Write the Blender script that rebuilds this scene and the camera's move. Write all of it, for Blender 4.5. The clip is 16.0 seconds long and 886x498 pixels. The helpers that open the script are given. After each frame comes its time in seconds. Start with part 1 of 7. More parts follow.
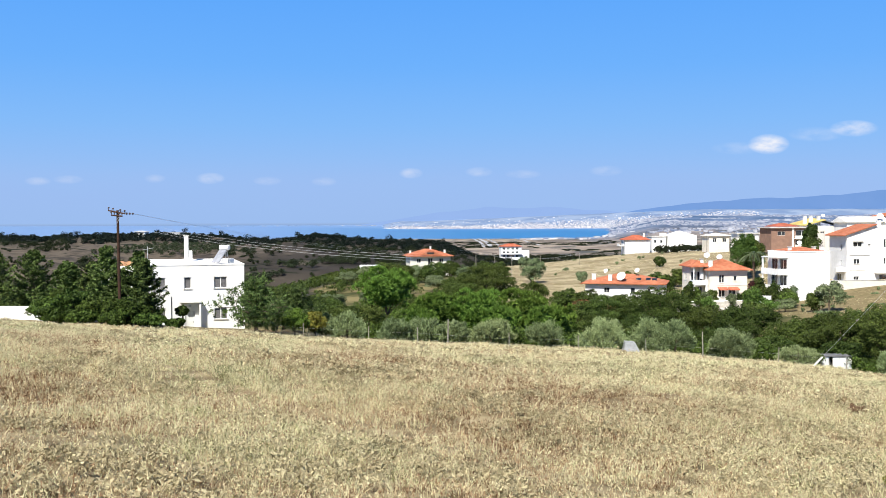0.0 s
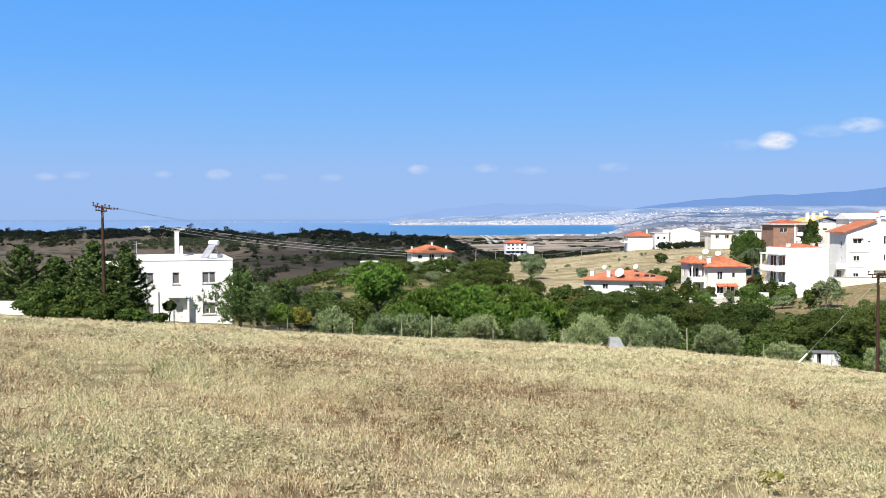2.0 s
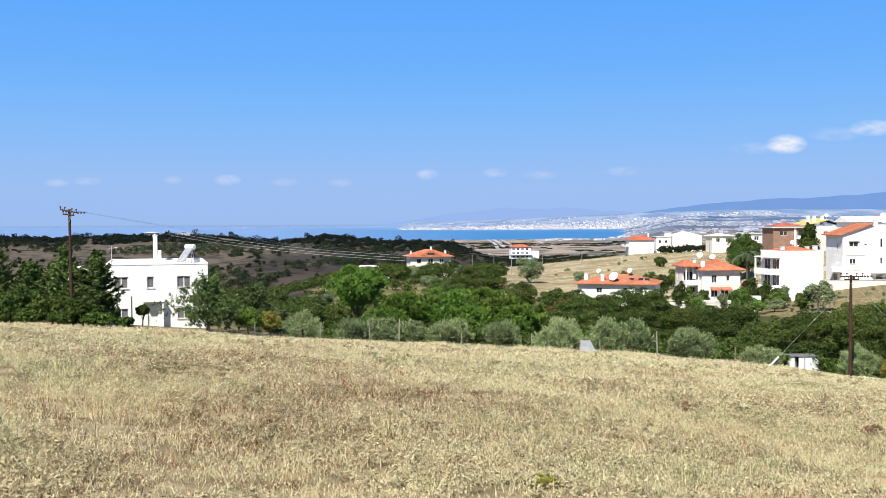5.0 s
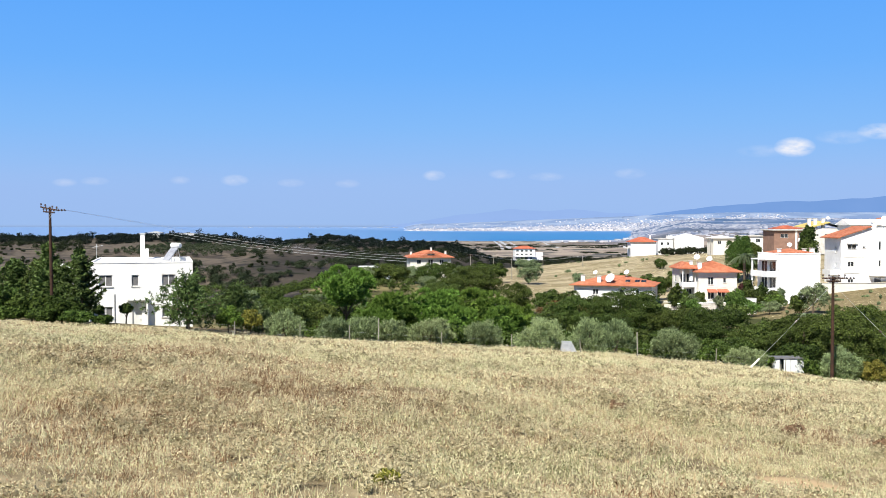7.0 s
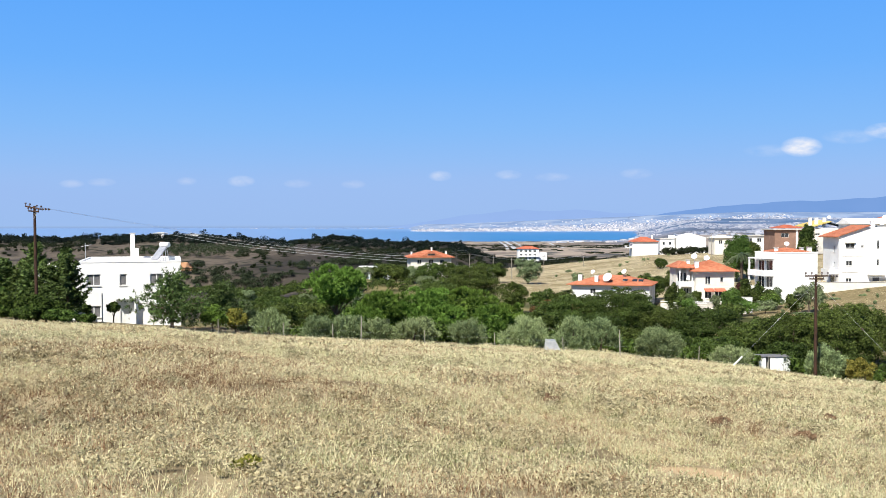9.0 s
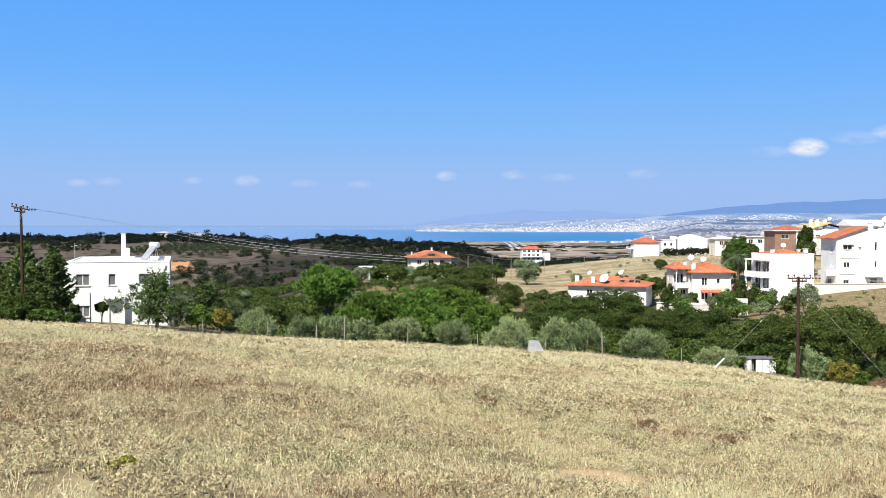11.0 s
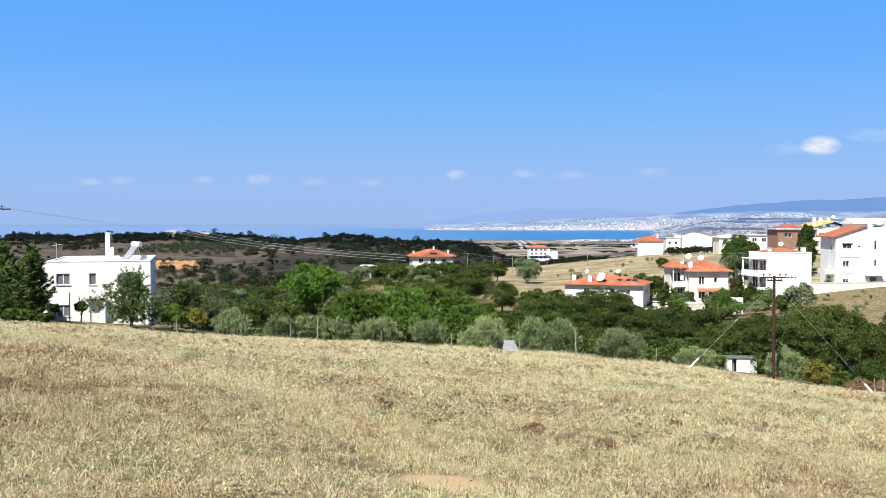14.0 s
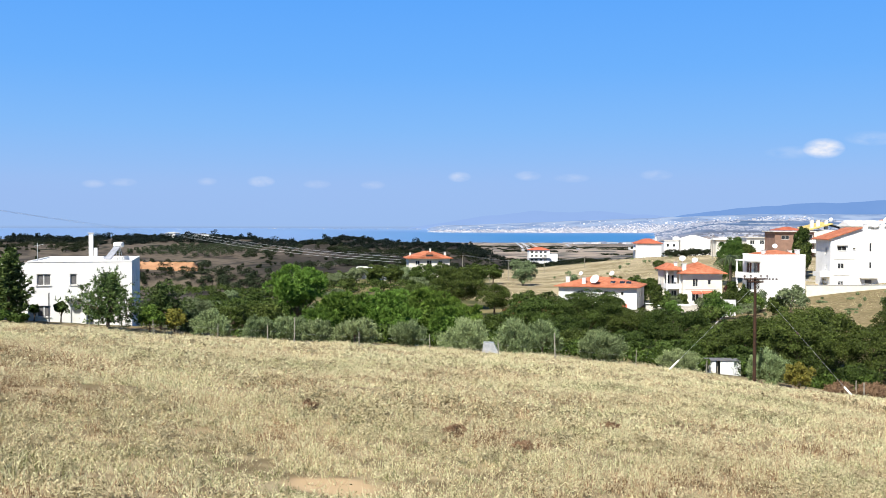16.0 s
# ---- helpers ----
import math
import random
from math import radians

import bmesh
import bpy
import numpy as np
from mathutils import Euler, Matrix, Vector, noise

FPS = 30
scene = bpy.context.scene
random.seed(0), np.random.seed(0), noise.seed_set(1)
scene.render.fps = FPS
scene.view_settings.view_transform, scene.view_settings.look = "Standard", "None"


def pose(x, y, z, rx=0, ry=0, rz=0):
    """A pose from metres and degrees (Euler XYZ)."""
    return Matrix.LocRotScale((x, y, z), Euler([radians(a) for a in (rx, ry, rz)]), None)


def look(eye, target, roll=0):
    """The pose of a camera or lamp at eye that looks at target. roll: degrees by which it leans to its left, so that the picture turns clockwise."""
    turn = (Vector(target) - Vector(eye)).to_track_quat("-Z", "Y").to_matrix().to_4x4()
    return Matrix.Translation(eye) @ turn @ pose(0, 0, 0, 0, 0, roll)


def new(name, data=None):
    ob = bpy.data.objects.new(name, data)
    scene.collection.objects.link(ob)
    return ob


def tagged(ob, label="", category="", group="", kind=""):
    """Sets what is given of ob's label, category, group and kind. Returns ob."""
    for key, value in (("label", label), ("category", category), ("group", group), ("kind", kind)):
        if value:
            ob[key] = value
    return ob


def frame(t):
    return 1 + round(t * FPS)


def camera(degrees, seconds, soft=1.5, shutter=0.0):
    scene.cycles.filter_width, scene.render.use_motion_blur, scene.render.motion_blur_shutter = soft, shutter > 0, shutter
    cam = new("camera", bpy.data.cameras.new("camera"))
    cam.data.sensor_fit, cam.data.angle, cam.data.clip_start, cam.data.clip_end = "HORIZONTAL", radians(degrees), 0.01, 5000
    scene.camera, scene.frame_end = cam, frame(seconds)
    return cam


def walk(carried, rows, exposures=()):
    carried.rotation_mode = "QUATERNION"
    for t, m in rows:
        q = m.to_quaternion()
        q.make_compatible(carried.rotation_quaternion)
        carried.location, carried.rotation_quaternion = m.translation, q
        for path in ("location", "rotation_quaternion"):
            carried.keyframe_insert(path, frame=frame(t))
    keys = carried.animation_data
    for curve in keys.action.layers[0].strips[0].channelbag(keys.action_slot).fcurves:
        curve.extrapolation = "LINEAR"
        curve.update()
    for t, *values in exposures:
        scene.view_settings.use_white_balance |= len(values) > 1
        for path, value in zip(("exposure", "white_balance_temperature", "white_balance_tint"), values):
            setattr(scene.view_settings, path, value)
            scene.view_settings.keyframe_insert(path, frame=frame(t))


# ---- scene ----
cam = camera(50.1, 16.0, soft=0.65)
PATH = [
    (0, (2.038, -0.945, 0.339), (1.989, 1.053, 0.282), -0.2),
    (0.5, (2.456, -0.901, 0.373), (2.4, 1.097, 0.317), -0.2),
    (1, (2.901, -0.852, 0.364), (2.845, 1.147, 0.309), -0.2),
    (1.5, (3.322, -0.832, 0.288), (3.262, 1.166, 0.229), -0.2),
    (2, (3.946, -0.814, 0.278), (3.882, 1.184, 0.213), -0.1),
    (2.5, (4.475, -0.754, 0.247), (4.408, 1.244, 0.19), -0.2),
    (3, (5.174, -0.541, 0.215), (5.105, 1.458, 0.167), -0.2),
    (3.5, (5.683, -0.448, 0.201), (5.608, 1.549, 0.146), -0.2),
    (4, (6.202, -0.352, 0.2), (6.124, 1.646, 0.143), -0.2),
    (6.5, (8.965, 0.035, -0.055), (8.869, 2.032, -0.106), -0.2),
    (7, (9.474, 0.136, -0.056), (9.377, 2.133, -0.108), -0.0),
    (7.5, (9.962, 0.184, -0.076), (9.862, 2.181, -0.126), -0.1),
    (8, (10.411, 0.086, -0.132), (10.307, 2.082, -0.187), -0.0),
    (8.5, (10.937, 0.162, -0.19), (10.83, 2.158, -0.248), -0.1),
    (9, (11.403, 0.12, -0.228), (11.293, 2.116, -0.279), -0.1),
    (11.5, (13.742, -0.07, -0.087), (13.617, 1.925, -0.138), -0.0),
    (12, (14.271, 0.043, -0.054), (14.143, 2.038, -0.109), -0.1),
    (12.5, (14.805, 0.147, -0.019), (14.674, 2.142, -0.074), 0.0),
    (13, (15.313, 0.215, -0.069), (15.177, 2.209, -0.127), -0.1),
    (13.5, (15.824, 0.346, -0.06), (15.685, 2.34, -0.116), 0.0),
    (14, (16.306, 0.47, -0.075), (16.161, 2.464, -0.129), 0.0),
    (14.5, (16.776, 0.655, -0.118), (16.63, 2.649, -0.174), 0.1),
    (15, (17.268, 0.802, -0.12), (17.117, 2.796, -0.171), 0.1),
    (15.5, (17.744, 0.969, -0.149), (17.593, 2.962, -0.201), 0.1),
    (16, (18.208, 1.254, -0.228), (18.058, 3.247, -0.277), 0.1),
]
walk(cam, [(t, look(eye, target, roll)) for t, eye, target, roll in PATH])

# ---- world, sun ----
SUN_AZ, SUN_EL = radians(204), radians(50)
to_sun = Vector((math.sin(SUN_AZ) * math.cos(SUN_EL), math.cos(SUN_AZ) * math.cos(SUN_EL), math.sin(SUN_EL)))
sun = new("sun", bpy.data.lights.new("sun", "SUN"))
sun.data.energy, sun.data.angle, sun.data.color = 5.0, radians(0.53), (1.0, 0.965, 0.88)
sun.matrix_world = look(to_sun * 100, (0, 0, 0))

world = bpy.data.worlds.new("sky")
scene.world = world
world.use_nodes = True
wn, wl = world.node_tree.nodes, world.node_tree.links
wn.clear()


def wmath(op, a, b=None, c=None):
    n = wn.new("ShaderNodeMath")
    n.operation = op
    for i, v in enumerate((a, b, c)):
        if v is None:
            continue
        if isinstance(v, (int, float)):
            n.inputs[i].default_value = v
        else:
            wl.new(v, n.inputs[i])
    return n.outputs[0]


def build_sky():
    out, bg = wn.new("ShaderNodeOutputWorld"), wn.new("ShaderNodeBackground")
    tc, sep = wn.new("ShaderNodeTexCoord"), wn.new("ShaderNodeSeparateXYZ")
    wl.new(tc.outputs["Generated"], sep.inputs[0])
    ramp = wn.new("ShaderNodeValToRGB")
    stops = [(0.0, (0.20, 0.20, 0.20)), (0.495, (0.22, 0.23, 0.24)), (0.5, (0.34, 0.525, 0.89)), (0.522, (0.325, 0.53, 0.92)),
             (0.55, (0.225, 0.50, 0.97)), (0.58, (0.15, 0.445, 1.0)), (0.625, (0.10, 0.385, 1.0)), (0.70, (0.025, 0.095, 0.32)), (1.0, (0.010, 0.038, 0.15))]
    els = ramp.color_ramp.elements
    while len(els) < len(stops):
        els.new(0.5)
    for e, (p, c) in zip(els, stops):
        e.position, e.color = p, (*c, 1)
    wl.new(wmath("MULTIPLY_ADD", sep.outputs[2], 0.5, 0.5), ramp.inputs[0])
    sky = wn.new("ShaderNodeTexSky")
    sky.sky_type, sky.sun_disc = "NISHITA", False
    sky.sun_elevation, sky.sun_rotation = SUN_EL, SUN_AZ
    dim = wn.new("ShaderNodeVectorMath")
    dim.operation = "SCALE"
    dim.inputs[3].default_value = 0.09
    wl.new(sky.outputs[0], dim.inputs[0])
    mix = wn.new("ShaderNodeMix")
    mix.data_type = "RGBA"
    mix.inputs[0].default_value = 0.05
    wl.new(ramp.outputs[0], mix.inputs[6])
    wl.new(dim.outputs[0], mix.inputs[7])
    # small fair-weather clouds low over the horizon
    ahead = wmath("MAXIMUM", sep.outputs[1], 0.02)
    a, e = wmath("DIVIDE", sep.outputs[0], ahead), wmath("DIVIDE", sep.outputs[2], ahead)
    noise_tex = wn.new("ShaderNodeTexNoise")
    noise_tex.inputs["Scale"].default_value, noise_tex.inputs["Detail"].default_value = 70, 5
    sq = wn.new("ShaderNodeVectorMath")
    sq.operation = "MULTIPLY"
    sq.inputs[1].default_value = (1, 1, 2.2)
    wl.new(tc.outputs["Generated"], sq.inputs[0])
    wl.new(sq.outputs[0], noise_tex.inputs["Vector"])
    total = None
    for a0, e0, w, h, s in [(0.316, 0.080, 0.022, 0.0110, 1.0), (0.285, 0.076, 0.03, 0.007, 0.25), (0.404, 0.096, 0.026, 0.009, 0.85),
                            (0.365, 0.090, 0.03, 0.008, 0.3), (-0.271, 0.047, 0.016, 0.0065, 0.6), (-0.058, 0.0515, 0.013, 0.0060, 0.6),
                            (0.0136, 0.0525, 0.015, 0.0055, 0.4), (-0.456, 0.045, 0.015, 0.0050, 0.35), (-0.423, 0.0465, 0.017, 0.0050, 0.35),
                            (-0.21, 0.044, 0.016, 0.0050, 0.3), (0.147, 0.053, 0.018, 0.0060, 0.3), (-0.15, 0.043, 0.014, 0.0050, 0.35),
                            (-0.33, 0.047, 0.012, 0.005, 0.3), (0.06, 0.05, 0.02, 0.005, 0.3)]:
        p = wmath("DIVIDE", wmath("SUBTRACT", a, a0), w)
        q = wmath("DIVIDE", wmath("SUBTRACT", e, e0), h)
        r = wmath("ADD", wmath("MULTIPLY", p, p), wmath("MULTIPLY", q, q))
        blob = wmath("MULTIPLY", wmath("MAXIMUM", wmath("SUBTRACT", 1.0, r), 0.0), s if s > 0.9 else s * 0.65)
        total = blob if total is None else wmath("ADD", total, blob)
    puff = wmath("MULTIPLY_ADD", noise_tex.outputs[0], 2.6, -0.55)
    cover = wmath("MINIMUM", wmath("MAXIMUM", wmath("MULTIPLY", total, puff), 0.0), 0.92)
    cmix = wn.new("ShaderNodeMix")
    cmix.data_type = "RGBA"
    wl.new(cover, cmix.inputs[0])
    wl.new(mix.outputs[2], cmix.inputs[6])
    cmix.inputs[7].default_value = (0.90, 0.91, 0.97, 1)
    # thin mauve haze bank above the horizon
    hz = wmath("DIVIDE", wmath("SUBTRACT", e, 0.034), 0.038)
    bank = wmath("MULTIPLY", wmath("MAXIMUM", wmath("SUBTRACT", 1.0, wmath("MULTIPLY", hz, hz)), 0.0), 1.0)
    bank = wmath("MULTIPLY", wmath("MULTIPLY", bank, bank), 0.20)
    soft = wn.new("ShaderNodeTexNoise")
    soft.inputs["Scale"].default_value = 9
    wl.new(sq.outputs[0], soft.inputs["Vector"])
    hmix = wn.new("ShaderNodeMix")
    hmix.data_type = "RGBA"
    wl.new(wmath("MULTIPLY", bank, wmath("MULTIPLY_ADD", soft.outputs[0], 1.6, 0.1)), hmix.inputs[0])
    wl.new(cmix.outputs[2], hmix.inputs[6])
    hmix.inputs[7].default_value = (0.35, 0.48, 0.86, 1)
    wl.new(hmix.outputs[2], bg.inputs[0])
    bg.inputs[1].default_value = 0.595
    wl.new(bg.outputs[0], out.inputs[0])


build_sky()
scene.view_settings.exposure = 0.75

# ---- materials ----


def material(name, low, high, scale=4.0, big=0.25, rough=0.85, bump=0.15, metal=0.0, island=0.0, translucent=0.0, stripes=0.0, spec=0.3, per_tree=0.0):
    """Two-scale noise between two colours, bump, optional variation per island, leaf translucency and ridge stripes."""
    m = bpy.data.materials.new(name)
    m.use_nodes = True
    n, l = m.node_tree.nodes, m.node_tree.links
    b = n["Principled BSDF"]
    b.inputs["Roughness"].default_value, b.inputs["Metallic"].default_value = rough, metal
    b.inputs["Specular IOR Level"].default_value = spec
    geo = n.new("ShaderNodeNewGeometry")
    tex = n.new("ShaderNodeTexCoord")
    fine, coarse = n.new("ShaderNodeTexNoise"), n.new("ShaderNodeTexNoise")
    fine.inputs["Scale"].default_value, fine.inputs["Detail"].default_value = scale, 6
    coarse.inputs["Scale"].default_value, coarse.inputs["Detail"].default_value = scale * big, 3
    for t in (fine, coarse):
        l.new(geo.outputs["Position"], t.inputs["Vector"])

    def calc(op, a, c, d=0.0):
        k = n.new("ShaderNodeMath")
        k.operation = op
        for i, v in enumerate((a, c, d)):
            if isinstance(v, (int, float)):
                k.inputs[i].default_value = v
            else:
                l.new(v, k.inputs[i])
        return k.outputs[0]

    f = calc("ADD", calc("MULTIPLY", calc("SUBTRACT", fine.outputs[0], 0.5), 1.6), calc("MULTIPLY", calc("SUBTRACT", coarse.outputs[0], 0.5), 1.6))
    f = calc("ADD", f, 0.5)
    if island:
        f = calc("ADD", calc("MULTIPLY", f, 1 - island), calc("MULTIPLY", geo.outputs["Random Per Island"], island))
    mix = n.new("ShaderNodeMix")
    mix.data_type, mix.clamp_factor = "RGBA", True
    mix.inputs[6].default_value, mix.inputs[7].default_value = (*low, 1), (*high, 1)
    l.new(f, mix.inputs[0])
    colour = mix.outputs[2]
    if per_tree:
        # each plant a little lighter, darker or yellower than its neighbour
        info, hsv = n.new("ShaderNodeObjectInfo"), n.new("ShaderNodeHueSaturation")
        l.new(calc("MULTIPLY_ADD", info.outputs["Random"], 0.9 * per_tree, 1.0 - 0.42 * per_tree), hsv.inputs["Value"])
        l.new(calc("MULTIPLY_ADD", calc("FRACT", calc("MULTIPLY", info.outputs["Random"], 7.3), 0.0), -0.05 * per_tree, 0.5 + 0.02 * per_tree), hsv.inputs["Hue"])
        l.new(colour, hsv.inputs["Color"])
        colour = hsv.outputs[0]
    l.new(colour, b.inputs["Base Color"])
    h = fine.outputs[0]
    if stripes:
        wave = n.new("ShaderNodeTexWave")
        wave.bands_direction = "X"
        wave.inputs["Scale"].default_value, wave.inputs["Distortion"].default_value = stripes, 0.4
        l.new(tex.outputs["Object"], wave.inputs["Vector"])
        h = calc("ADD", calc("MULTIPLY", h, 0.4), wave.outputs["Fac"])
    if bump:
        bp = n.new("ShaderNodeBump")
        bp.inputs["Strength"].default_value, bp.inputs["Distance"].default_value = bump, 0.05
        l.new(h, bp.inputs["Height"])
        l.new(bp.outputs[0], b.inputs["Normal"])
    if translucent:
        tr, ms = n.new("ShaderNodeBsdfTranslucent"), n.new("ShaderNodeMixShader")
        l.new(colour, tr.inputs[0])
        ms.inputs[0].default_value = translucent
        l.new(b.outputs[0], ms.inputs[1])
        l.new(tr.outputs[0], ms.inputs[2])
        l.new(ms.outputs[0], n["Material Output"].inputs[0])
    return m


M = {}
M["plaster"] = material("white_plaster", (0.72, 0.71, 0.69), (0.84, 0.83, 0.81), 1.2, 0.3, 0.9, 0.05)
M["cream"] = material("cream_plaster", (0.66, 0.61, 0.52), (0.78, 0.73, 0.65), 1.0, 0.3, 0.9, 0.05)
M["brownwall"] = material("brown_render", (0.20, 0.12, 0.09), (0.30, 0.18, 0.13), 1.0, 0.3, 0.9, 0.05)
M["concrete"] = material("concrete", (0.42, 0.40, 0.37), (0.60, 0.58, 0.54), 1.5, 0.3, 0.9, 0.1)
M["roof"] = material("terracotta_tiles", (0.33, 0.098, 0.046), (0.53, 0.20, 0.108), 1.3, 0.25, 0.85, 0.5, stripes=4.5)
M["roof_old"] = material("weathered_tiles", (0.30, 0.07, 0.04), (0.50, 0.15, 0.08), 1.3, 0.25, 0.85, 0.5, stripes=4.5)
M["roof_yellow"] = material("ochre_tiles", (0.45, 0.33, 0.10), (0.62, 0.48, 0.18), 1.0, 0.25, 0.85, 0.4, stripes=4.5)
M["slate"] = material("blue_grey_roof_sheet", (0.10, 0.13, 0.17), (0.17, 0.20, 0.25), 1.0, 0.25, 0.7, 0.2)
M["awning"] = material("red_awning_cloth", (0.38, 0.10, 0.06), (0.52, 0.17, 0.10), 3.0, 0.25, 0.9, 0.1)
M["frame"] = material("white_window_frame", (0.62, 0.62, 0.60), (0.75, 0.74, 0.72), 3.0, 0.25, 0.5, 0.0)
M["shutter"] = material("grey_brown_shutter", (0.085, 0.083, 0.085), (0.19, 0.185, 0.185), 6.0, 0.3, 0.7, 0.2)
M["glass"] = material("dark_window_glass", (0.02, 0.022, 0.025), (0.05, 0.055, 0.06), 2.0, 0.3, 0.08, 0.0, spec=0.5)
M["metal"] = material("galvanised_metal", (0.38, 0.39, 0.40), (0.58, 0.59, 0.60), 6.0, 0.3, 0.45, 0.05, metal=0.5)
M["whitemetal"] = material("white_painted_metal", (0.66, 0.66, 0.65), (0.80, 0.80, 0.79), 3.0, 0.3, 0.5, 0.03)
M["solar"] = material("solar_collector_glass", (0.22, 0.23, 0.26), (0.34, 0.35, 0.38), 5.0, 0.3, 0.15, 0.0, spec=0.6)
M["polewood"] = material("creosoted_pole_wood", (0.020, 0.012, 0.008), (0.07, 0.034, 0.020), 9.0, 0.3, 0.9, 0.4)
M["postwood"] = material("grey_fence_wood", (0.20, 0.18, 0.15), (0.36, 0.33, 0.28), 9.0, 0.3, 0.9, 0.4)
M["ceramic"] = material("brown_insulator", (0.05, 0.03, 0.025), (0.09, 0.06, 0.05), 9.0, 0.3, 0.3, 0.0)
M["wire"] = material("power_line_wire", (0.55, 0.55, 0.55), (0.66, 0.66, 0.66), 6.0, 0.3, 0.5, 0.0, metal=0.1)
M["bark"] = material("tree_bark", (0.07, 0.05, 0.035), (0.17, 0.13, 0.095), 9.0, 0.3, 0.95, 0.6)
M["soil_red"] = material("red_earth_bank", (0.25, 0.13, 0.065), (0.40, 0.22, 0.12), 0.5, 0.3, 0.95, 0.6)
M["stone"] = material("rubble_stone", (0.36, 0.33, 0.29), (0.62, 0.58, 0.52), 2.5, 0.3, 0.95, 0.5)
M["brush"] = material("brown_dead_brushwood", (0.10, 0.06, 0.035), (0.30, 0.19, 0.11), 6.0, 0.3, 0.95, 0.3, island=0.6)


def leaf(name, low, high, translucent=0.05):
    return material(name, low, high, 1.2, 0.4, 0.55, 0.0, island=0.75, translucent=translucent, spec=0.08, per_tree=0.55)


M["olive"] = leaf("olive_leaves", (0.055, 0.075, 0.034), (0.20, 0.25, 0.125))
M["oliveshoot"] = leaf("silvery_olive_shoots", (0.018, 0.036, 0.011), (0.38, 0.475, 0.225))
M["grove"] = leaf("grove_leaves", (0.012, 0.018, 0.009), (0.060, 0.080, 0.040))
M["pine"] = leaf("bright_pine_needles", (0.010, 0.030, 0.004), (0.170, 0.290, 0.050))
M["oak"] = leaf("dark_oak_leaves", (0.004, 0.009, 0.002), (0.098, 0.140, 0.032))
M["walnut"] = leaf("walnut_leaves", (0.006, 0.016, 0.005), (0.125, 0.195, 0.060))
M["fig"] = leaf("fresh_green_leaves", (0.008, 0.022, 0.004), (0.145, 0.230, 0.048))
M["hedge"] = leaf("hedge_leaves", (0.004, 0.010, 0.002), (0.080, 0.135, 0.026))
M["conifer"] = leaf("cypress_scales", (0.004, 0.012, 0.003), (0.150, 0.215, 0.060))
M["yellowleaf"] = leaf("yellowing_leaves", (0.0500, 0.0575, 0.0100), (0.2408, 0.2150, 0.0430))
# hill scrub and ridge woods: leaf colours darkened to stand for cloud shadow
M["scrub"] = leaf("shade_darkened_scrub_leaves", (0.0060, 0.0090, 0.0040), (0.0300, 0.0390, 0.0170), 0.1)
M["ridge"] = leaf("cloud_shaded_wood_leaves", (0.0030, 0.0055, 0.0050), (0.0140, 0.0220, 0.0150), 0.05)
M["palm"] = leaf("palm_fronds", (0.0225, 0.0400, 0.0150), (0.1462, 0.1849, 0.0946))
M["redleaf"] = leaf("dark_red_leaves", (0.0225, 0.0090, 0.0090), (0.0946, 0.0430, 0.0344))
M["vine"] = leaf("russet_leaves", (0.0400, 0.0250, 0.0100), (0.1892, 0.1118, 0.0430))


M["weed"] = material("dry_thistle_weed", (0.11, 0.078, 0.036), (0.62, 0.55, 0.34), 2.2, 0.1, 0.85, 0.0, island=0.5, translucent=0.15, spec=0.1)


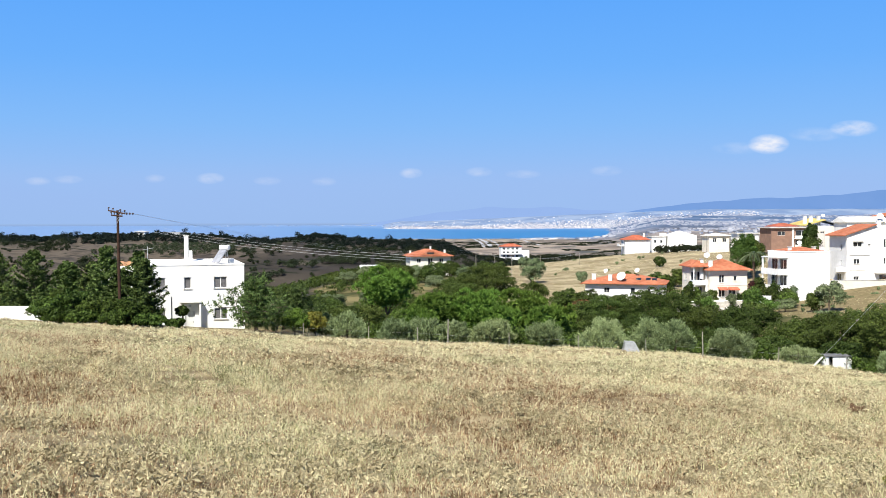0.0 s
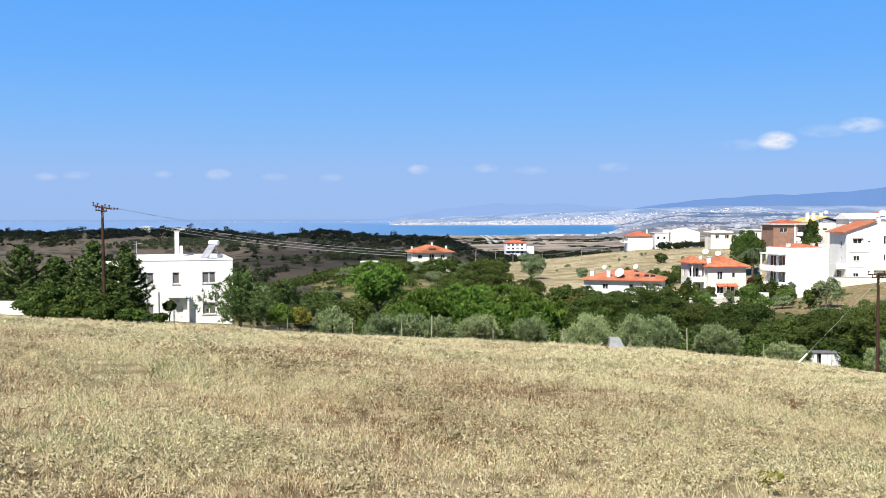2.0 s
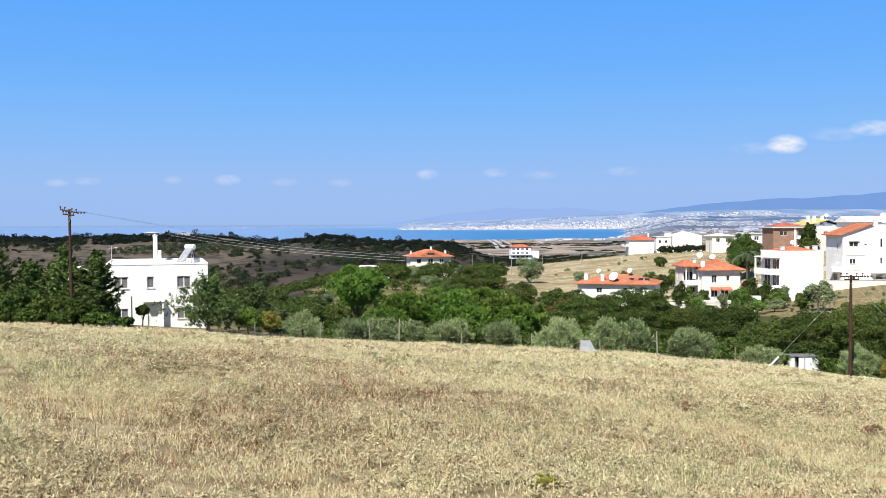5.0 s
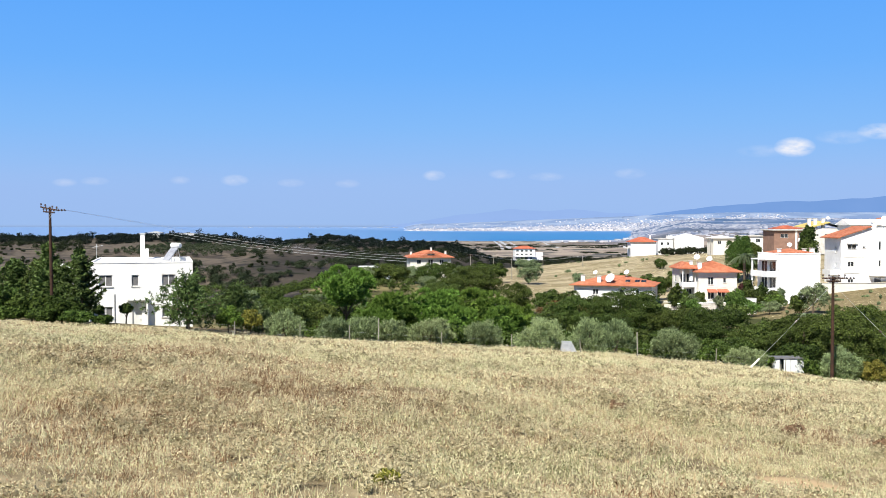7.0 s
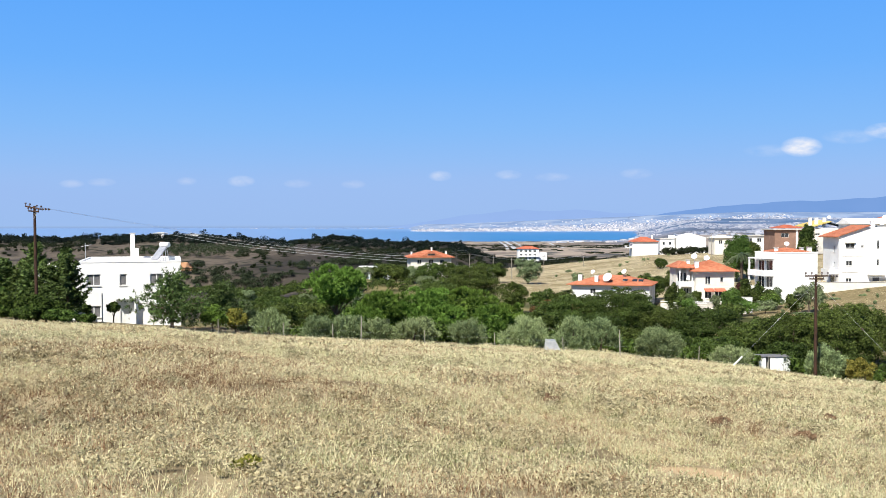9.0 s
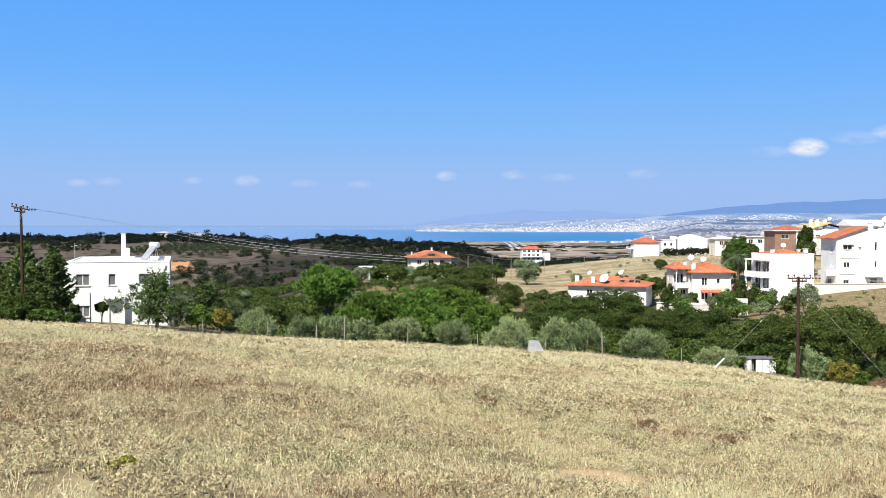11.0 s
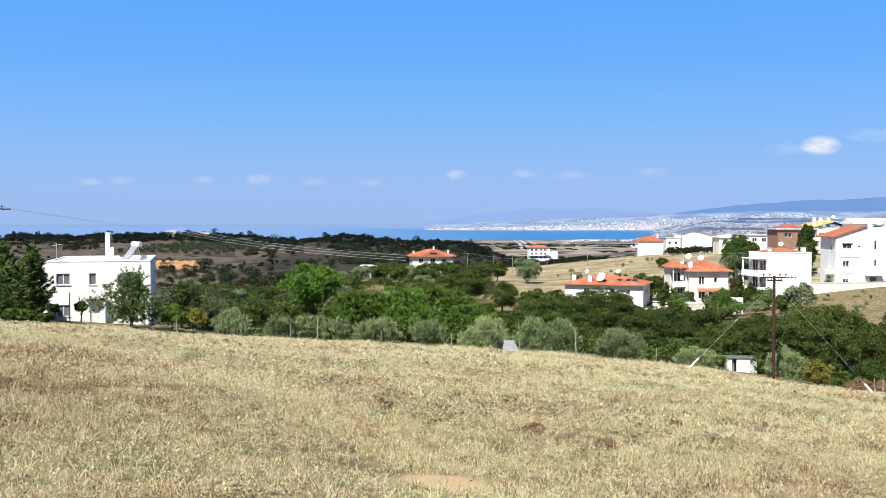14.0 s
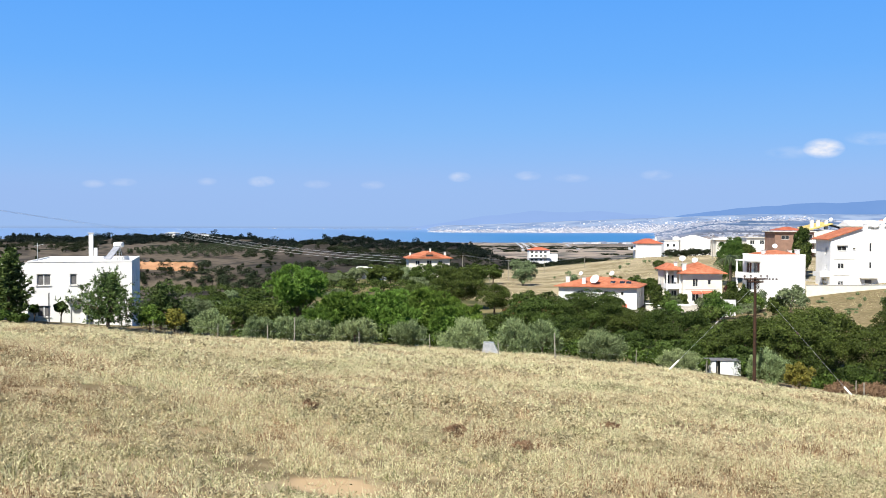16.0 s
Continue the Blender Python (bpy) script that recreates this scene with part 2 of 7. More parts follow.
def grass_material():
    m = bpy.data.materials.new("dry_field_grass")
    m.use_nodes = True
    n, l = m.node_tree.nodes, m.node_tree.links
    b = n["Principled BSDF"]
    b.inputs["Roughness"].default_value, b.inputs["Specular IOR Level"].default_value = 0.8, 0.15
    geo = n.new("ShaderNodeNewGeometry")
    ramp = n.new("ShaderNodeValToRGB")
    stops = [(0.0, (0.12, 0.065, 0.03)), (0.13, (0.33, 0.20, 0.115)), (0.28, (0.52, 0.41, 0.25)), (0.50, (0.74, 0.67, 0.43)), (0.72, (0.58, 0.57, 0.335)), (0.86, (0.27, 0.265, 0.125)), (1.0, (0.12, 0.125, 0.045))]
    els = ramp.color_ramp.elements
    while len(els) < len(stops):
        els.new(0.5)
    for e, (p, c) in zip(els, stops):
        e.position, e.color = p, (*c, 1)
    noise_big, noise_small = n.new("ShaderNodeTexNoise"), n.new("ShaderNodeTexNoise")
    noise_big.inputs["Scale"].default_value, noise_big.inputs["Detail"].default_value = 0.16, 4
    noise_small.inputs["Scale"].default_value, noise_small.inputs["Detail"].default_value = 2.0, 4
    for t in (noise_big, noise_small):
        l.new(geo.outputs["Position"], t.inputs["Vector"])

    def calc(op, a, c):
        k = n.new("ShaderNodeMath")
        k.operation = op
        for i, v in enumerate((a, c)):
            if isinstance(v, (int, float)):
                k.inputs[i].default_value = v
            else:
                l.new(v, k.inputs[i])
        return k.outputs[0]

    f = calc("ADD", calc("MULTIPLY", calc("SUBTRACT", geo.outputs["Random Per Island"], -0.12), 0.58), calc("MULTIPLY", calc("SUBTRACT", noise_big.outputs[0], 0.5), 1.5))
    f = calc("ADD", f, calc("MULTIPLY", calc("SUBTRACT", noise_small.outputs[0], 0.5), 1.15))
    # a drift of ripe reddish dock among the straw
    where = n.new("ShaderNodeSeparateXYZ")
    l.new(geo.outputs["Position"], where.inputs[0])
    du, dv = calc("DIVIDE", calc("SUBTRACT", where.outputs[0], 5.0), 6.5), calc("DIVIDE", calc("SUBTRACT", where.outputs[1], 20.0), 9.0)
    drift = calc("MAXIMUM", calc("SUBTRACT", 1.0, calc("ADD", calc("MULTIPLY", du, du), calc("MULTIPLY", dv, dv))), 0.0)
    f = calc("SUBTRACT", f, calc("MULTIPLY", drift, 0.20))
    # the stand is more even and paler towards the far edge
    sep = n.new("ShaderNodeSeparateXYZ")
    l.new(geo.outputs["Position"], sep.inputs[0])
    even = n.new("ShaderNodeMapRange")
    even.inputs[1].default_value, even.inputs[2].default_value = 22, 60
    even.inputs[3].default_value, even.inputs[4].default_value = 1.18, 0.72
    l.new(sep.outputs[1], even.inputs[0])
    f = calc("ADD", calc("MULTIPLY", calc("SUBTRACT", f, 0.44), even.outputs[0]), 0.44)
    l.new(calc("ADD", f, 0.125), ramp.inputs[0])
    l.new(ramp.outputs[0], b.inputs["Base Color"])
    tr, ms = n.new("ShaderNodeBsdfTranslucent"), n.new("ShaderNodeMixShader")
    l.new(ramp.outputs[0], tr.inputs[0])
    ms.inputs[0].default_value = 0.3
    l.new(b.outputs[0], ms.inputs[1])
    l.new(tr.outputs[0], ms.inputs[2])
    l.new(ms.outputs[0], n["Material Output"].inputs[0])
    return m


M["grass"] = grass_material()


def ground_material():
    """Dry field near by, scrub and pale stubble on the valley sides, hazy plain far off; zones by soil, with haze and
    some shade put into the colours.
    """
    m = bpy.data.materials.new("dry_hill_ground")
    m.use_nodes = True
    n, l = m.node_tree.nodes, m.node_tree.links
    b = n["Principled BSDF"]
    b.inputs["Roughness"].default_value, b.inputs["Specular IOR Level"].default_value = 0.95, 0.1
    geo, sep = n.new("ShaderNodeNewGeometry"), n.new("ShaderNodeSeparateXYZ")
    l.new(geo.outputs["Position"], sep.inputs[0])

    def calc(op, a, c=0.0, d=0.0):
        k = n.new("ShaderNodeMath")
        k.operation = op
        for i, v in enumerate((a, c, d)):
            if isinstance(v, (int, float)):
                k.inputs[i].default_value = v
            else:
                l.new(v, k.inputs[i])
        return k.outputs[0]

    def step(v, a, c):
        r = n.new("ShaderNodeMapRange")
        r.interpolation_type = "SMOOTHSTEP"
        r.inputs[1].default_value, r.inputs[2].default_value = a, c
        l.new(v, r.inputs[0])
        return r.outputs[0]

    def noise_of(scale, detail=5):
        t = n.new("ShaderNodeTexNoise")
        t.inputs["Scale"].default_value, t.inputs["Detail"].default_value = scale, detail
        l.new(geo.outputs["Position"], t.inputs["Vector"])
        return t.outputs[0]

    def blend(f, a, c):
        k = n.new("ShaderNodeMix")
        k.data_type, k.clamp_factor = "RGBA", True
        l.new(f, k.inputs[0])
        for i, v in ((6, a), (7, c)):
            if isinstance(v, tuple):
                k.inputs[i].default_value = (*v, 1)
            else:
                l.new(v, k.inputs[i])
        return k.outputs[2]

    x, y = sep.outputs[0], sep.outputs[1]
    n1, n2, n3, n4 = noise_of(1.1), noise_of(0.09), noise_of(0.02), noise_of(0.006)
    field = blend(step(n1, 0.35, 0.7), (0.15, 0.115, 0.064), (0.33, 0.27, 0.16))
    field = blend(step(n2, 0.55, 0.75), field, (0.26, 0.15, 0.075))
    stubble = blend(step(n2, 0.35, 0.65), (0.23, 0.185, 0.11), (0.39, 0.33, 0.215))
    stubble = blend(step(n1, 0.50, 0.75), stubble, (0.17, 0.145, 0.07))
    stubble = blend(step(noise_of(0.32, 6), 0.50, 0.66), stubble, (0.20, 0.165, 0.085))
    # undergrowth green, darkened in colour for the shade beneath the trees
    shaded_meadow = blend(step(n2, 0.40, 0.62), (0.050, 0.055, 0.020), (0.19, 0.16, 0.075))
    # hillside soil, its browns darkened to stand for the cloud shadow
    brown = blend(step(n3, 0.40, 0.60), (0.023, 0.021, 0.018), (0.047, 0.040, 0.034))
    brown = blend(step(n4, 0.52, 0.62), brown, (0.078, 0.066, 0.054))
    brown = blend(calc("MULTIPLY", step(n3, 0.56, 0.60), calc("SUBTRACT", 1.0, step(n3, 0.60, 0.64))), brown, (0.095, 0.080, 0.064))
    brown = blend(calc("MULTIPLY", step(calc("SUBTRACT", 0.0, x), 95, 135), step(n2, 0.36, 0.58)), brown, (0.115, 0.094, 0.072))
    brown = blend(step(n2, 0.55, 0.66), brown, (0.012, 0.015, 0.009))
    plain = blend(step(n4, 0.42, 0.58), (0.15, 0.125, 0.105), (0.29, 0.24, 0.195))
    plain = blend(step(n2, 0.60, 0.66), plain, (0.30, 0.27, 0.24))
    plain = blend(step(n3, 0.53, 0.60), plain, (0.065, 0.068, 0.066))
    # far land's colour is tinted blue for the haze over it
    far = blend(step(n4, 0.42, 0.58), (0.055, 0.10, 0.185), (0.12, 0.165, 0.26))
    c = blend(step(calc("ADD", y, calc("MULTIPLY", n2, 10.0)), 88, 96), field, shaded_meadow)
    c = blend(calc("MULTIPLY", step(calc("ADD", x, calc("MULTIPLY", n2, 14.0)), 60, 68), step(y, 105, 115)), c, blend(step(n1, 0.3, 0.7), (0.13, 0.105, 0.05), (0.24, 0.19, 0.105)))
    # bare sandy spot in the field
    px, py = calc("SUBTRACT", x, 15.1), calc("MULTIPLY", calc("SUBTRACT", y, 17.2), 0.8)
    spot = calc("ADD", calc("ADD", calc("MULTIPLY", px, px), calc("MULTIPLY", py, py)), calc("MULTIPLY", n1, 0.9))
    c = blend(calc("SUBTRACT", 1.0, step(spot, 0.7, 1.5)), c, (0.46, 0.33, 0.19))
    # pale stubble field in the middle distance
    sx = calc("SUBTRACT", x, calc("MULTIPLY", y, 0.012))
    inside = calc("MULTIPLY", calc("MULTIPLY", step(calc("ADD", y, calc("MULTIPLY", n2, 20.0)), 212, 222), calc("SUBTRACT", 1.0, step(calc("ADD", y, calc("MULTIPLY", n2, 20.0)), 395, 410))), step(calc("ADD", sx, calc("MULTIPLY", n2, 8.0)), 10, 13))
    c = blend(inside, c, stubble)
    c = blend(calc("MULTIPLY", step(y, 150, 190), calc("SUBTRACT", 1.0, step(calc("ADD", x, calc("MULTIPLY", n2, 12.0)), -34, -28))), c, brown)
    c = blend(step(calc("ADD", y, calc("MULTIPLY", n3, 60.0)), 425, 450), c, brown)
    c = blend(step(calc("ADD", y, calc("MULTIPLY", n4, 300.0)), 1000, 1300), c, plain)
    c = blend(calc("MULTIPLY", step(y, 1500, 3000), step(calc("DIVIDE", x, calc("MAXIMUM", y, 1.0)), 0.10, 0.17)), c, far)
    # land behind the city shore painted paler still, as in thicker haze
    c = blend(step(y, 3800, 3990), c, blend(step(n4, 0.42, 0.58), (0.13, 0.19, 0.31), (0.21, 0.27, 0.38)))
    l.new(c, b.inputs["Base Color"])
    bp = n.new("ShaderNodeBump")
    bp.inputs["Strength"].default_value, bp.inputs["Distance"].default_value = 0.6, 0.15
    l.new(n1, bp.inputs["Height"])
    l.new(bp.outputs[0], b.inputs["Normal"])
    return m


M["ground"] = ground_material()


def sea_material():
    """Blue water with haze put into its colour, paler towards the far horizon."""
    m = bpy.data.materials.new("hazed_sea_water")
    m.use_nodes = True
    n, l = m.node_tree.nodes, m.node_tree.links
    b = n["Principled BSDF"]
    b.inputs["Roughness"].default_value, b.inputs["Specular IOR Level"].default_value = 0.4, 0.2
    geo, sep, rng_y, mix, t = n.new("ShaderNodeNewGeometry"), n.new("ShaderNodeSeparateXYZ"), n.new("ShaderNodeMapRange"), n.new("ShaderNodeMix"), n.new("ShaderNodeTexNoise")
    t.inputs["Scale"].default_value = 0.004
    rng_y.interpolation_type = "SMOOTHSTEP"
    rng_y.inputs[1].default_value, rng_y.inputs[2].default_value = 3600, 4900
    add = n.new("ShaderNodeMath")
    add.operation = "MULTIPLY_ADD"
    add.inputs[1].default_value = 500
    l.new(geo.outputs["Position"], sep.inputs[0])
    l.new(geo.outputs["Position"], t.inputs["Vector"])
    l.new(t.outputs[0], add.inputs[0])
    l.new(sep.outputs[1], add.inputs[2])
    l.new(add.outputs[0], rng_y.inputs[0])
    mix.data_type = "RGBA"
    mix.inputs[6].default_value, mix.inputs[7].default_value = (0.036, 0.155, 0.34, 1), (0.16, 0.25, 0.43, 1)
    # the open gulf away from the city is painted paler, as under thicker haze
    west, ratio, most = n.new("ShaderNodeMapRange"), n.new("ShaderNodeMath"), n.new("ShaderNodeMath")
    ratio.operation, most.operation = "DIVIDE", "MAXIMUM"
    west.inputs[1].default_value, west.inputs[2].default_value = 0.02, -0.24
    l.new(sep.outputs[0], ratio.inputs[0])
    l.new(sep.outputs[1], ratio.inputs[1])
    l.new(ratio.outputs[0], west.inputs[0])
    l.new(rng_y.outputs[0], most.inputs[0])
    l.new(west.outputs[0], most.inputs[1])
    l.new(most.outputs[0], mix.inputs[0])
    l.new(mix.outputs[2], b.inputs["Base Color"])
    return m


M["sea"] = sea_material()


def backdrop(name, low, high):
    """Far mountain in a haze-blue colour that glows by itself, as part of the sky's backdrop."""
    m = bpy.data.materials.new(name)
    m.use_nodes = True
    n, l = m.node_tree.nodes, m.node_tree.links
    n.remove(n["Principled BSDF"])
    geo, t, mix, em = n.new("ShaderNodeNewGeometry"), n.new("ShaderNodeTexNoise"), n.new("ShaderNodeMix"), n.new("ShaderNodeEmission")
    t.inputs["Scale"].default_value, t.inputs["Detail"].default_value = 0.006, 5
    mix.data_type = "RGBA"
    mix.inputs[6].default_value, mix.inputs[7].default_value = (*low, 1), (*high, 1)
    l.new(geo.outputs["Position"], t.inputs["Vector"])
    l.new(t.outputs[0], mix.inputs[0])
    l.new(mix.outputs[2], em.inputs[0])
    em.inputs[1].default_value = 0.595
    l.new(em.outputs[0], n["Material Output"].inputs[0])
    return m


# haze put into the glow colours, the farther hills paler
M["mountain"] = backdrop("mountain_haze_glow", (0.17, 0.335, 0.70), (0.22, 0.385, 0.76))
M["mountain_far"] = backdrop("far_hill_haze_glow", (0.30, 0.465, 0.84), (0.33, 0.495, 0.87))
# bluish haze put into the wall colours, the suburb's whites dimmed by it
M["city"] = material("hazed_city_walls", (0.10, 0.14, 0.23), (0.74, 0.70, 0.68), 0.02, 0.3, 0.9, 0.0, island=0.85)
M["suburb"] = material("hazed_suburb_walls", (0.10, 0.14, 0.23), (0.50, 0.50, 0.54), 0.02, 0.3, 0.9, 0.0, island=0.85)
M["runway"] = material("pale_runway_concrete", (0.30, 0.31, 0.33), (0.40, 0.41, 0.43), 0.02, 0.3, 0.9, 0.0)

# ---- mesh helpers ----


def mesh_from(name, verts, faces, mat):
    me = bpy.data.meshes.new(name)
    me.from_pydata(verts, [], faces)
    me.materials.append(mat)
    return me


def quads_mesh(name, v, mat):
    """A mesh of loose polygons from an array (count, corners, 3)."""
    count, size = v.shape[:2]
    me = bpy.data.meshes.new(name)
    me.vertices.add(count * size)
    me.vertices.foreach_set("co", np.ascontiguousarray(v, dtype=np.float32).ravel())
    me.loops.add(count * size)
    me.loops.foreach_set("vertex_index", np.arange(count * size, dtype=np.int32))
    me.polygons.add(count)
    me.polygons.foreach_set("loop_start", np.arange(0, count * size, size, dtype=np.int32))
    me.polygons.foreach_set("loop_total", np.full(count, size, dtype=np.int32))
    me.update(calc_edges=True)
    me.materials.append(mat)
    return me


def part(name, bm, mat, parent, label=""):
    """Links a bmesh (or a mesh) as one object under parent."""
    if isinstance(bm, bmesh.types.BMesh):
        bmesh.ops.recalc_face_normals(bm, faces=bm.faces)
        me = bpy.data.meshes.new(name)
        bm.to_mesh(me)
        bm.free()
        me.materials.append(mat)
    else:
        me = bm
    ob = new(name, me)
    ob.parent = parent
    return tagged(ob, label)


def box(bm, x0, x1, y0, y1, z0, z1, bevel=0.0):
    vs = [bm.verts.new(p) for p in ((x0, y0, z0), (x1, y0, z0), (x1, y1, z0), (x0, y1, z0), (x0, y0, z1), (x1, y0, z1), (x1, y1, z1), (x0, y1, z1))]
    fs = [bm.faces.new([vs[i] for i in f]) for f in ((0, 3, 2, 1), (4, 5, 6, 7), (0, 1, 5, 4), (1, 2, 6, 5), (2, 3, 7, 6), (3, 0, 4, 7))]
    if bevel:
        edges = list({e for f in fs for e in f.edges})
        bmesh.ops.bevel(bm, geom=edges, offset=bevel, segments=1, affect="EDGES")
    return bm


def boxes(*rows, bevel=0.0):
    bm = bmesh.new()
    for r in rows:
        box(bm, *r, bevel=bevel)
    return bm


def tube(points, radii, sides=8, bm=None):
    """A tapered tube along points."""
    bm = bm or bmesh.new()
    pts = [Vector(p) for p in points]
    rings = []
    for i, p in enumerate(pts):
        d = (pts[min(i + 1, len(pts) - 1)] - pts[max(i - 1, 0)]).normalized()
        s = d.orthogonal().normalized()
        t = d.cross(s)
        r = radii[i] if isinstance(radii, (list, tuple)) else radii
        rings.append([bm.verts.new(p + (s * math.cos(a) + t * math.sin(a)) * r) for a in (2 * math.pi * k / sides for k in range(sides))])
    for a, b in zip(rings, rings[1:]):
        for k in range(sides):
            bm.faces.new((a[k], a[(k + 1) % sides], b[(k + 1) % sides], b[k]))
    bm.faces.new(list(reversed(rings[0])))
    bm.faces.new(rings[-1])
    return bm


def thing(name, label, category, x, y, z, rz=0.0, group="", kind=""):
    ob = new(name)
    ob.empty_display_size = 0.3
    ob.matrix_world = pose(x, y, z, 0, 0, rz)
    return tagged(ob, label, category, group, kind)


# ---- ground ----


def smooth(v, a, b):
    t = np.clip((np.asarray(v, float) - a) / (b - a), 0, 1)
    return t * t * (3 - 2 * t)


def ripple(x, y, scale, seed=0.0):
    return np.sin(x * scale + seed) * np.cos(y * scale * 0.83 + seed * 2) + 0.5 * np.sin(x * scale * 2.3 + y * scale * 1.7 + seed * 3) + 0.3 * np.sin(x * scale * 4.9 - y * scale * 4.1 + seed)


def height(x, y):
    x, y = np.asarray(x, float), np.asarray(y, float)
    z = np.interp(y, [-4000, -60, -5, 0, 10, 17, 25, 32, 44, 77, 88, 94, 110, 150, 200, 260, 320, 390, 430, 520, 760, 1000, 1500, 2780, 2850, 4000],
                  [20, 2, -1.7, -2.0, -3.3, -4.25, -4.65, -5.35, -6.7, -9.9, -10.9, -11.7, -13.6, -16.6, -17.8, -16.8, -17.5, -18.5, -25, -28, -31, -38, -44, -49, -62, -45])
    near = 1 - smooth(y, 92, 150)
    right = np.interp(y, [0, 25, 44, 77], [-0.06, -0.095, -0.08, -0.05])
    left = np.interp(y, [0, 25, 77], [-0.06, -0.07, -0.042])
    z = z + near * (right * np.clip(x - 10, 0, 60) + left * np.clip(x - 10, -55, 0)) - near * 0.085 * np.clip(x - 21, 0, 40) * smooth(y, 50, 75)
    z = z - 0.45 * smooth(y, 58, 78) * near * smooth(x, -16, -8) * (1 - smooth(x, 22, 32))
    rise = 0.13 * np.log1p(np.exp(np.clip((x - np.interp(y, [120, 195, 394, 800], [52, 52, 20, 60])) / 5, -30, 30))) * 5
    z = z + 9 * np.tanh(rise / 9) * smooth(y, 95, 150) * (1 - smooth(y, 450, 800))
    hill = np.interp(y, [400, 475, 560, 715, 800, 950], [0, 0.28, 0.62, 1, 0.8, 0])
    crest = np.interp(x, [-420, -325, -281, -250, -223, -180, -158, -136, -123, -114, -97, -76, -63, -41, -24, -11, -3, 5, 22],
                      [20, 19.6, 20.6, 19.2, 20.4, 18.8, 17.4, 17.4, 19.6, 21.4, 19.2, 16.6, 15.6, 14.6, 14.4, 11.5, 7.5, 3.5, 0])
    z = z + crest * hill * (1 + 0.03 * ripple(x, y, 0.02))
    z = z - 9 * smooth(-x, 30, 75) * smooth(y, 170, 260) * (1 - smooth(y, 425, 450))
    q = x / np.maximum(y, 1)
    w = smooth(q, 0.12, 0.22) * smooth(y, 1100, 2000)
    z = z * (1 - w) + w * np.interp(y, [1100, 2000, 3300, 4600], [-40, -22, 8, 40])
    w = smooth(y, 3940, 4010) * smooth(q, -0.115, -0.068)
    z = z * (1 - w) + w * (np.interp(y, [3980, 4050, 4700, 5000], [-29, -25, 0, 8]) + np.clip(q + 0.05, 0, 0.3) * np.interp(y, [4000, 4700], [0, 190]))
    z = z + 0.10 * ripple(x, y, 0.35) * smooth(y, -5, 8) * (1 - smooth(y, 85, 100)) + 0.3 * ripple(x, y, 0.03, 1.0) * smooth(y, 95, 160) + 1.2 * ripple(x, y, 0.012, 2.0) * smooth(y, 300, 500) * (1 - smooth(y, 2500, 2700))
    return z


def ground_at(x, y):
    return float(height(x, y))


def build_ground():
    ys = np.concatenate([-np.geomspace(4000, 12, 24), np.linspace(-10, 100, 90), np.linspace(102, 250, 75), np.geomspace(254, 4950, 150)])
    us = np.linspace(-1, 1, 181)
    us = np.sign(us) * np.abs(us) ** 1.5
    yy, uu = np.meshgrid(ys, us, indexing="ij")
    xx = uu * (160 + 1.25 * np.abs(yy)) + 10
    v = np.stack([xx, yy, height(xx, yy)], -1).reshape(-1, 3)
    r, c = len(ys), len(us)
    i = (np.arange(r - 1)[:, None] * c + np.arange(c - 1)[None, :]).ravel()
    f = np.stack([i, i + 1, i + c + 1, i + c], -1)
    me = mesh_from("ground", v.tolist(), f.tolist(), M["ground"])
    for p in me.polygons:
        p.use_smooth = True
    tagged(new("ground", me), "dry grassy hillside falling to a valley and plain", "ground", kind="structure")


build_ground()


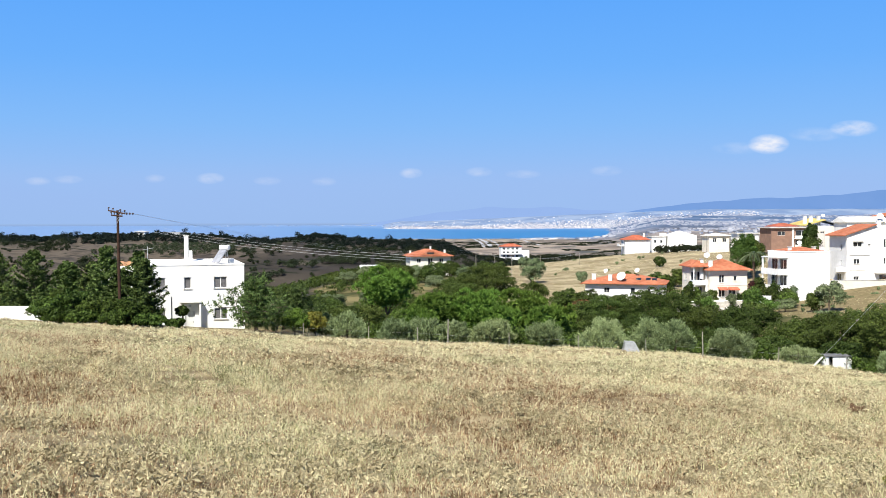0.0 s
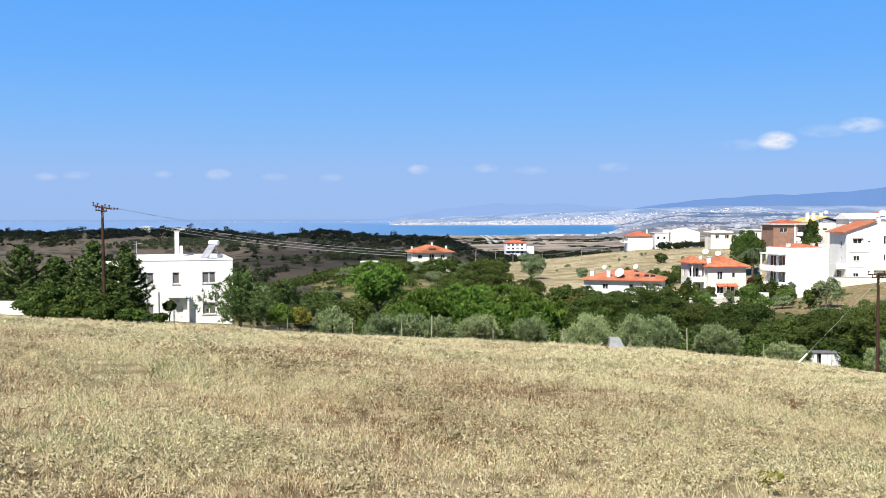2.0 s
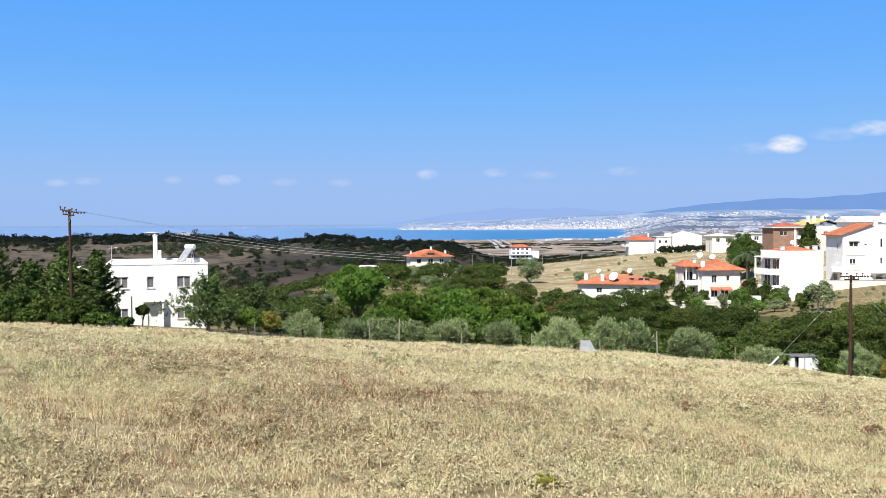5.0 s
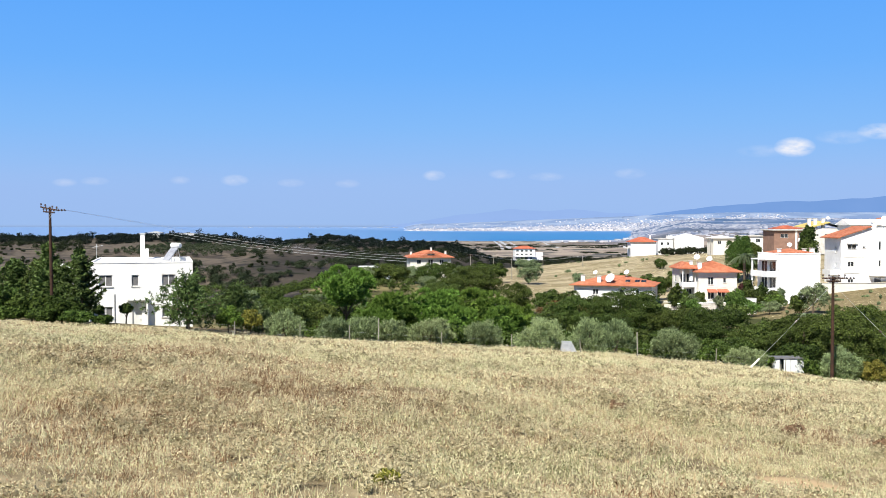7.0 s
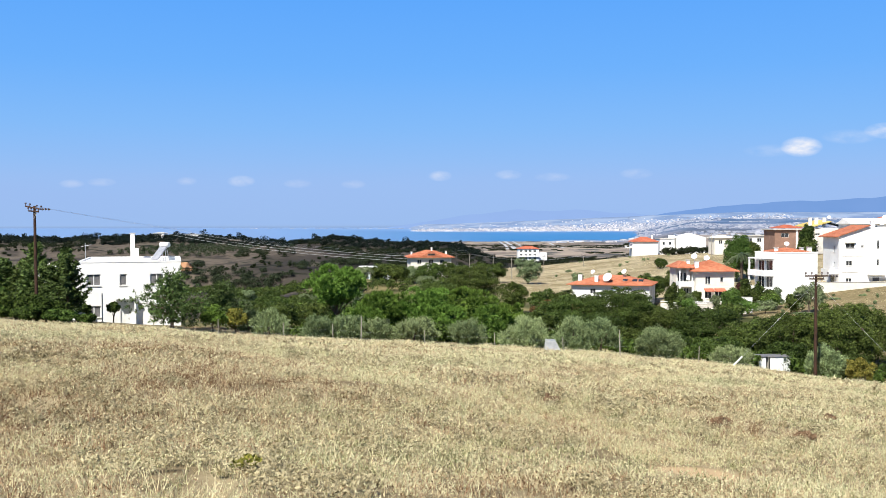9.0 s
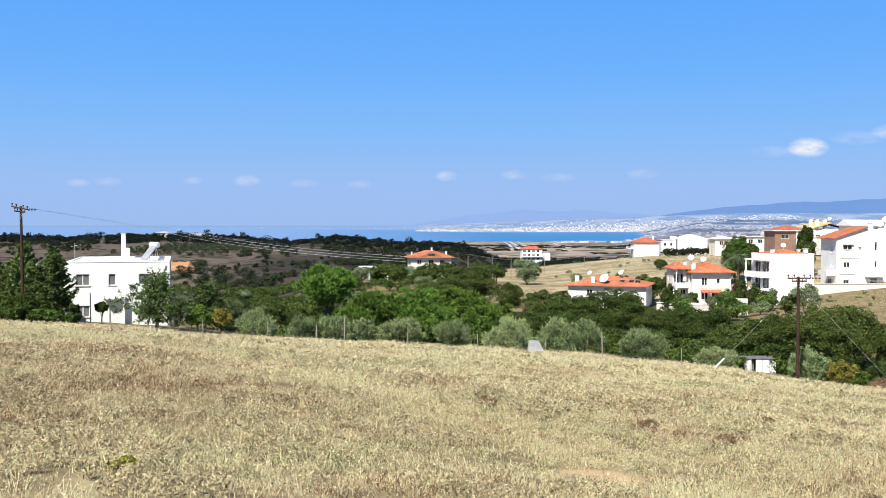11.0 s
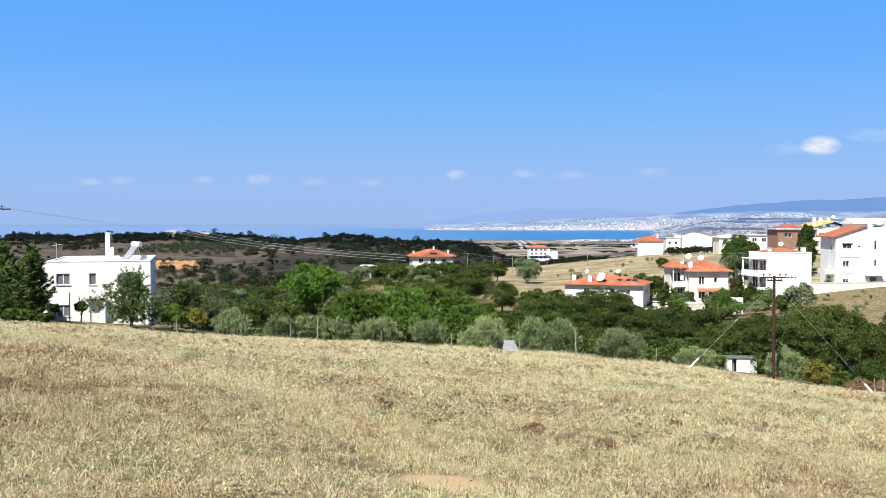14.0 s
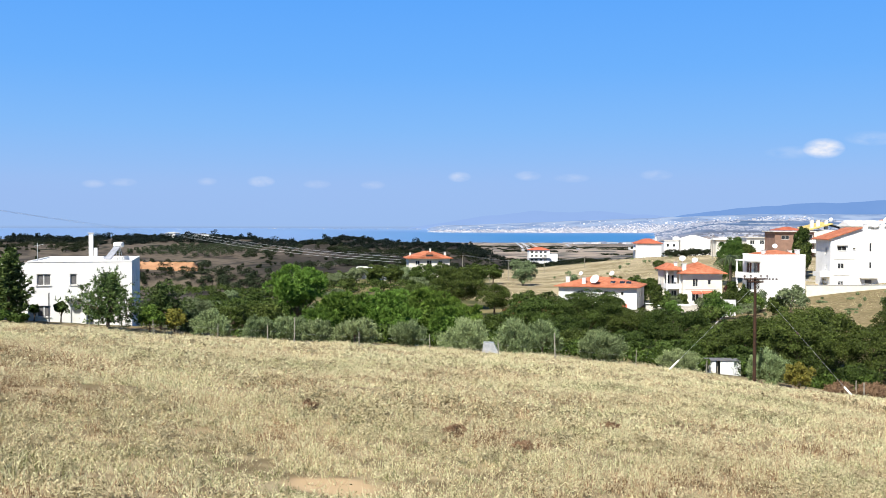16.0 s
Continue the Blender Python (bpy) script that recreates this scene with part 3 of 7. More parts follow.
def build_far():
    # sea between the plain and the city
    rows = [(2700, -50.0), (2800, -48.4), (3400, -38.5), (4000, -28.6), (4880, -14.2)]
    v, f = [], []
    for y, z in rows:
        for k in range(13):
            v.append((-0.95 * y + k * 0.125 * y, y, z))
    for i in range(len(rows) - 1):
        for k in range(12):
            a = i * 13 + k
            f.append((a, a + 1, a + 14, a + 13))
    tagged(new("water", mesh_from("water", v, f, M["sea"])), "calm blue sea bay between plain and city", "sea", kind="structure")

    def mountains(name, qs, hs, y0, mat, label, seed):
        q = np.linspace(qs[0], qs[-1], 140)
        h = np.interp(q, qs, hs) * 0.95
        h = h + 4.0 * ripple(q * 900, q * 0, 0.05, seed) * smooth(h, 10, 60)
        v, f = [], []
        for qq, hh in zip(q, h):
            for dy, s in ((-140, -45.0), (-90, None), (-40, None), (0, None), (40, -60.0)):
                z = s if s is not None else -45 + (hh + 45) * {-90: 0.45, -40: 0.8, 0: 1.0}[dy]
                v.append((qq * (y0 + dy), y0 + dy, z))
        for i in range(len(q) - 1):
            for k in range(4):
                a = i * 5 + k
                f.append((a, a + 5, a + 6, a + 1))
        me = mesh_from(name, v, f, mat)
        for p in me.polygons:
            p.use_smooth = True
        tagged(new(name, me), label, "mountain", kind="structure")

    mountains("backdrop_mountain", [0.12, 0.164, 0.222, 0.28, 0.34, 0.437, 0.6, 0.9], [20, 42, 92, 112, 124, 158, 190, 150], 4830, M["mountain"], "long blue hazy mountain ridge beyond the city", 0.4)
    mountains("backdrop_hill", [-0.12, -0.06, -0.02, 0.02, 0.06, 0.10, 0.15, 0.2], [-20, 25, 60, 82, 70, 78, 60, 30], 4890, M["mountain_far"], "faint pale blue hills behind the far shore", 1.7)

    # town across the bay and suburbs on the plain, too many to count
    rng = np.random.default_rng(5)

    def block_mesh(name, x, y, sx, sy, h, mat="city"):
        z = np.maximum(height(x, y), np.interp(y, [2800, 4880], [-60, -14.2]) * (y > 4300) - 60 * (y <= 4300)) - 2
        c = np.array([(-1, -1, 0), (1, -1, 0), (1, 1, 0), (-1, 1, 0), (-1, -1, 1), (1, -1, 1), (1, 1, 1), (-1, 1, 1)], float)
        v = np.empty((len(x), 8, 3))
        v[..., 0] = x[:, None] + c[None, :, 0] * sx[:, None] / 2
        v[..., 1] = y[:, None] + c[None, :, 1] * sy[:, None] / 2
        v[..., 2] = z[:, None] + c[None, :, 2] * (h[:, None] + 2)
        fc = np.array([(4, 5, 6, 7), (0, 1, 5, 4), (1, 2, 6, 5), (3, 0, 4, 7)])
        f = (np.arange(len(x))[:, None, None] * 8 + fc[None]).reshape(-1, 4)
        return mesh_from(name, v.reshape(-1, 3).tolist(), f.tolist(), M[mat])

    n = 17000
    y = 3985 + 640 * rng.random(n) ** 1.5
    q = -0.098 + 0.41 * rng.random(n) ** 0.9
    keep = rng.random(n) < np.clip(1.15 - (y - 3985) / (220 + 1500 * np.clip(q, 0, 1)), 0.03, 1)
    y, q = y[keep], q[keep]
    # thin line of houses on the low spits further along the shore
    q = np.concatenate([q, -0.095 - 0.20 * rng.random(120) ** 2])
    y = np.concatenate([y, 4640 + 40 * rng.random(120)])
    x = q * y
    m = len(x)
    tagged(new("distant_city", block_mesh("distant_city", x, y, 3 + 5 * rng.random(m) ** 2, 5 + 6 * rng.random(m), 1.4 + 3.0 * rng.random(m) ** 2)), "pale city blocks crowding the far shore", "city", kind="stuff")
    n = 4200
    y = 1900 + 2100 * rng.random(n) ** 0.8
    q = 0.19 + 0.36 * rng.random(n)
    y = np.concatenate([y, 2500 + 1600 * rng.random(2000)])
    q = np.concatenate([q, 0.125 + 0.17 * rng.random(2000)])
    x = q * y
    cl = ripple(x, y, 0.004, 0.7) > -0.35
    x, y = x[cl], y[cl]
    m = len(x)
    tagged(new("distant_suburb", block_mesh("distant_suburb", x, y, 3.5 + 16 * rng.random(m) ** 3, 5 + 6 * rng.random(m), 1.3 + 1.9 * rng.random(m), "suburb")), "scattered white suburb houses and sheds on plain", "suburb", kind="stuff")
    n = 60
    y = 2450 + 300 * rng.random(n)
    x = y * (0.06 + 0.12 * rng.random(n))
    tagged(new("airport_buildings", block_mesh("airport_buildings", x, y, 6 + 16 * rng.random(n), 8 + 8 * rng.random(n), 2 + 2.5 * rng.random(n))), "low white airport sheds beside the sea", "airport", kind="stuff")
    for i, (q0, q1, w) in enumerate([(0.008, 0.020, 6), (0.014, 0.027, 9), (0.022, 0.036, 5), (0.052, 0.078, 6)]):
        v = []
        for y in np.linspace(2740, 1750, 12):
            t = (2740 - y) / 990
            x = y * (q0 + (q1 - q0) * t)
            v += [(x - w / 2, y, ground_at(x, y) + 0.8), (x + w / 2, y, ground_at(x, y) + 0.8)]
        f = [(2 * k, 2 * k + 1, 2 * k + 3, 2 * k + 2) for k in range(11)]
        tagged(new("runway", mesh_from("runway", v, f, M["runway"])), "pale concrete airport runway on the plain", "runway", group="airport runways", kind="structure")


build_far()

# ---- vegetation ----


def leaf_quads(rng, centres, normals, length, width, droop=0.0):
    """Pointed leaves about centres, facing roughly along normals."""
    n = len(centres)
    nv = normals + rng.normal(0, 0.55, (n, 3))
    nv /= np.linalg.norm(nv, axis=1, keepdims=True) + 1e-9
    a = rng.normal(0, 1, (n, 3))
    a[:, 2] -= droop
    u = a - nv * np.sum(a * nv, 1, keepdims=True)
    u /= np.linalg.norm(u, axis=1, keepdims=True) + 1e-9
    w = np.cross(nv, u)
    s = (0.6 + 0.8 * rng.random((n, 1)))
    u, w = u * length * s / 2, w * width * s / 2
    return np.stack([centres - u + w, centres - u - w, centres + u], 1)


def lobed_crown(rng, rx, ry, rz, lobes, leaves, length, width, puff=0.30, skirt=0.15):
    """Leaves on the skins of many small puffs spread over an ellipsoid whose base sits at z 0, with a looser fill inside."""
    d = rng.normal(0, 1, (lobes, 3))
    d /= np.linalg.norm(d, axis=1, keepdims=True)
    d[:, 2] = d[:, 2] * (1 - skirt) + skirt
    d /= np.linalg.norm(d, axis=1, keepdims=True)
    pr = puff * (0.60 + 0.75 * rng.random(lobes))
    pc = d * (1.0 - pr - 0.36 * rng.random(lobes) ** 1.3)[:, None]
    scale = np.array([rx, ry, rz]) * 1.08
    n = int(leaves * 0.86)
    k = rng.choice(lobes, n, p=pr ** 2 / np.sum(pr ** 2))
    e = rng.normal(0, 1, (n, 3)) + 0.45 * d[k] + np.array([0, 0, 0.85])
    e /= np.linalg.norm(e, axis=1, keepdims=True)
    pts = (pc[k] + e * (pr[k] * (1.10 - 0.55 * rng.random(n) ** 1.4))[:, None]) * scale
    m = leaves - n
    f = rng.normal(0, 1, (m, 3))
    f /= np.linalg.norm(f, axis=1, keepdims=True)
    pts = np.concatenate([pts, f * (0.72 * rng.random((m, 1)) ** 0.4) * scale])
    nv = np.concatenate([e, f])
    pts[:, 2] += rz
    low = pts[:, 2] < 0.02
    pts[low, 2] = 0.02 + 0.15 * rng.random(low.sum())
    return leaf_quads(rng, pts, nv, length, width)


def trunk_mesh(rng, top, r, spread, limbs):
    bm = bmesh.new()
    lean = Vector((rng.normal(0, 0.05), rng.normal(0, 0.05), 0)) * top
    fork = Vector((0, 0, top * 0.45)) + lean * 0.5
    tube([(0, 0, -0.4), (0, 0, 0.05), Vector((0, 0, top * 0.25)) + lean * 0.2, fork, Vector((0, 0, top * 0.95)) + lean], [r * 1.25, r * 1.1, r * 0.85, r * 0.75, r * 0.2], 7, bm)
    for k in range(limbs):
        a = 2 * math.pi * k / limbs + rng.normal(0, 0.3)
        e = fork + Vector((math.cos(a) * spread, math.sin(a) * spread, top * (0.28 + 0.2 * rng.random())))
        mid = fork.lerp(e, 0.5) + Vector((0, 0, -0.05 * top))
        tube([fork - Vector((0, 0, 0.1 * top)), mid, e], [r * 0.5, r * 0.35, r * 0.12], 5, bm)
    return bm


def tree(name, label, category, x, y, top, width, style, seed, base=None, group="", clear=0.12, density=1.0):
    """A tree or bush with its crown's top at height top; base is the ground unless given."""
    rng = np.random.default_rng(seed)
    z = ground_at(x, y) if base is None else base
    h = max(top - z, 0.8)
    ob = thing(name, label, category, x, y, z, 0, group)
    mat, leaf_l, leaf_w, count, lobes, puff = STYLES[style]
    r = width / 2
    lift = clear * h
    part("trunk", trunk_mesh(rng, h * 0.75, max(0.07, width * 0.028), r * 0.5, 5), M["bark"], ob)
    count = int(count * density * max(1.0, (width * h) / 12.0))
    q = lobed_crown(rng, r, r * 0.9, (h - lift) / 2, int(lobes * max(1.0, width / 5.0)), count, leaf_l, leaf_w, puff * min(1.0, (5.0 / width) ** 0.4))
    q[..., 2] += lift
    part("crown", quads_mesh("crown", q, M[mat]), None, ob)
    return ob


# style: material, leaf length and width, leaves, puffs, puff size
STYLES = {
    "olive": ("olive", 0.20, 0.085, 5200, 26, 0.27),
    "oak": ("oak", 0.20, 0.125, 4700, 44, 0.24),
    "fig": ("fig", 0.25, 0.15, 3200, 34, 0.25),
    "hedge": ("hedge", 0.20, 0.12, 4200, 34, 0.26),
    "shrub": ("pine", 0.18, 0.10, 3400, 20, 0.26),
    "yellow": ("yellowleaf", 0.20, 0.11, 3000, 18, 0.26),
    "far": ("oak", 0.36, 0.25, 1500, 20, 0.30),
    "farolive": ("olive", 0.36, 0.20, 1400, 20, 0.28),
    "vine": ("vine", 0.26, 0.17, 2600, 22, 0.28),
    "red": ("redleaf", 0.36, 0.24, 1200, 16, 0.30),
    "brush": ("brush", 0.45, 0.05, 2600, 16, 0.30),
}


def umbrella_pine(x, y, top, width, seed, trunk_part=0.38, group="stone pines in the garden", label="bright green stone pine with dense tufted crown"):
    rng = np.random.default_rng(seed)
    z = ground_at(x, y)
    h = top - z
    ob = thing("stone_pine", label, "pine tree", x, y, z, 0, group)
    part("trunk", trunk_mesh(rng, h * 0.8, 0.17, width * 0.3, 6), M["bark"], ob)
    r, hz = width / 2, h * (1 - trunk_part) / 2
    tufts = int(520 * width * width / 40)
    lobes = int(40 * max(1.0, width / 6.5))
    lc = rng.normal(0, 1, (lobes, 3))
    lc /= np.linalg.norm(lc, axis=1, keepdims=True)
    lc[:, 2] = lc[:, 2] * 0.8 + 0.2
    lr = 0.17 + 0.10 * rng.random(lobes)
    lc *= (1.0 - lr - 0.34 * rng.random(lobes) ** 1.4)[:, None]
    which = rng.integers(0, lobes, tufts)
    d = rng.normal(0, 1, (tufts, 3)) + 0.5 * lc[which]
    d[:, 2] += 0.9
    d /= np.linalg.norm(d, axis=1, keepdims=True)
    c = (lc[which] + d * lr[which][:, None]) * np.array([r, r, hz])
    c[:, 2] += h * trunk_part + hz
    per = 26
    k = np.repeat(np.arange(tufts), per)
    # needles fan upward and outward from each shoot
    way = d[k] * 0.9 + rng.normal(0, 0.5, (len(k), 3)) + np.array([0, 0, 0.5])
    way /= np.linalg.norm(way, axis=1, keepdims=True)
    size = (0.26 + 0.20 * rng.random((len(k), 1)))
    side = np.cross(way, rng.normal(0, 1, (len(k), 3)))
    side /= np.linalg.norm(side, axis=1, keepdims=True) + 1e-9
    o = c[k] + rng.normal(0, 0.07, (len(k), 3))
    q = np.stack([o + side * 0.05, o - side * 0.05, o + way * size], 1)
    inner = rng.normal(0, 1, (2600, 3))
    inner /= np.linalg.norm(inner, axis=1, keepdims=True)
    pts = inner * (0.62 * rng.random((2600, 1)) ** 0.4) * np.array([r, r, hz]) + np.array([0, 0, h * trunk_part + hz])
    q = np.concatenate([q, leaf_quads(rng, pts, inner, 0.42, 0.2)])
    part("crown", quads_mesh("crown", q, M["pine"]), None, ob)
    return ob


def cypress(x, y, top, width, seed, label="tall dark green conifer with ragged drooping branches"):
    rng = np.random.default_rng(seed)
    width = width * 1.3
    z = ground_at(x, y)
    h = top - z
    ob = thing("conifer", label, "conifer", x, y, z, 0, "conifers beside the white house")
    part("trunk", tube([(0, 0, -0.3), (0, 0, h * 0.5), (0, 0, h * 0.97)], [0.16, 0.1, 0.02], 7), M["bark"], ob)
    boughs = int(74 * h / 6)
    q = []
    for b in range(boughs):
        t = ((b + rng.random()) / boughs) ** 0.85
        zz = h * (0.05 + 0.90 * t)
        reach = width / 2 * (1 - t) ** 0.62 * (0.6 + 0.7 * rng.random() ** 1.3) + 0.18
        a = 2.4 * b + rng.normal(0, 0.35)
        n = int(46 + 34 * reach)
        s = rng.random(n) ** 0.6
        across = rng.normal(0, 1, n) * (0.06 + 0.24 * reach * s * (1.15 - s))
        up = 0.5 * reach * s * s - 0.12 * reach * s
        pts = np.stack([np.cos(a) * reach * s - np.sin(a) * across, np.sin(a) * reach * s + np.cos(a) * across, zz + up + rng.normal(0, 0.05, n) - 0.25 * np.abs(across)], -1)
        nv = np.tile(np.array([np.cos(a) * 0.25, np.sin(a) * 0.25, 0.9]), (n, 1))
        q.append(leaf_quads(rng, pts, nv, 0.30, 0.13, 0.4))
    part("crown", quads_mesh("crown", np.concatenate(q), M["conifer"]), None, ob)
    return ob


def palm(x, y, top, width, seed):
    rng = np.random.default_rng(seed)
    z = ground_at(x, y)
    h = top - z - width * 0.18
    ob = thing("palm_tree", "palm tree with arching grey-green fronds", "palm tree", x, y, z, 0, "palm trees among the houses")
    part("trunk", tube([(0, 0, -0.3), (0.05, 0, h * 0.5), (0, 0.05, h)], [0.36, 0.28, 0.3], 8), M["bark"], ob)
    for b in range(26):
        a, up = 2 * math.pi * b / 26 + rng.normal(0, 0.1), 0.1 + 0.9 * rng.random()
        q, n = [], 14
        r = width / 2 * (0.85 + 0.3 * rng.random())
        side = np.array([-math.sin(a), math.cos(a), 0])
        for k in range(n):
            s0 = k / n
            p, p2 = (np.array([math.cos(a) * r * s, math.sin(a) * r * s, h + r * (up * s - (0.5 + up) * s * s)]) for s in (s0, (k + 1) / n))
            for sg in (-1, 1):
                tip = p + side * sg * 0.55 * (1 - 0.6 * s0) + np.array([math.cos(a) * 0.25, math.sin(a) * 0.25, -0.15])
                q.append([p, p2, tip + (p2 - p) * 0.3, tip])
        me = quads_mesh("frond", np.array(q), M["palm"])
        bm = bmesh.new()
        bm.from_mesh(me)
        bmesh.ops.remove_doubles(bm, verts=bm.verts, dist=0.0005)
        bm.to_mesh(me)
        bm.free()
        part("frond", me, None, ob)
    return ob


def shoots_mesh(rng, roots, ways, sizes, per, leaf_l, leaf_w, mat, spread=0.6):
    """Leafy shoots: leaves in pairs along each shoot, slanting forward."""
    n = len(roots)
    k = np.repeat(np.arange(n), per)
    s = rng.random((n * per, 1))
    w = ways[k]
    side = np.cross(w, rng.normal(0, 1, w.shape))
    side /= np.linalg.norm(side, axis=1, keepdims=True) + 1e-9
    o = roots[k] + w * sizes[k] * s + side * 0.03
    d = w * 0.8 + side * spread + rng.normal(0, 0.12, w.shape)
    d /= np.linalg.norm(d, axis=1, keepdims=True)
    b = np.cross(d, w + rng.normal(0, 0.5, w.shape))
    b /= np.linalg.norm(b, axis=1, keepdims=True) + 1e-9
    ll = leaf_l * (0.7 + 0.6 * rng.random((n * per, 1)))
    q = np.stack([o + b * leaf_w / 2, o - b * leaf_w / 2, o + d * ll], 1)
    return quads_mesh("crown", q, mat)


def olive_bush(x, y, top, width, seed):
    """An olive left to grow from the base: upright silvery shoots over a dark dense body."""
    rng = np.random.default_rng(seed)
    z = ground_at(x, y)
    h = max(top - z, 0.9)
    r = width / 2
    ob = thing("olive_tree", "silvery grey-green olive bush behind the field fence", "olive tree", x, y, z, 0, "olive trees along the fence")
    part("trunk", trunk_mesh(rng, h * 0.7, 0.10, r * 0.5, 6), M["bark"], ob)
    puffs = int(24 + 9 * r)
    pd = rng.normal(0, 1, (puffs, 3))
    pd[:, 2] = np.abs(pd[:, 2]) * 1.3 - 0.5
    pd /= np.linalg.norm(pd, axis=1, keepdims=True)
    pr = 0.19 + 0.13 * rng.random(puffs)
    pc = pd * (1.0 - pr - 0.34 * rng.random(puffs) ** 1.3)[:, None]
    n = int(210 * r * h)
    k = rng.integers(0, puffs, n)
    d = rng.normal(0, 1, (n, 3)) + 0.5 * pd[k] + np.array([0, 0, 0.8])
    d /= np.linalg.norm(d, axis=1, keepdims=True)
    c = (pc[k] + d * pr[k][:, None] * (1 - 0.4 * rng.random((n, 1)) ** 2)) * np.array([r, r * 0.9, h * 0.66])
    c[:, 2] = np.maximum(c[:, 2] + h * 0.27, 0.12)
    way = 0.6 * d + 0.35 * pd[k] + rng.normal(0, 0.2, (n, 3)) + np.array([0, 0, 0.75])
    way /= np.linalg.norm(way, axis=1, keepdims=True)
    size = h * (0.10 + 0.13 * rng.random((n, 1))) * (0.8 + 0.7 * np.maximum(d[:, 2:], 0))
    part("crown", shoots_mesh(rng, c - way * size * 0.6, way, size, 16, 0.17, 0.06, M["oliveshoot"], 0.5), None, ob)
    return ob


def walnut(x, y, top, width, seed, label):
    """An open tree: limbs from low down, each ending in drooping sprays of long leaves, with gaps between."""
    rng = np.random.default_rng(seed)
    z = ground_at(x, y)
    h, r = top - z, width / 2
    ob = thing("walnut_tree", label, "tree", x, y, z, 0)
    bm = tube([(0, 0, -0.4), (0, 0, h * 0.2), (0.1, 0, h * 0.55), (0.05, 0, h * 0.9)], [0.17, 0.14, 0.09, 0.03], 8)
    roots, ways, sizes = [], [], []
    for k in range(30):
        t = (k + rng.random()) / 30
        a = 2.4 * k + rng.normal(0, 0.4)
        reach = r * (0.55 + 0.65 * rng.random()) * (0.75 + 0.7 * t if t < 0.4 else 1.03 * (1 - (t - 0.4) / 0.6) ** 1.4) + 0.12
        s = Vector((0.08, 0, h * (0.12 + 0.68 * t)))
        e = s + Vector((math.cos(a) * reach, math.sin(a) * reach, h * (0.04 + 0.16 * rng.random() + 0.10 * t)))
        m = s.lerp(e, 0.5) + Vector((0, 0, 0.07 * reach))
        tube([s, m, e], [0.05, 0.035, 0.012], 5, bm)
        for j in range(26):
            u = rng.random() ** 0.6
            p = np.array(s.lerp(e, u)) + rng.normal(0, 0.16 + 0.10 * r * u, 3)
            w = np.array([math.cos(a), math.sin(a), 0.35]) * 0.6 + rng.normal(0, 0.6, 3)
            roots.append(p)
            ways.append(w / np.linalg.norm(w))
            sizes.append([0.30 + 0.25 * rng.random()])
    roots, ways, sizes = np.array(roots), np.array(ways), np.array(sizes)
    roots[:, 2] = np.maximum(roots[:, 2], 0.3)
    part("trunk", bm, M["bark"], ob)
    part("crown", shoots_mesh(rng, roots, ways, sizes, 13, 0.24, 0.10, M["walnut"], 0.9), None, ob)
    return ob


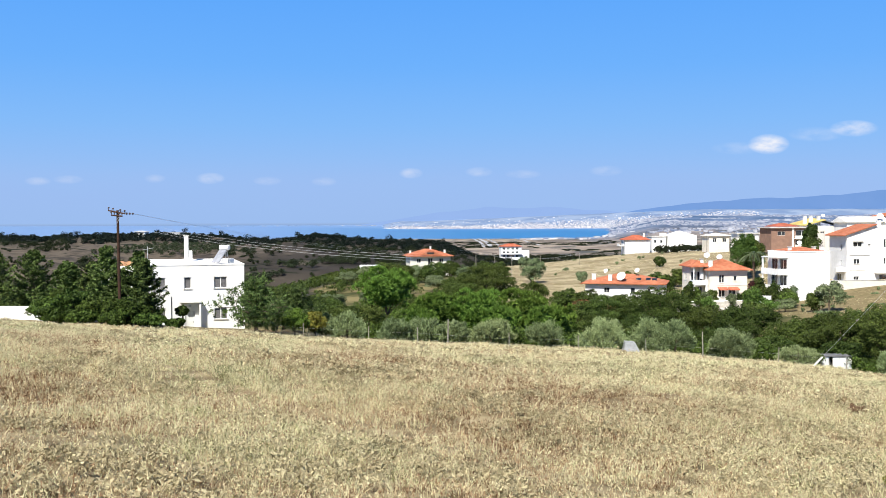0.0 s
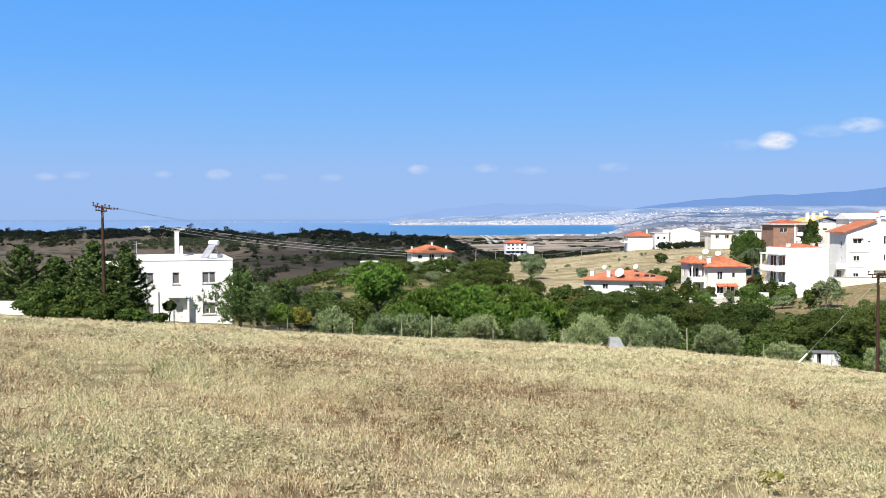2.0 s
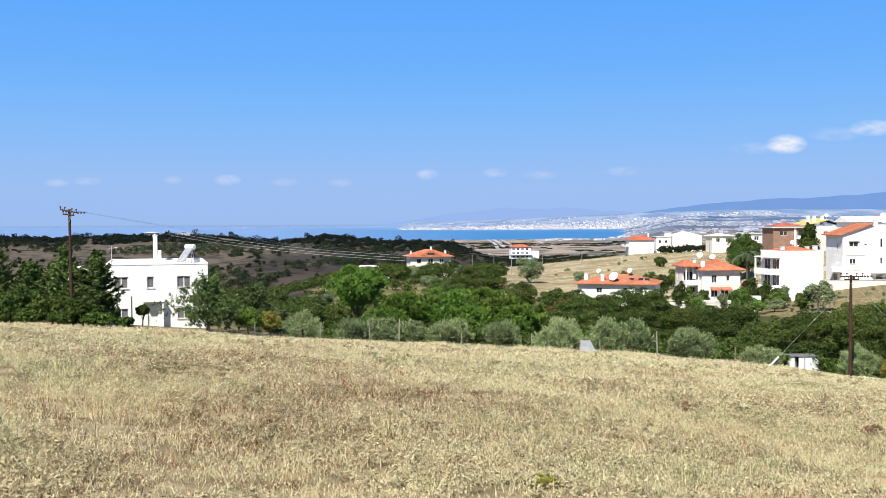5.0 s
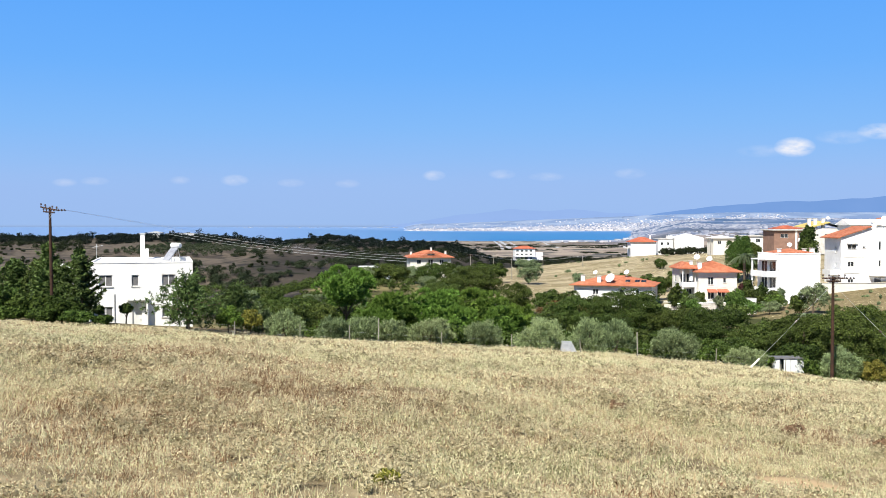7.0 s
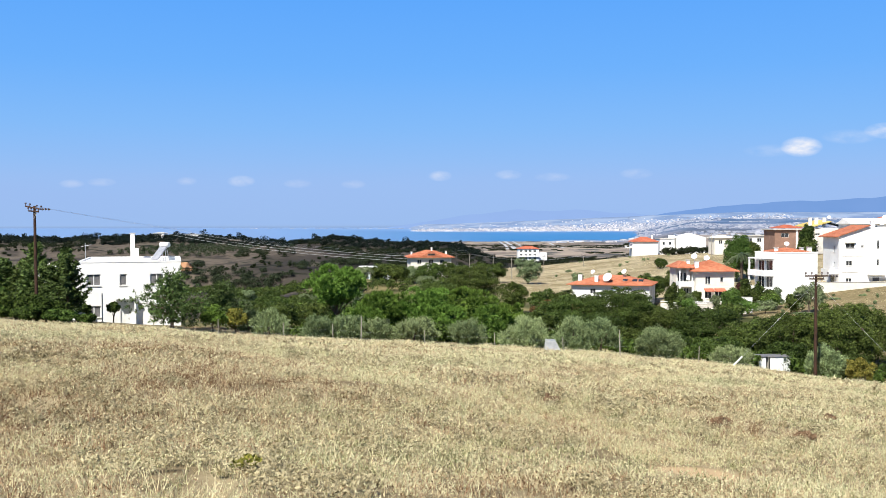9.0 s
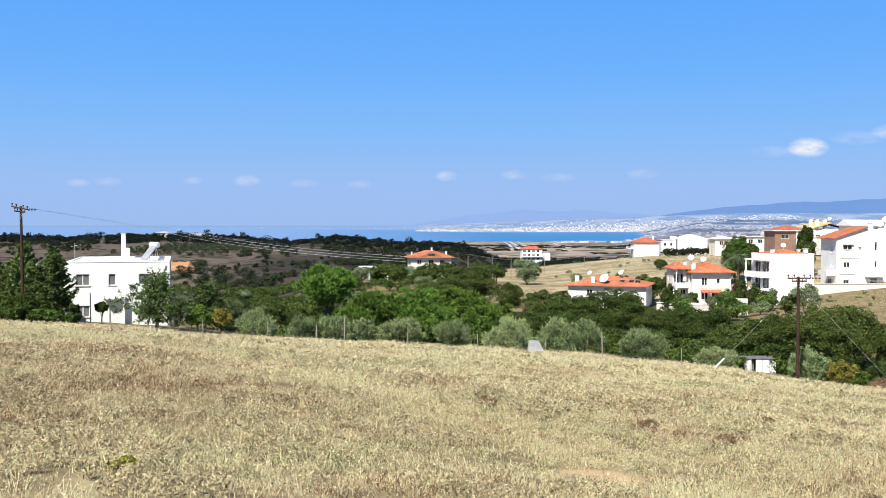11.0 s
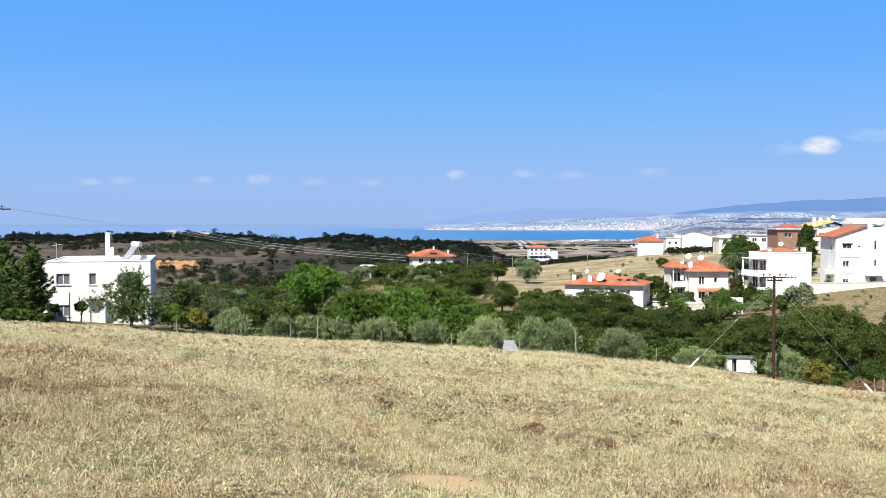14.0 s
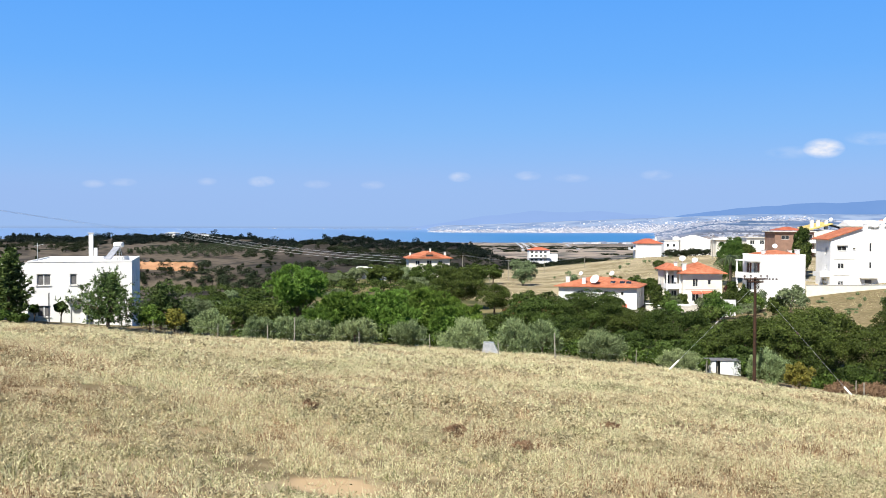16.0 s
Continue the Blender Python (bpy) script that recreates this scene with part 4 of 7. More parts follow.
def build_trees():
    olives = [(-8.6, 83.2, -7.45, 3.7), (-4.4, 83.4, -7.9, 3.0), (-1.8, 84.5, -7.85, 3.1), (0.9, 83.6, -8.0, 2.7), (4.2, 83.8, -8.0, 4.4),
              (9.0, 83.2, -7.95, 3.3), (13.9, 82.4, -7.75, 4.4), (18.2, 83.5, -8.0, 3.5), (20.6, 83.8, -8.15, 3.3), (25.9, 84.8, -9.05, 4.3), (-11.4, 86.5, -7.7, 3.0),
              (33.2, 88.5, -11.2, 4.0), (39.3, 81.2, -10.1, 3.4)]
    for i, (x, y, t, w) in enumerate(olives):
        olive_bush(x, y, t - 0.1, w * 1.1, 100 + i)
    umbrella_pine(-7.7, 113.3, -5.0, 8.2, 11, 0.30, label="large rounded bright green stone pine")
    for i, (x, y, t, w) in enumerate([(-1.4, 109.6, -7.3, 6.4), (3.4, 110.5, -7.4, 6.6), (8.4, 112.1, -7.8, 7.0), (12.6, 109.0, -9.0, 5.0), (-3.4, 104.5, -9.2, 4.2), (5.8, 104.8, -9.0, 5.0), (10.8, 106.5, -9.2, 4.6)]):
        umbrella_pine(x, y, t, w * 1.12, 20 + i, 0.0)
    rows = [("oak", 22.0, 133.0, -9.9, 10.0, "broad dark green oak tree"), ("oak", 28.4, 131.0, -8.8, 12.0, "broad domed dark green oak tree"), ("oak", 34.0, 126.2, -10.9, 8.5, "dark green oak tree"),
            ("oak", 38.2, 121.4, -10.5, 9.5, "dark green oak tree beside the fence"), ("oak", 44.8, 108.7, -10.0, 8.4, "dense dark green oak tree"), ("oak", 48.4, 103.9, -8.6, 8.6, "tall dense dark green oak tree"),
            ("oak", 54.0, 113.9, -9.8, 11.0, "wide dense dark green oak tree"), ("oak", 56.0, 101.0, -10.2, 8.0, "dense dark green oak tree at the field corner"), ("oak", 62.5, 105.0, -9.5, 8.0, "dark green oak tree at the field corner"),
            ("oak", 41.5, 114.0, -11.6, 7.5, "dark green oak tree"), ("oak", 47.0, 122.0, -11.6, 8.0, "dark green oak tree"), ("oak", 25.0, 121.0, -11.4, 7.5, "dark green oak tree"), ("oak", 16.5, 124.0, -11.2, 6.5, "small dark green oak tree"), ("oak", 31.0, 112.0, -12.2, 6.5, "low dark green oak bush"), ("oak", 26.0, 113.0, -12.2, 6.0, "low dark green oak bush"), ("oak", 20.5, 111.0, -11.6, 5.5, "low dark green oak bush"), ("oak", 36.0, 104.0, -12.4, 6.0, "low dark green oak bush"),
            ("oak", 41.5, 99.0, -12.2, 5.0, "low dark green oak bush beside the hut"), ("oak", 46.5, 95.0, -12.8, 4.5, "low dark green oak bush"), ("oak", 50.0, 91.5, -13.0, 4.5, "low dark green oak bush")]
    for i, (s, x, y, t, w, lab) in enumerate(rows):
        tree("oak_tree", lab, "oak tree", x, y, t, w, s, 200 + i, clear=0.05)
    tree("russet_tree", "small russet brown tree among the green", "tree", 19.0, 142.0, -11.3, 5.0, "vine", 251, clear=0.08)
    tree("russet_tree", "small russet brown tree among the green", "tree", 24.5, 140.5, -10.9, 4.5, "vine", 252, clear=0.08)
    tree("grey_green_tree", "large grey-green tree below the villa", "tree", 6.4, 195.0, -8.4, 13.0, "oak", 260, clear=0.08)
    tree("grey_green_tree", "grey-green bushy tree below the villa", "tree", 0.0, 180.0, -10.6, 9.0, "oak", 261, clear=0.08)
    tree("grey_green_tree", "dark bushy tree beside the stubble field", "tree", 14.5, 178.0, -11.0, 7.0, "oak", 262, clear=0.08)
    walnut(-15.6, 77.9, -4.5, 6.4, 270, "spreading open green tree before the white house")
    walnut(-13.6, 84.5, -6.0, 4.6, 271, "leafy green tree beside the house")
    tree("round_shrub", "small bright green round tree in the garden", "shrub", -12.6, 79.4, -7.0, 2.5, "shrub", 272, clear=0.12)
    tree("yellow_shrub", "yellowing round shrub in the garden", "shrub", -11.2, 81.4, -7.35, 2.1, "yellow", 273, clear=0.06)
    for i, (x, y, t, w) in enumerate([(-31.4, 86.4, -1.5, 3.4), (-27.9, 85.0, -2.0, 3.0), (-26.2, 81.5, -2.6, 2.9), (-36.4, 90.1, -3.4, 3.6), (-41.2, 92.6, -2.1, 4.8), (-46.0, 94.5, -2.3, 5.0), (-37.4, 91.5, -3.2, 3.4), (-33.6, 88.5, -3.2, 3.0), (-29.4, 84.6, -3.6, 2.8)]):
        cypress(x, y, t, w, 300 + i)
    for i, (x, y, t, w) in enumerate([(-34.0, 83.6, -5.3, 3.8), (-30.2, 75.8, -5.0, 4.2), (-27.6, 75.2, -5.4, 4.0), (-25.0, 75.0, -5.9, 3.6), (-33.5, 78.5, -5.9, 3.8), (-31.4, 74.9, -6.3, 3.2), (-28.7, 73.9, -6.5, 3.0), (-25.8, 73.5, -6.6, 2.8), (-23.1, 73.6, -6.7, 2.8), (-21.2, 73.8, -7.8, 1.7)]):
        tree("hedge_bush", "dense dark green hedge bush by the field edge", "bush", x, y, t, w, "hedge", 320 + i, group="hedge bushes by the house", clear=0.03)
    for i, (x, y, t, w, c) in enumerate([(-27.8, 89.0, -7.85, 1.05, 0.45), (-25.3, 89.3, -7.6, 1.35, 0.42)]):
        tree("topiary_ball", "clipped dark green ball tree before the house", "topiary", x, y, t, w, "hedge", 340 + i, group="clipped ball trees", clear=c, density=0.7)
    # orchard and valley trees behind the house
    rng = np.random.default_rng(77)
    rows = []
    for k in range(400):
        y = 96 + 95 * rng.random() ** 0.8
        lo, hi = -0.31 * y + 14, -0.05 * y
        x = lo + (hi - lo) * rng.random()
        if all((x - a) ** 2 + (y - b) ** 2 > 16 + 0.06 * y for a, b in rows) and not (-35 < x < -15 and y < 108) and not (x < -24 and y < 125) and not (abs(x + 7.7) < 6 and abs(y - 112) < 7):
            rows.append((x, y))
        if len(rows) >= 44:
            break
    for i, (x, y) in enumerate(rows):
        s = ("farolive", "far", "oak", "far")[i % 4] if y > 130 else ("oak", "olive", "fig", "oak")[i % 4]
        kind = {"farolive": "olive_tree", "olive": "olive_tree"}.get(s, "orchard_tree")
        hh = 3.4 + 1.4 * rng.random()
        tree(kind, "bushy green orchard tree in the valley", "tree", x, y, ground_at(x, y) + hh, 4.2 + 1.5 * rng.random(), s, 400 + i, group="orchard trees in the valley", clear=0.1, density=0.6 if y < 130 else 1.0)
    # trees round the villa
    for i, (x, y, t, w) in enumerate([(-25.5, 262, -12.0, 6.0), (-21, 268, -11.6, 6.5), (-16, 262, -11.5, 6.5), (-11.8, 270, -11.9, 6.0), (-7, 262, -11.4, 7.0), (-2.5, 270, -11.5, 6.0), (2.5, 265, -12.0, 6.5), (7.5, 272, -11.6, 7.0),
                                      (12, 280, -12.2, 6), (-30, 255, -13.6, 7), (-34, 262, -14, 7), (-24, 240, -14.4, 6), (-5, 235, -13.4, 8), (1.5, 232, -12.8, 7)]):
        tree("villa_tree", "rounded olive green tree below the villa", "tree", x, y, t + 0.7, w * 1.1, "far" if i % 3 else "farolive", 500 + i, group="trees below the villa", clear=0.15)
    # trees among the houses
    for i, (x, y, t, w, s) in enumerate([(64.2, 162.8, -10.0, 6.0, "farolive"), (62.2, 163.5, -11.6, 3.6, "far"), (69.6, 232, -2.4, 8.0, "fig"), (74.0, 240, -3.2, 7.5, "far"), (57.5, 176.0, -12.0, 4.5, "far"), (61.4, 176.0, -12.0, 3.6, "far"), (61.2, 183.0, -11.2, 3.0, "far"), (60.9, 190.0, -10.4, 3.2, "far"), (63.2, 178.5, -11.8, 3.2, "farolive"), (54.0, 166.0, -13.0, 5.5, "fig"), (50.5, 160.0, -13.4, 5.5, "far"),
                                         (45.6, 186, -11.6, 3.4, "far"), (46.8, 181, -13.2, 3.6, "far"), (49.0, 186.0, -13.6, 3.0, "farolive"), (58.5, 168.0, -13.2, 4.0, "farolive"), (62.0, 196.8, -11.3, 3.2, "red"),
                                         (51.5, 232, -12.6, 4.5, "far"), (54.5, 236, -12.2, 4.0, "far"), (58.0, 250, -11.8, 4.5, "far"), (34.0, 262, -13.4, 4.0, "farolive"), (63.0, 300, -10.8, 5.0, "far"), (46.0, 215, -11.2, 6.5, "far"), (38.0, 222, -12.0, 5.0, "far"), (43.0, 236, -12.0, 5.0, "far"), (86.5, 233, -2.6, 6.0, "far"), (84.5, 228, -4.6, 5.0, "far"), (80.0, 262, -4.2, 7.0, "far"), (66.0, 120.0, -9.6, 9.0, "oak"), (71, 132, -8.5, 9.0, "oak"),
                                         (24.0, 170.0, -12.0, 6.0, "far"), (20.0, 172, -11.7, 6.5, "far"), (28.5, 168.0, -12.3, 6.0, "far"), (34.5, 160.0, -13.6, 6.0, "far"), (40.5, 156.0, -13.6, 6.5, "far"), (46.0, 152.0, -13.8, 6.0, "far"), (36.0, 176, -13.0, 5, "far"), (45.8, 188.0, -12.4, 2.6, "far"), (48.0, 189.5, -12.8, 2.4, "fig"), (50.6, 187.5, -13.2, 2.6, "far"), (47.2, 176.0, -13.6, 3.6, "fig"), (53.4, 183.5, -13.4, 2.4, "farolive"), (56.2, 186.0, -13.3, 2.6, "far"), (59.2, 187.0, -12.2, 2.4, "far"), (61.0, 174.0, -12.4, 4.2, "fig")]):
        tree("garden_tree", {"farolive": "grey-green olive tree among the houses", "red": "dark red-leaved garden tree", "fig": "leafy bright green tree among the houses"}.get(s, "dark green garden tree among the houses"), "tree", x, y, t, w, s, 540 + i, clear=0.0)
    tree("field_tree", "dark green tree at the stubble field edge", "tree", 20.7, 271.0, -9.0, 8.4, "farolive", 602, clear=0.0)
    palm(62.4, 199.5, -5.4, 6.6, 600)
    tree("garden_tree", "tall dark tree before the ochre-roofed house", "tree", 87.9, 238.0, 0.6, 4.6, "far", 601, clear=0.1)
    tree("garden_tree", "bright green tree below the red-roofed house", "tree", 52.2, 166.5, -11.2, 4.6, "fig", 612, clear=0.05)
    tree("reed_clump", "yellow-green reedy bush by the pole", "bush", 40.6, 77.6, -11.0, 2.8, "yellow", 610, clear=0.03)
    for i, (x, y, t, w) in enumerate([(43.4, 77.0, -12.4, 2.6), (47.0, 80.0, -12.9, 3.0)]):
        tree("brushwood_heap", "dry brown brushwood at the field edge", "brushwood", x, y, t, w, "brush", 620 + i, clear=0.0, group="brushwood heaps")


build_trees()


def scattered_clumps(name, label, category, spots, mat, leaves, leaf_l, seed):
    """Many far bushes as one mass: spots are rows of x, y, width, height."""
    rng = np.random.default_rng(seed)
    q = []
    for x, y, w, h in spots:
        c = lobed_crown(rng, w / 2, w / 2, h / 2, 6, leaves, leaf_l, leaf_l * 0.7, 0.5)
        c += np.array([x, y, ground_at(x, y) - 0.1 * h])
        q.append(c)
    tagged(new(name, quads_mesh(name, np.concatenate(q), mat)), label, category, kind="stuff")


def field_weeds():
    for i, (x, y, w, h, s) in enumerate([(16.85, 23.25, 0.7, 0.30, "brush"), (18.4, 21.9, 0.7, 0.28, "brush"), (20.9, 27.5, 0.5, 0.28, "brush"), (12.9, 25.6, 0.5, 0.26, "brush"), (8.1, 12.5, 0.45, 0.18, "yellow")]):
        rng = np.random.default_rng(700 + i)
        ob = thing("weed_clump", "low yellow flowering weed in the field" if s == "yellow" else "dark dry weed clump among the field grass", "weed", x, y, ground_at(x, y), 0, "weed clumps in the field")
        q = lobed_crown(rng, w / 2, w / 2, h / 2, 9, 420, 0.09, 0.03 if s == "brush" else 0.05, 0.3)
        part("leaves", quads_mesh("leaves", q, M[STYLES[s][0]]), None, ob)
        part("stem", tube([(0, 0, -0.1), (0.02, 0, h * 0.6)], [0.02, 0.008], 5), M["bark"], ob)


field_weeds()


def build_scrub():
    rng = np.random.default_rng(31)
    ridge, slope, mid = [], [], []
    for k in range(1500):
        y = 630 + 170 * rng.random()
        x = -0.62 * y + (0.62 * y + 60) * rng.random()
        edge = 1 - float(smooth(x, -20, 12))
        if rng.random() < 0.35 + 0.5 * edge:
            ridge.append((x, y, 4 + 7 * rng.random(), (2.0 + 2.4 * rng.random() + (3.0 if rng.random() < 0.06 else 0))))
    for k in range(1300):
        y = 425 + 220 * rng.random()
        x = -0.6 * y + (0.6 * y + 40) * rng.random()
        if ripple(x, y, 0.03, 0.6) > (0.45 if x < -70 else -0.3) and not (-0.42 < x / y < -0.26 and y > 500):
            slope.append((x, y, 4 + 6 * rng.random() ** 2, 2.0 + 2.5 * rng.random()))
    for k in range(500):
        y = 190 + 230 * rng.random()
        x = -0.5 * y + (0.5 * y - 10) * rng.random()
        if ripple(x, y, 0.04, 1.6) > -0.2 and not (-36 < x < 2 and 285 < y < 335):
            mid.append((x, y, 3.5 + 4 * rng.random(), 2.2 + 2.0 * rng.random()))
    for k in range(900):
        y = 430 + 210 * rng.random()
        x = -0.6 * y + (0.6 * y + 10) * rng.random()
        if ripple(x, y, 0.06, 5.2) < 0.55 or (-0.42 < x / y < -0.26 and y > 500):
            continue
        slope.append((x, y, 1.6 + 3.2 * rng.random() ** 2, 1.0 + 1.3 * rng.random()))
    for k in range(420):
        y = 215 + 215 * rng.random()
        x = -32 - (0.42 * y - 20) * rng.random()
        if ripple(x, y, 0.05, 3.1) > -0.35 and not (-0.42 < x / y < -0.25 and y > 300):
            mid.append((x, y, 3.0 + 5 * rng.random() ** 2, 1.8 + 2.4 * rng.random()))
    hedges = []
    for x0, y0, w, n in ((-118, 440, 22, 26), (-101, 434, 14, 16), (-90, 440, 9, 8), (-84, 475, 16, 12), (-66, 505, 22, 16), (-150, 470, 20, 14), (-58, 530, 24, 14), (-128, 552, 26, 12)):
        for k in range(n):
            hedges.append((x0 + rng.normal(0, w * 0.4), y0 + rng.normal(0, 5), 4 + 5 * rng.random(), 3.0 + 2.6 * rng.random()))
    scattered_clumps("hill_hedges", "dense dark green thickets at the foot of the hill", "thickets", hedges, M["grove"], 260, 0.6, 8)
    grove = [(-214 + 6.5 * i + 1.4 * j + rng.normal(0, 0.5), 545 + 9.0 * j + rng.normal(0, 0.6), 4.2 + rng.random(), 3.0 + rng.random()) for i in range(10) for j in range(9)]
    scattered_clumps("olive_grove", "distant olive grove planted in rows", "olive grove", grove, M["grove"], 130, 0.7, 9)
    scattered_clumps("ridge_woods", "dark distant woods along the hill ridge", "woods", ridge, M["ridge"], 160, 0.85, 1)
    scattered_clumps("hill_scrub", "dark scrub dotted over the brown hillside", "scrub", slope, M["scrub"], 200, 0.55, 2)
    scattered_clumps("valley_scrub", "olive green scrub on the valley side", "scrub", mid, M["oak"], 260, 0.42, 3)
    right = []
    for k in range(620):
        y = 405 + 700 * rng.random() ** 1.5
        x = 5 + (0.26 * y) * rng.random()
        if ripple(x, y, 0.03, 2.6) > -0.5:
            right.append((x, y, 6 + 7 * rng.random(), 2.0 + 2.5 * rng.random()))
    for k in range(30):
        right.append((78 + 1.15 * k + rng.normal(0, 1), 372 + 0.25 * k + rng.normal(0, 2), 4 + 3 * rng.random(), 2.4 + 1.2 * rng.random()))
    scattered_clumps("plain_scrub", "dark hedges and scrub beyond the stubble field", "scrub", right, M["scrub"], 200, 0.7, 4)
    far = []
    for k in range(520):
        y = 850 + 1250 * rng.random()
        x = y * (-0.03 + 0.25 * rng.random())
        if ripple(x, y, 0.006, 1.2) > -0.2:
            far.append((x, y, 10 + 34 * rng.random() ** 2, 1.2 + 1.8 * rng.random()))
    scattered_clumps("plain_hedges", "distant dark hedgerows and scrub on the plain", "hedges", far, M["scrub"], 150, 1.6, 6)
    under = []
    for k in range(420):
        y = 88.5 + 62 * rng.random() ** 1.2
        x = -0.10 * y + (0.10 * y + 36 + 0.18 * y) * rng.random()
        under.append((x, y, 1.8 + 2.8 * rng.random(), 0.9 + 1.5 * rng.random()))
    scattered_clumps("undergrowth", "dense green undergrowth between the valley trees", "undergrowth", under, M["hedge"], 190, 0.26, 7)
    low = []
    for k in range(90):
        x, y = 58 + 45 * rng.random(), 118 + 75 * rng.random()
        low.append((x, y, 0.5 + 2.4 * rng.random() ** 3, 0.3 + 0.9 * rng.random() ** 2))
    for k in range(16):
        low.append((18 + 60 * rng.random(), 225 + 160 * rng.random(), 1.0 + 2.0 * rng.random(), 0.6 + 1.0 * rng.random()))
    scattered_clumps("slope_bushes", "low dry bushes on the grassy slope", "bushes", low, M["olive"], 120, 0.35, 5)


build_scrub()


def build_grass():
    rng = np.random.default_rng(9)

    def patch(name, y0, y1, per, tuft, weeds, hgt, wid, lean):
        n = int(per * ((y1 - y0) * 19 + 0.47 * (y1 * y1 - y0 * y0)) / tuft)
        y = y0 + (y1 - y0) * rng.random(n * 2)
        full = 19 + 0.94 * y
        keep = rng.random(n * 2) < full / (19 + 0.94 * y1)
        y = y[keep][:n]
        x = 1 - 0.52 * y + (19 + 0.94 * y) * rng.random(len(y))
        # thinner on bare spots
        bare = ripple(x, y, 0.55, 4.0) + 0.6 * ripple(x, y, 1.7, 1.0) + 1.1 * ripple(x, y, 4.3, 5.0) * (1 - smooth(y, 35, 60)) + 3.0 * (((x - 15.1) ** 2 + (0.8 * (y - 17.2)) ** 2) < 1.0)
        keep = (rng.random(len(x)) > smooth(bare, 0.5, 1.7) * 0.93) & (x > -47) & (y < np.interp(x, [-40, -24, -20, -17, -12, 10, 25, 45], [73, 73, 73, 80, 83, 83, 82.5, 76]))
        x, y = x[keep], y[keep]
        size = 0.55 + 0.75 * rng.random(len(x)) ** 1.5 + 0.22 * ripple(x, y, 0.9, 2.0)
        size = np.clip(size, 0.3, 1.7) * (1 + 0.25 * smooth(y, 73, 81) * smooth(x, -5, 15))
        k = np.repeat(np.arange(len(x)), tuft)
        m = len(k)
        a = 2 * math.pi * rng.random(m)
        rr = 0.13 * rng.random(m) ** 0.6 * size[k]
        bx, by = x[k] + np.cos(a) * rr, y[k] + np.sin(a) * rr
        base = np.stack([bx, by, height(bx, by) - 0.03], -1)
        h = hgt * size[k] * (0.45 + 0.9 * rng.random(m))
        la = a + rng.normal(0, 0.8, m)
        ll = h * lean * rng.random(m)
        sa = 2 * math.pi * rng.random(m)
        w = wid * (0.6 + 0.8 * rng.random(m)) / 2
        top = base + np.stack([np.cos(la) * ll, np.sin(la) * ll, h], -1)
        side = np.stack([np.cos(sa) * w, np.sin(sa) * w, 0 * w], -1)
        v = np.stack([base + side, base - side, top], 1)
        # seed heads and small leaves up the stalks
        j = rng.integers(0, m, len(x) * weeds)
        c = base[j] + (top - base)[j] * (0.35 + 0.65 * rng.random((len(j), 1))) + rng.normal(0, 0.02, (len(j), 3))
        nv = rng.normal(0, 1, (len(j), 3)) + np.array([0, -0.3, 0.5])
        v = np.concatenate([v, leaf_quads(rng, c, nv, wid * 2.6, wid * 1.3)])
        tagged(new(name, quads_mesh(name, v, M["grass"])), "dry straw-coloured grass and weeds covering the field", "grass", kind="stuff")

    patch("grass_footing", -6.0, 5, 40, 6, 3, 0.22, 0.014, 1.2)
    patch("grass_verge", 5.0, 13, 410, 7, 8, 0.18, 0.012, 1.3)
    patch("grass_near", 13, 27, 385, 7, 8, 0.20, 0.016, 1.3)
    patch("grass_middle", 27, 50, 160, 7, 7, 0.23, 0.026, 1.2)
    patch("grass_far", 50, 88, 80, 6, 4, 0.22, 0.046, 1.0)


build_grass()


def build_weeds():
    """Low bushy dry weeds standing in loose drifts all over the field."""
    rng = np.random.default_rng(23)
    for name, y0, y1, n, leaves, leaf in (("weeds_near", 7.5, 24, 1500, 90, 0.055), ("weeds_middle", 24, 46, 1700, 60, 0.085), ("weeds_far", 46, 78, 1500, 34, 0.13)):
        y = y0 + (y1 - y0) * rng.random(n * 3)
        x = 1 - 0.52 * y + (19 + 0.94 * y) * rng.random(n * 3)
        keep = (ripple(x, y, 0.35, 2.2) + 0.7 * ripple(x, y, 1.1, 0.4) > 0.1) & (y < np.interp(x, [-24, -17], [71, 78]))
        x, y = x[keep][:n], y[keep][:n]
        q = []
        for a, b in zip(x, y):
            w, h = 0.30 + 0.55 * rng.random(), 0.14 + 0.20 * rng.random() ** 1.5
            c = lobed_crown(rng, w / 2, w / 2, h / 2, 7, leaves, leaf, leaf * 0.45, 0.4)
            q.append(c + np.array([a, b, ground_at(a, b) - 0.02]))
        tagged(new(name, quads_mesh(name, np.concatenate(q), M["weed"])), "low bushy dry weeds among the field grass", "weeds", kind="stuff")


build_weeds()


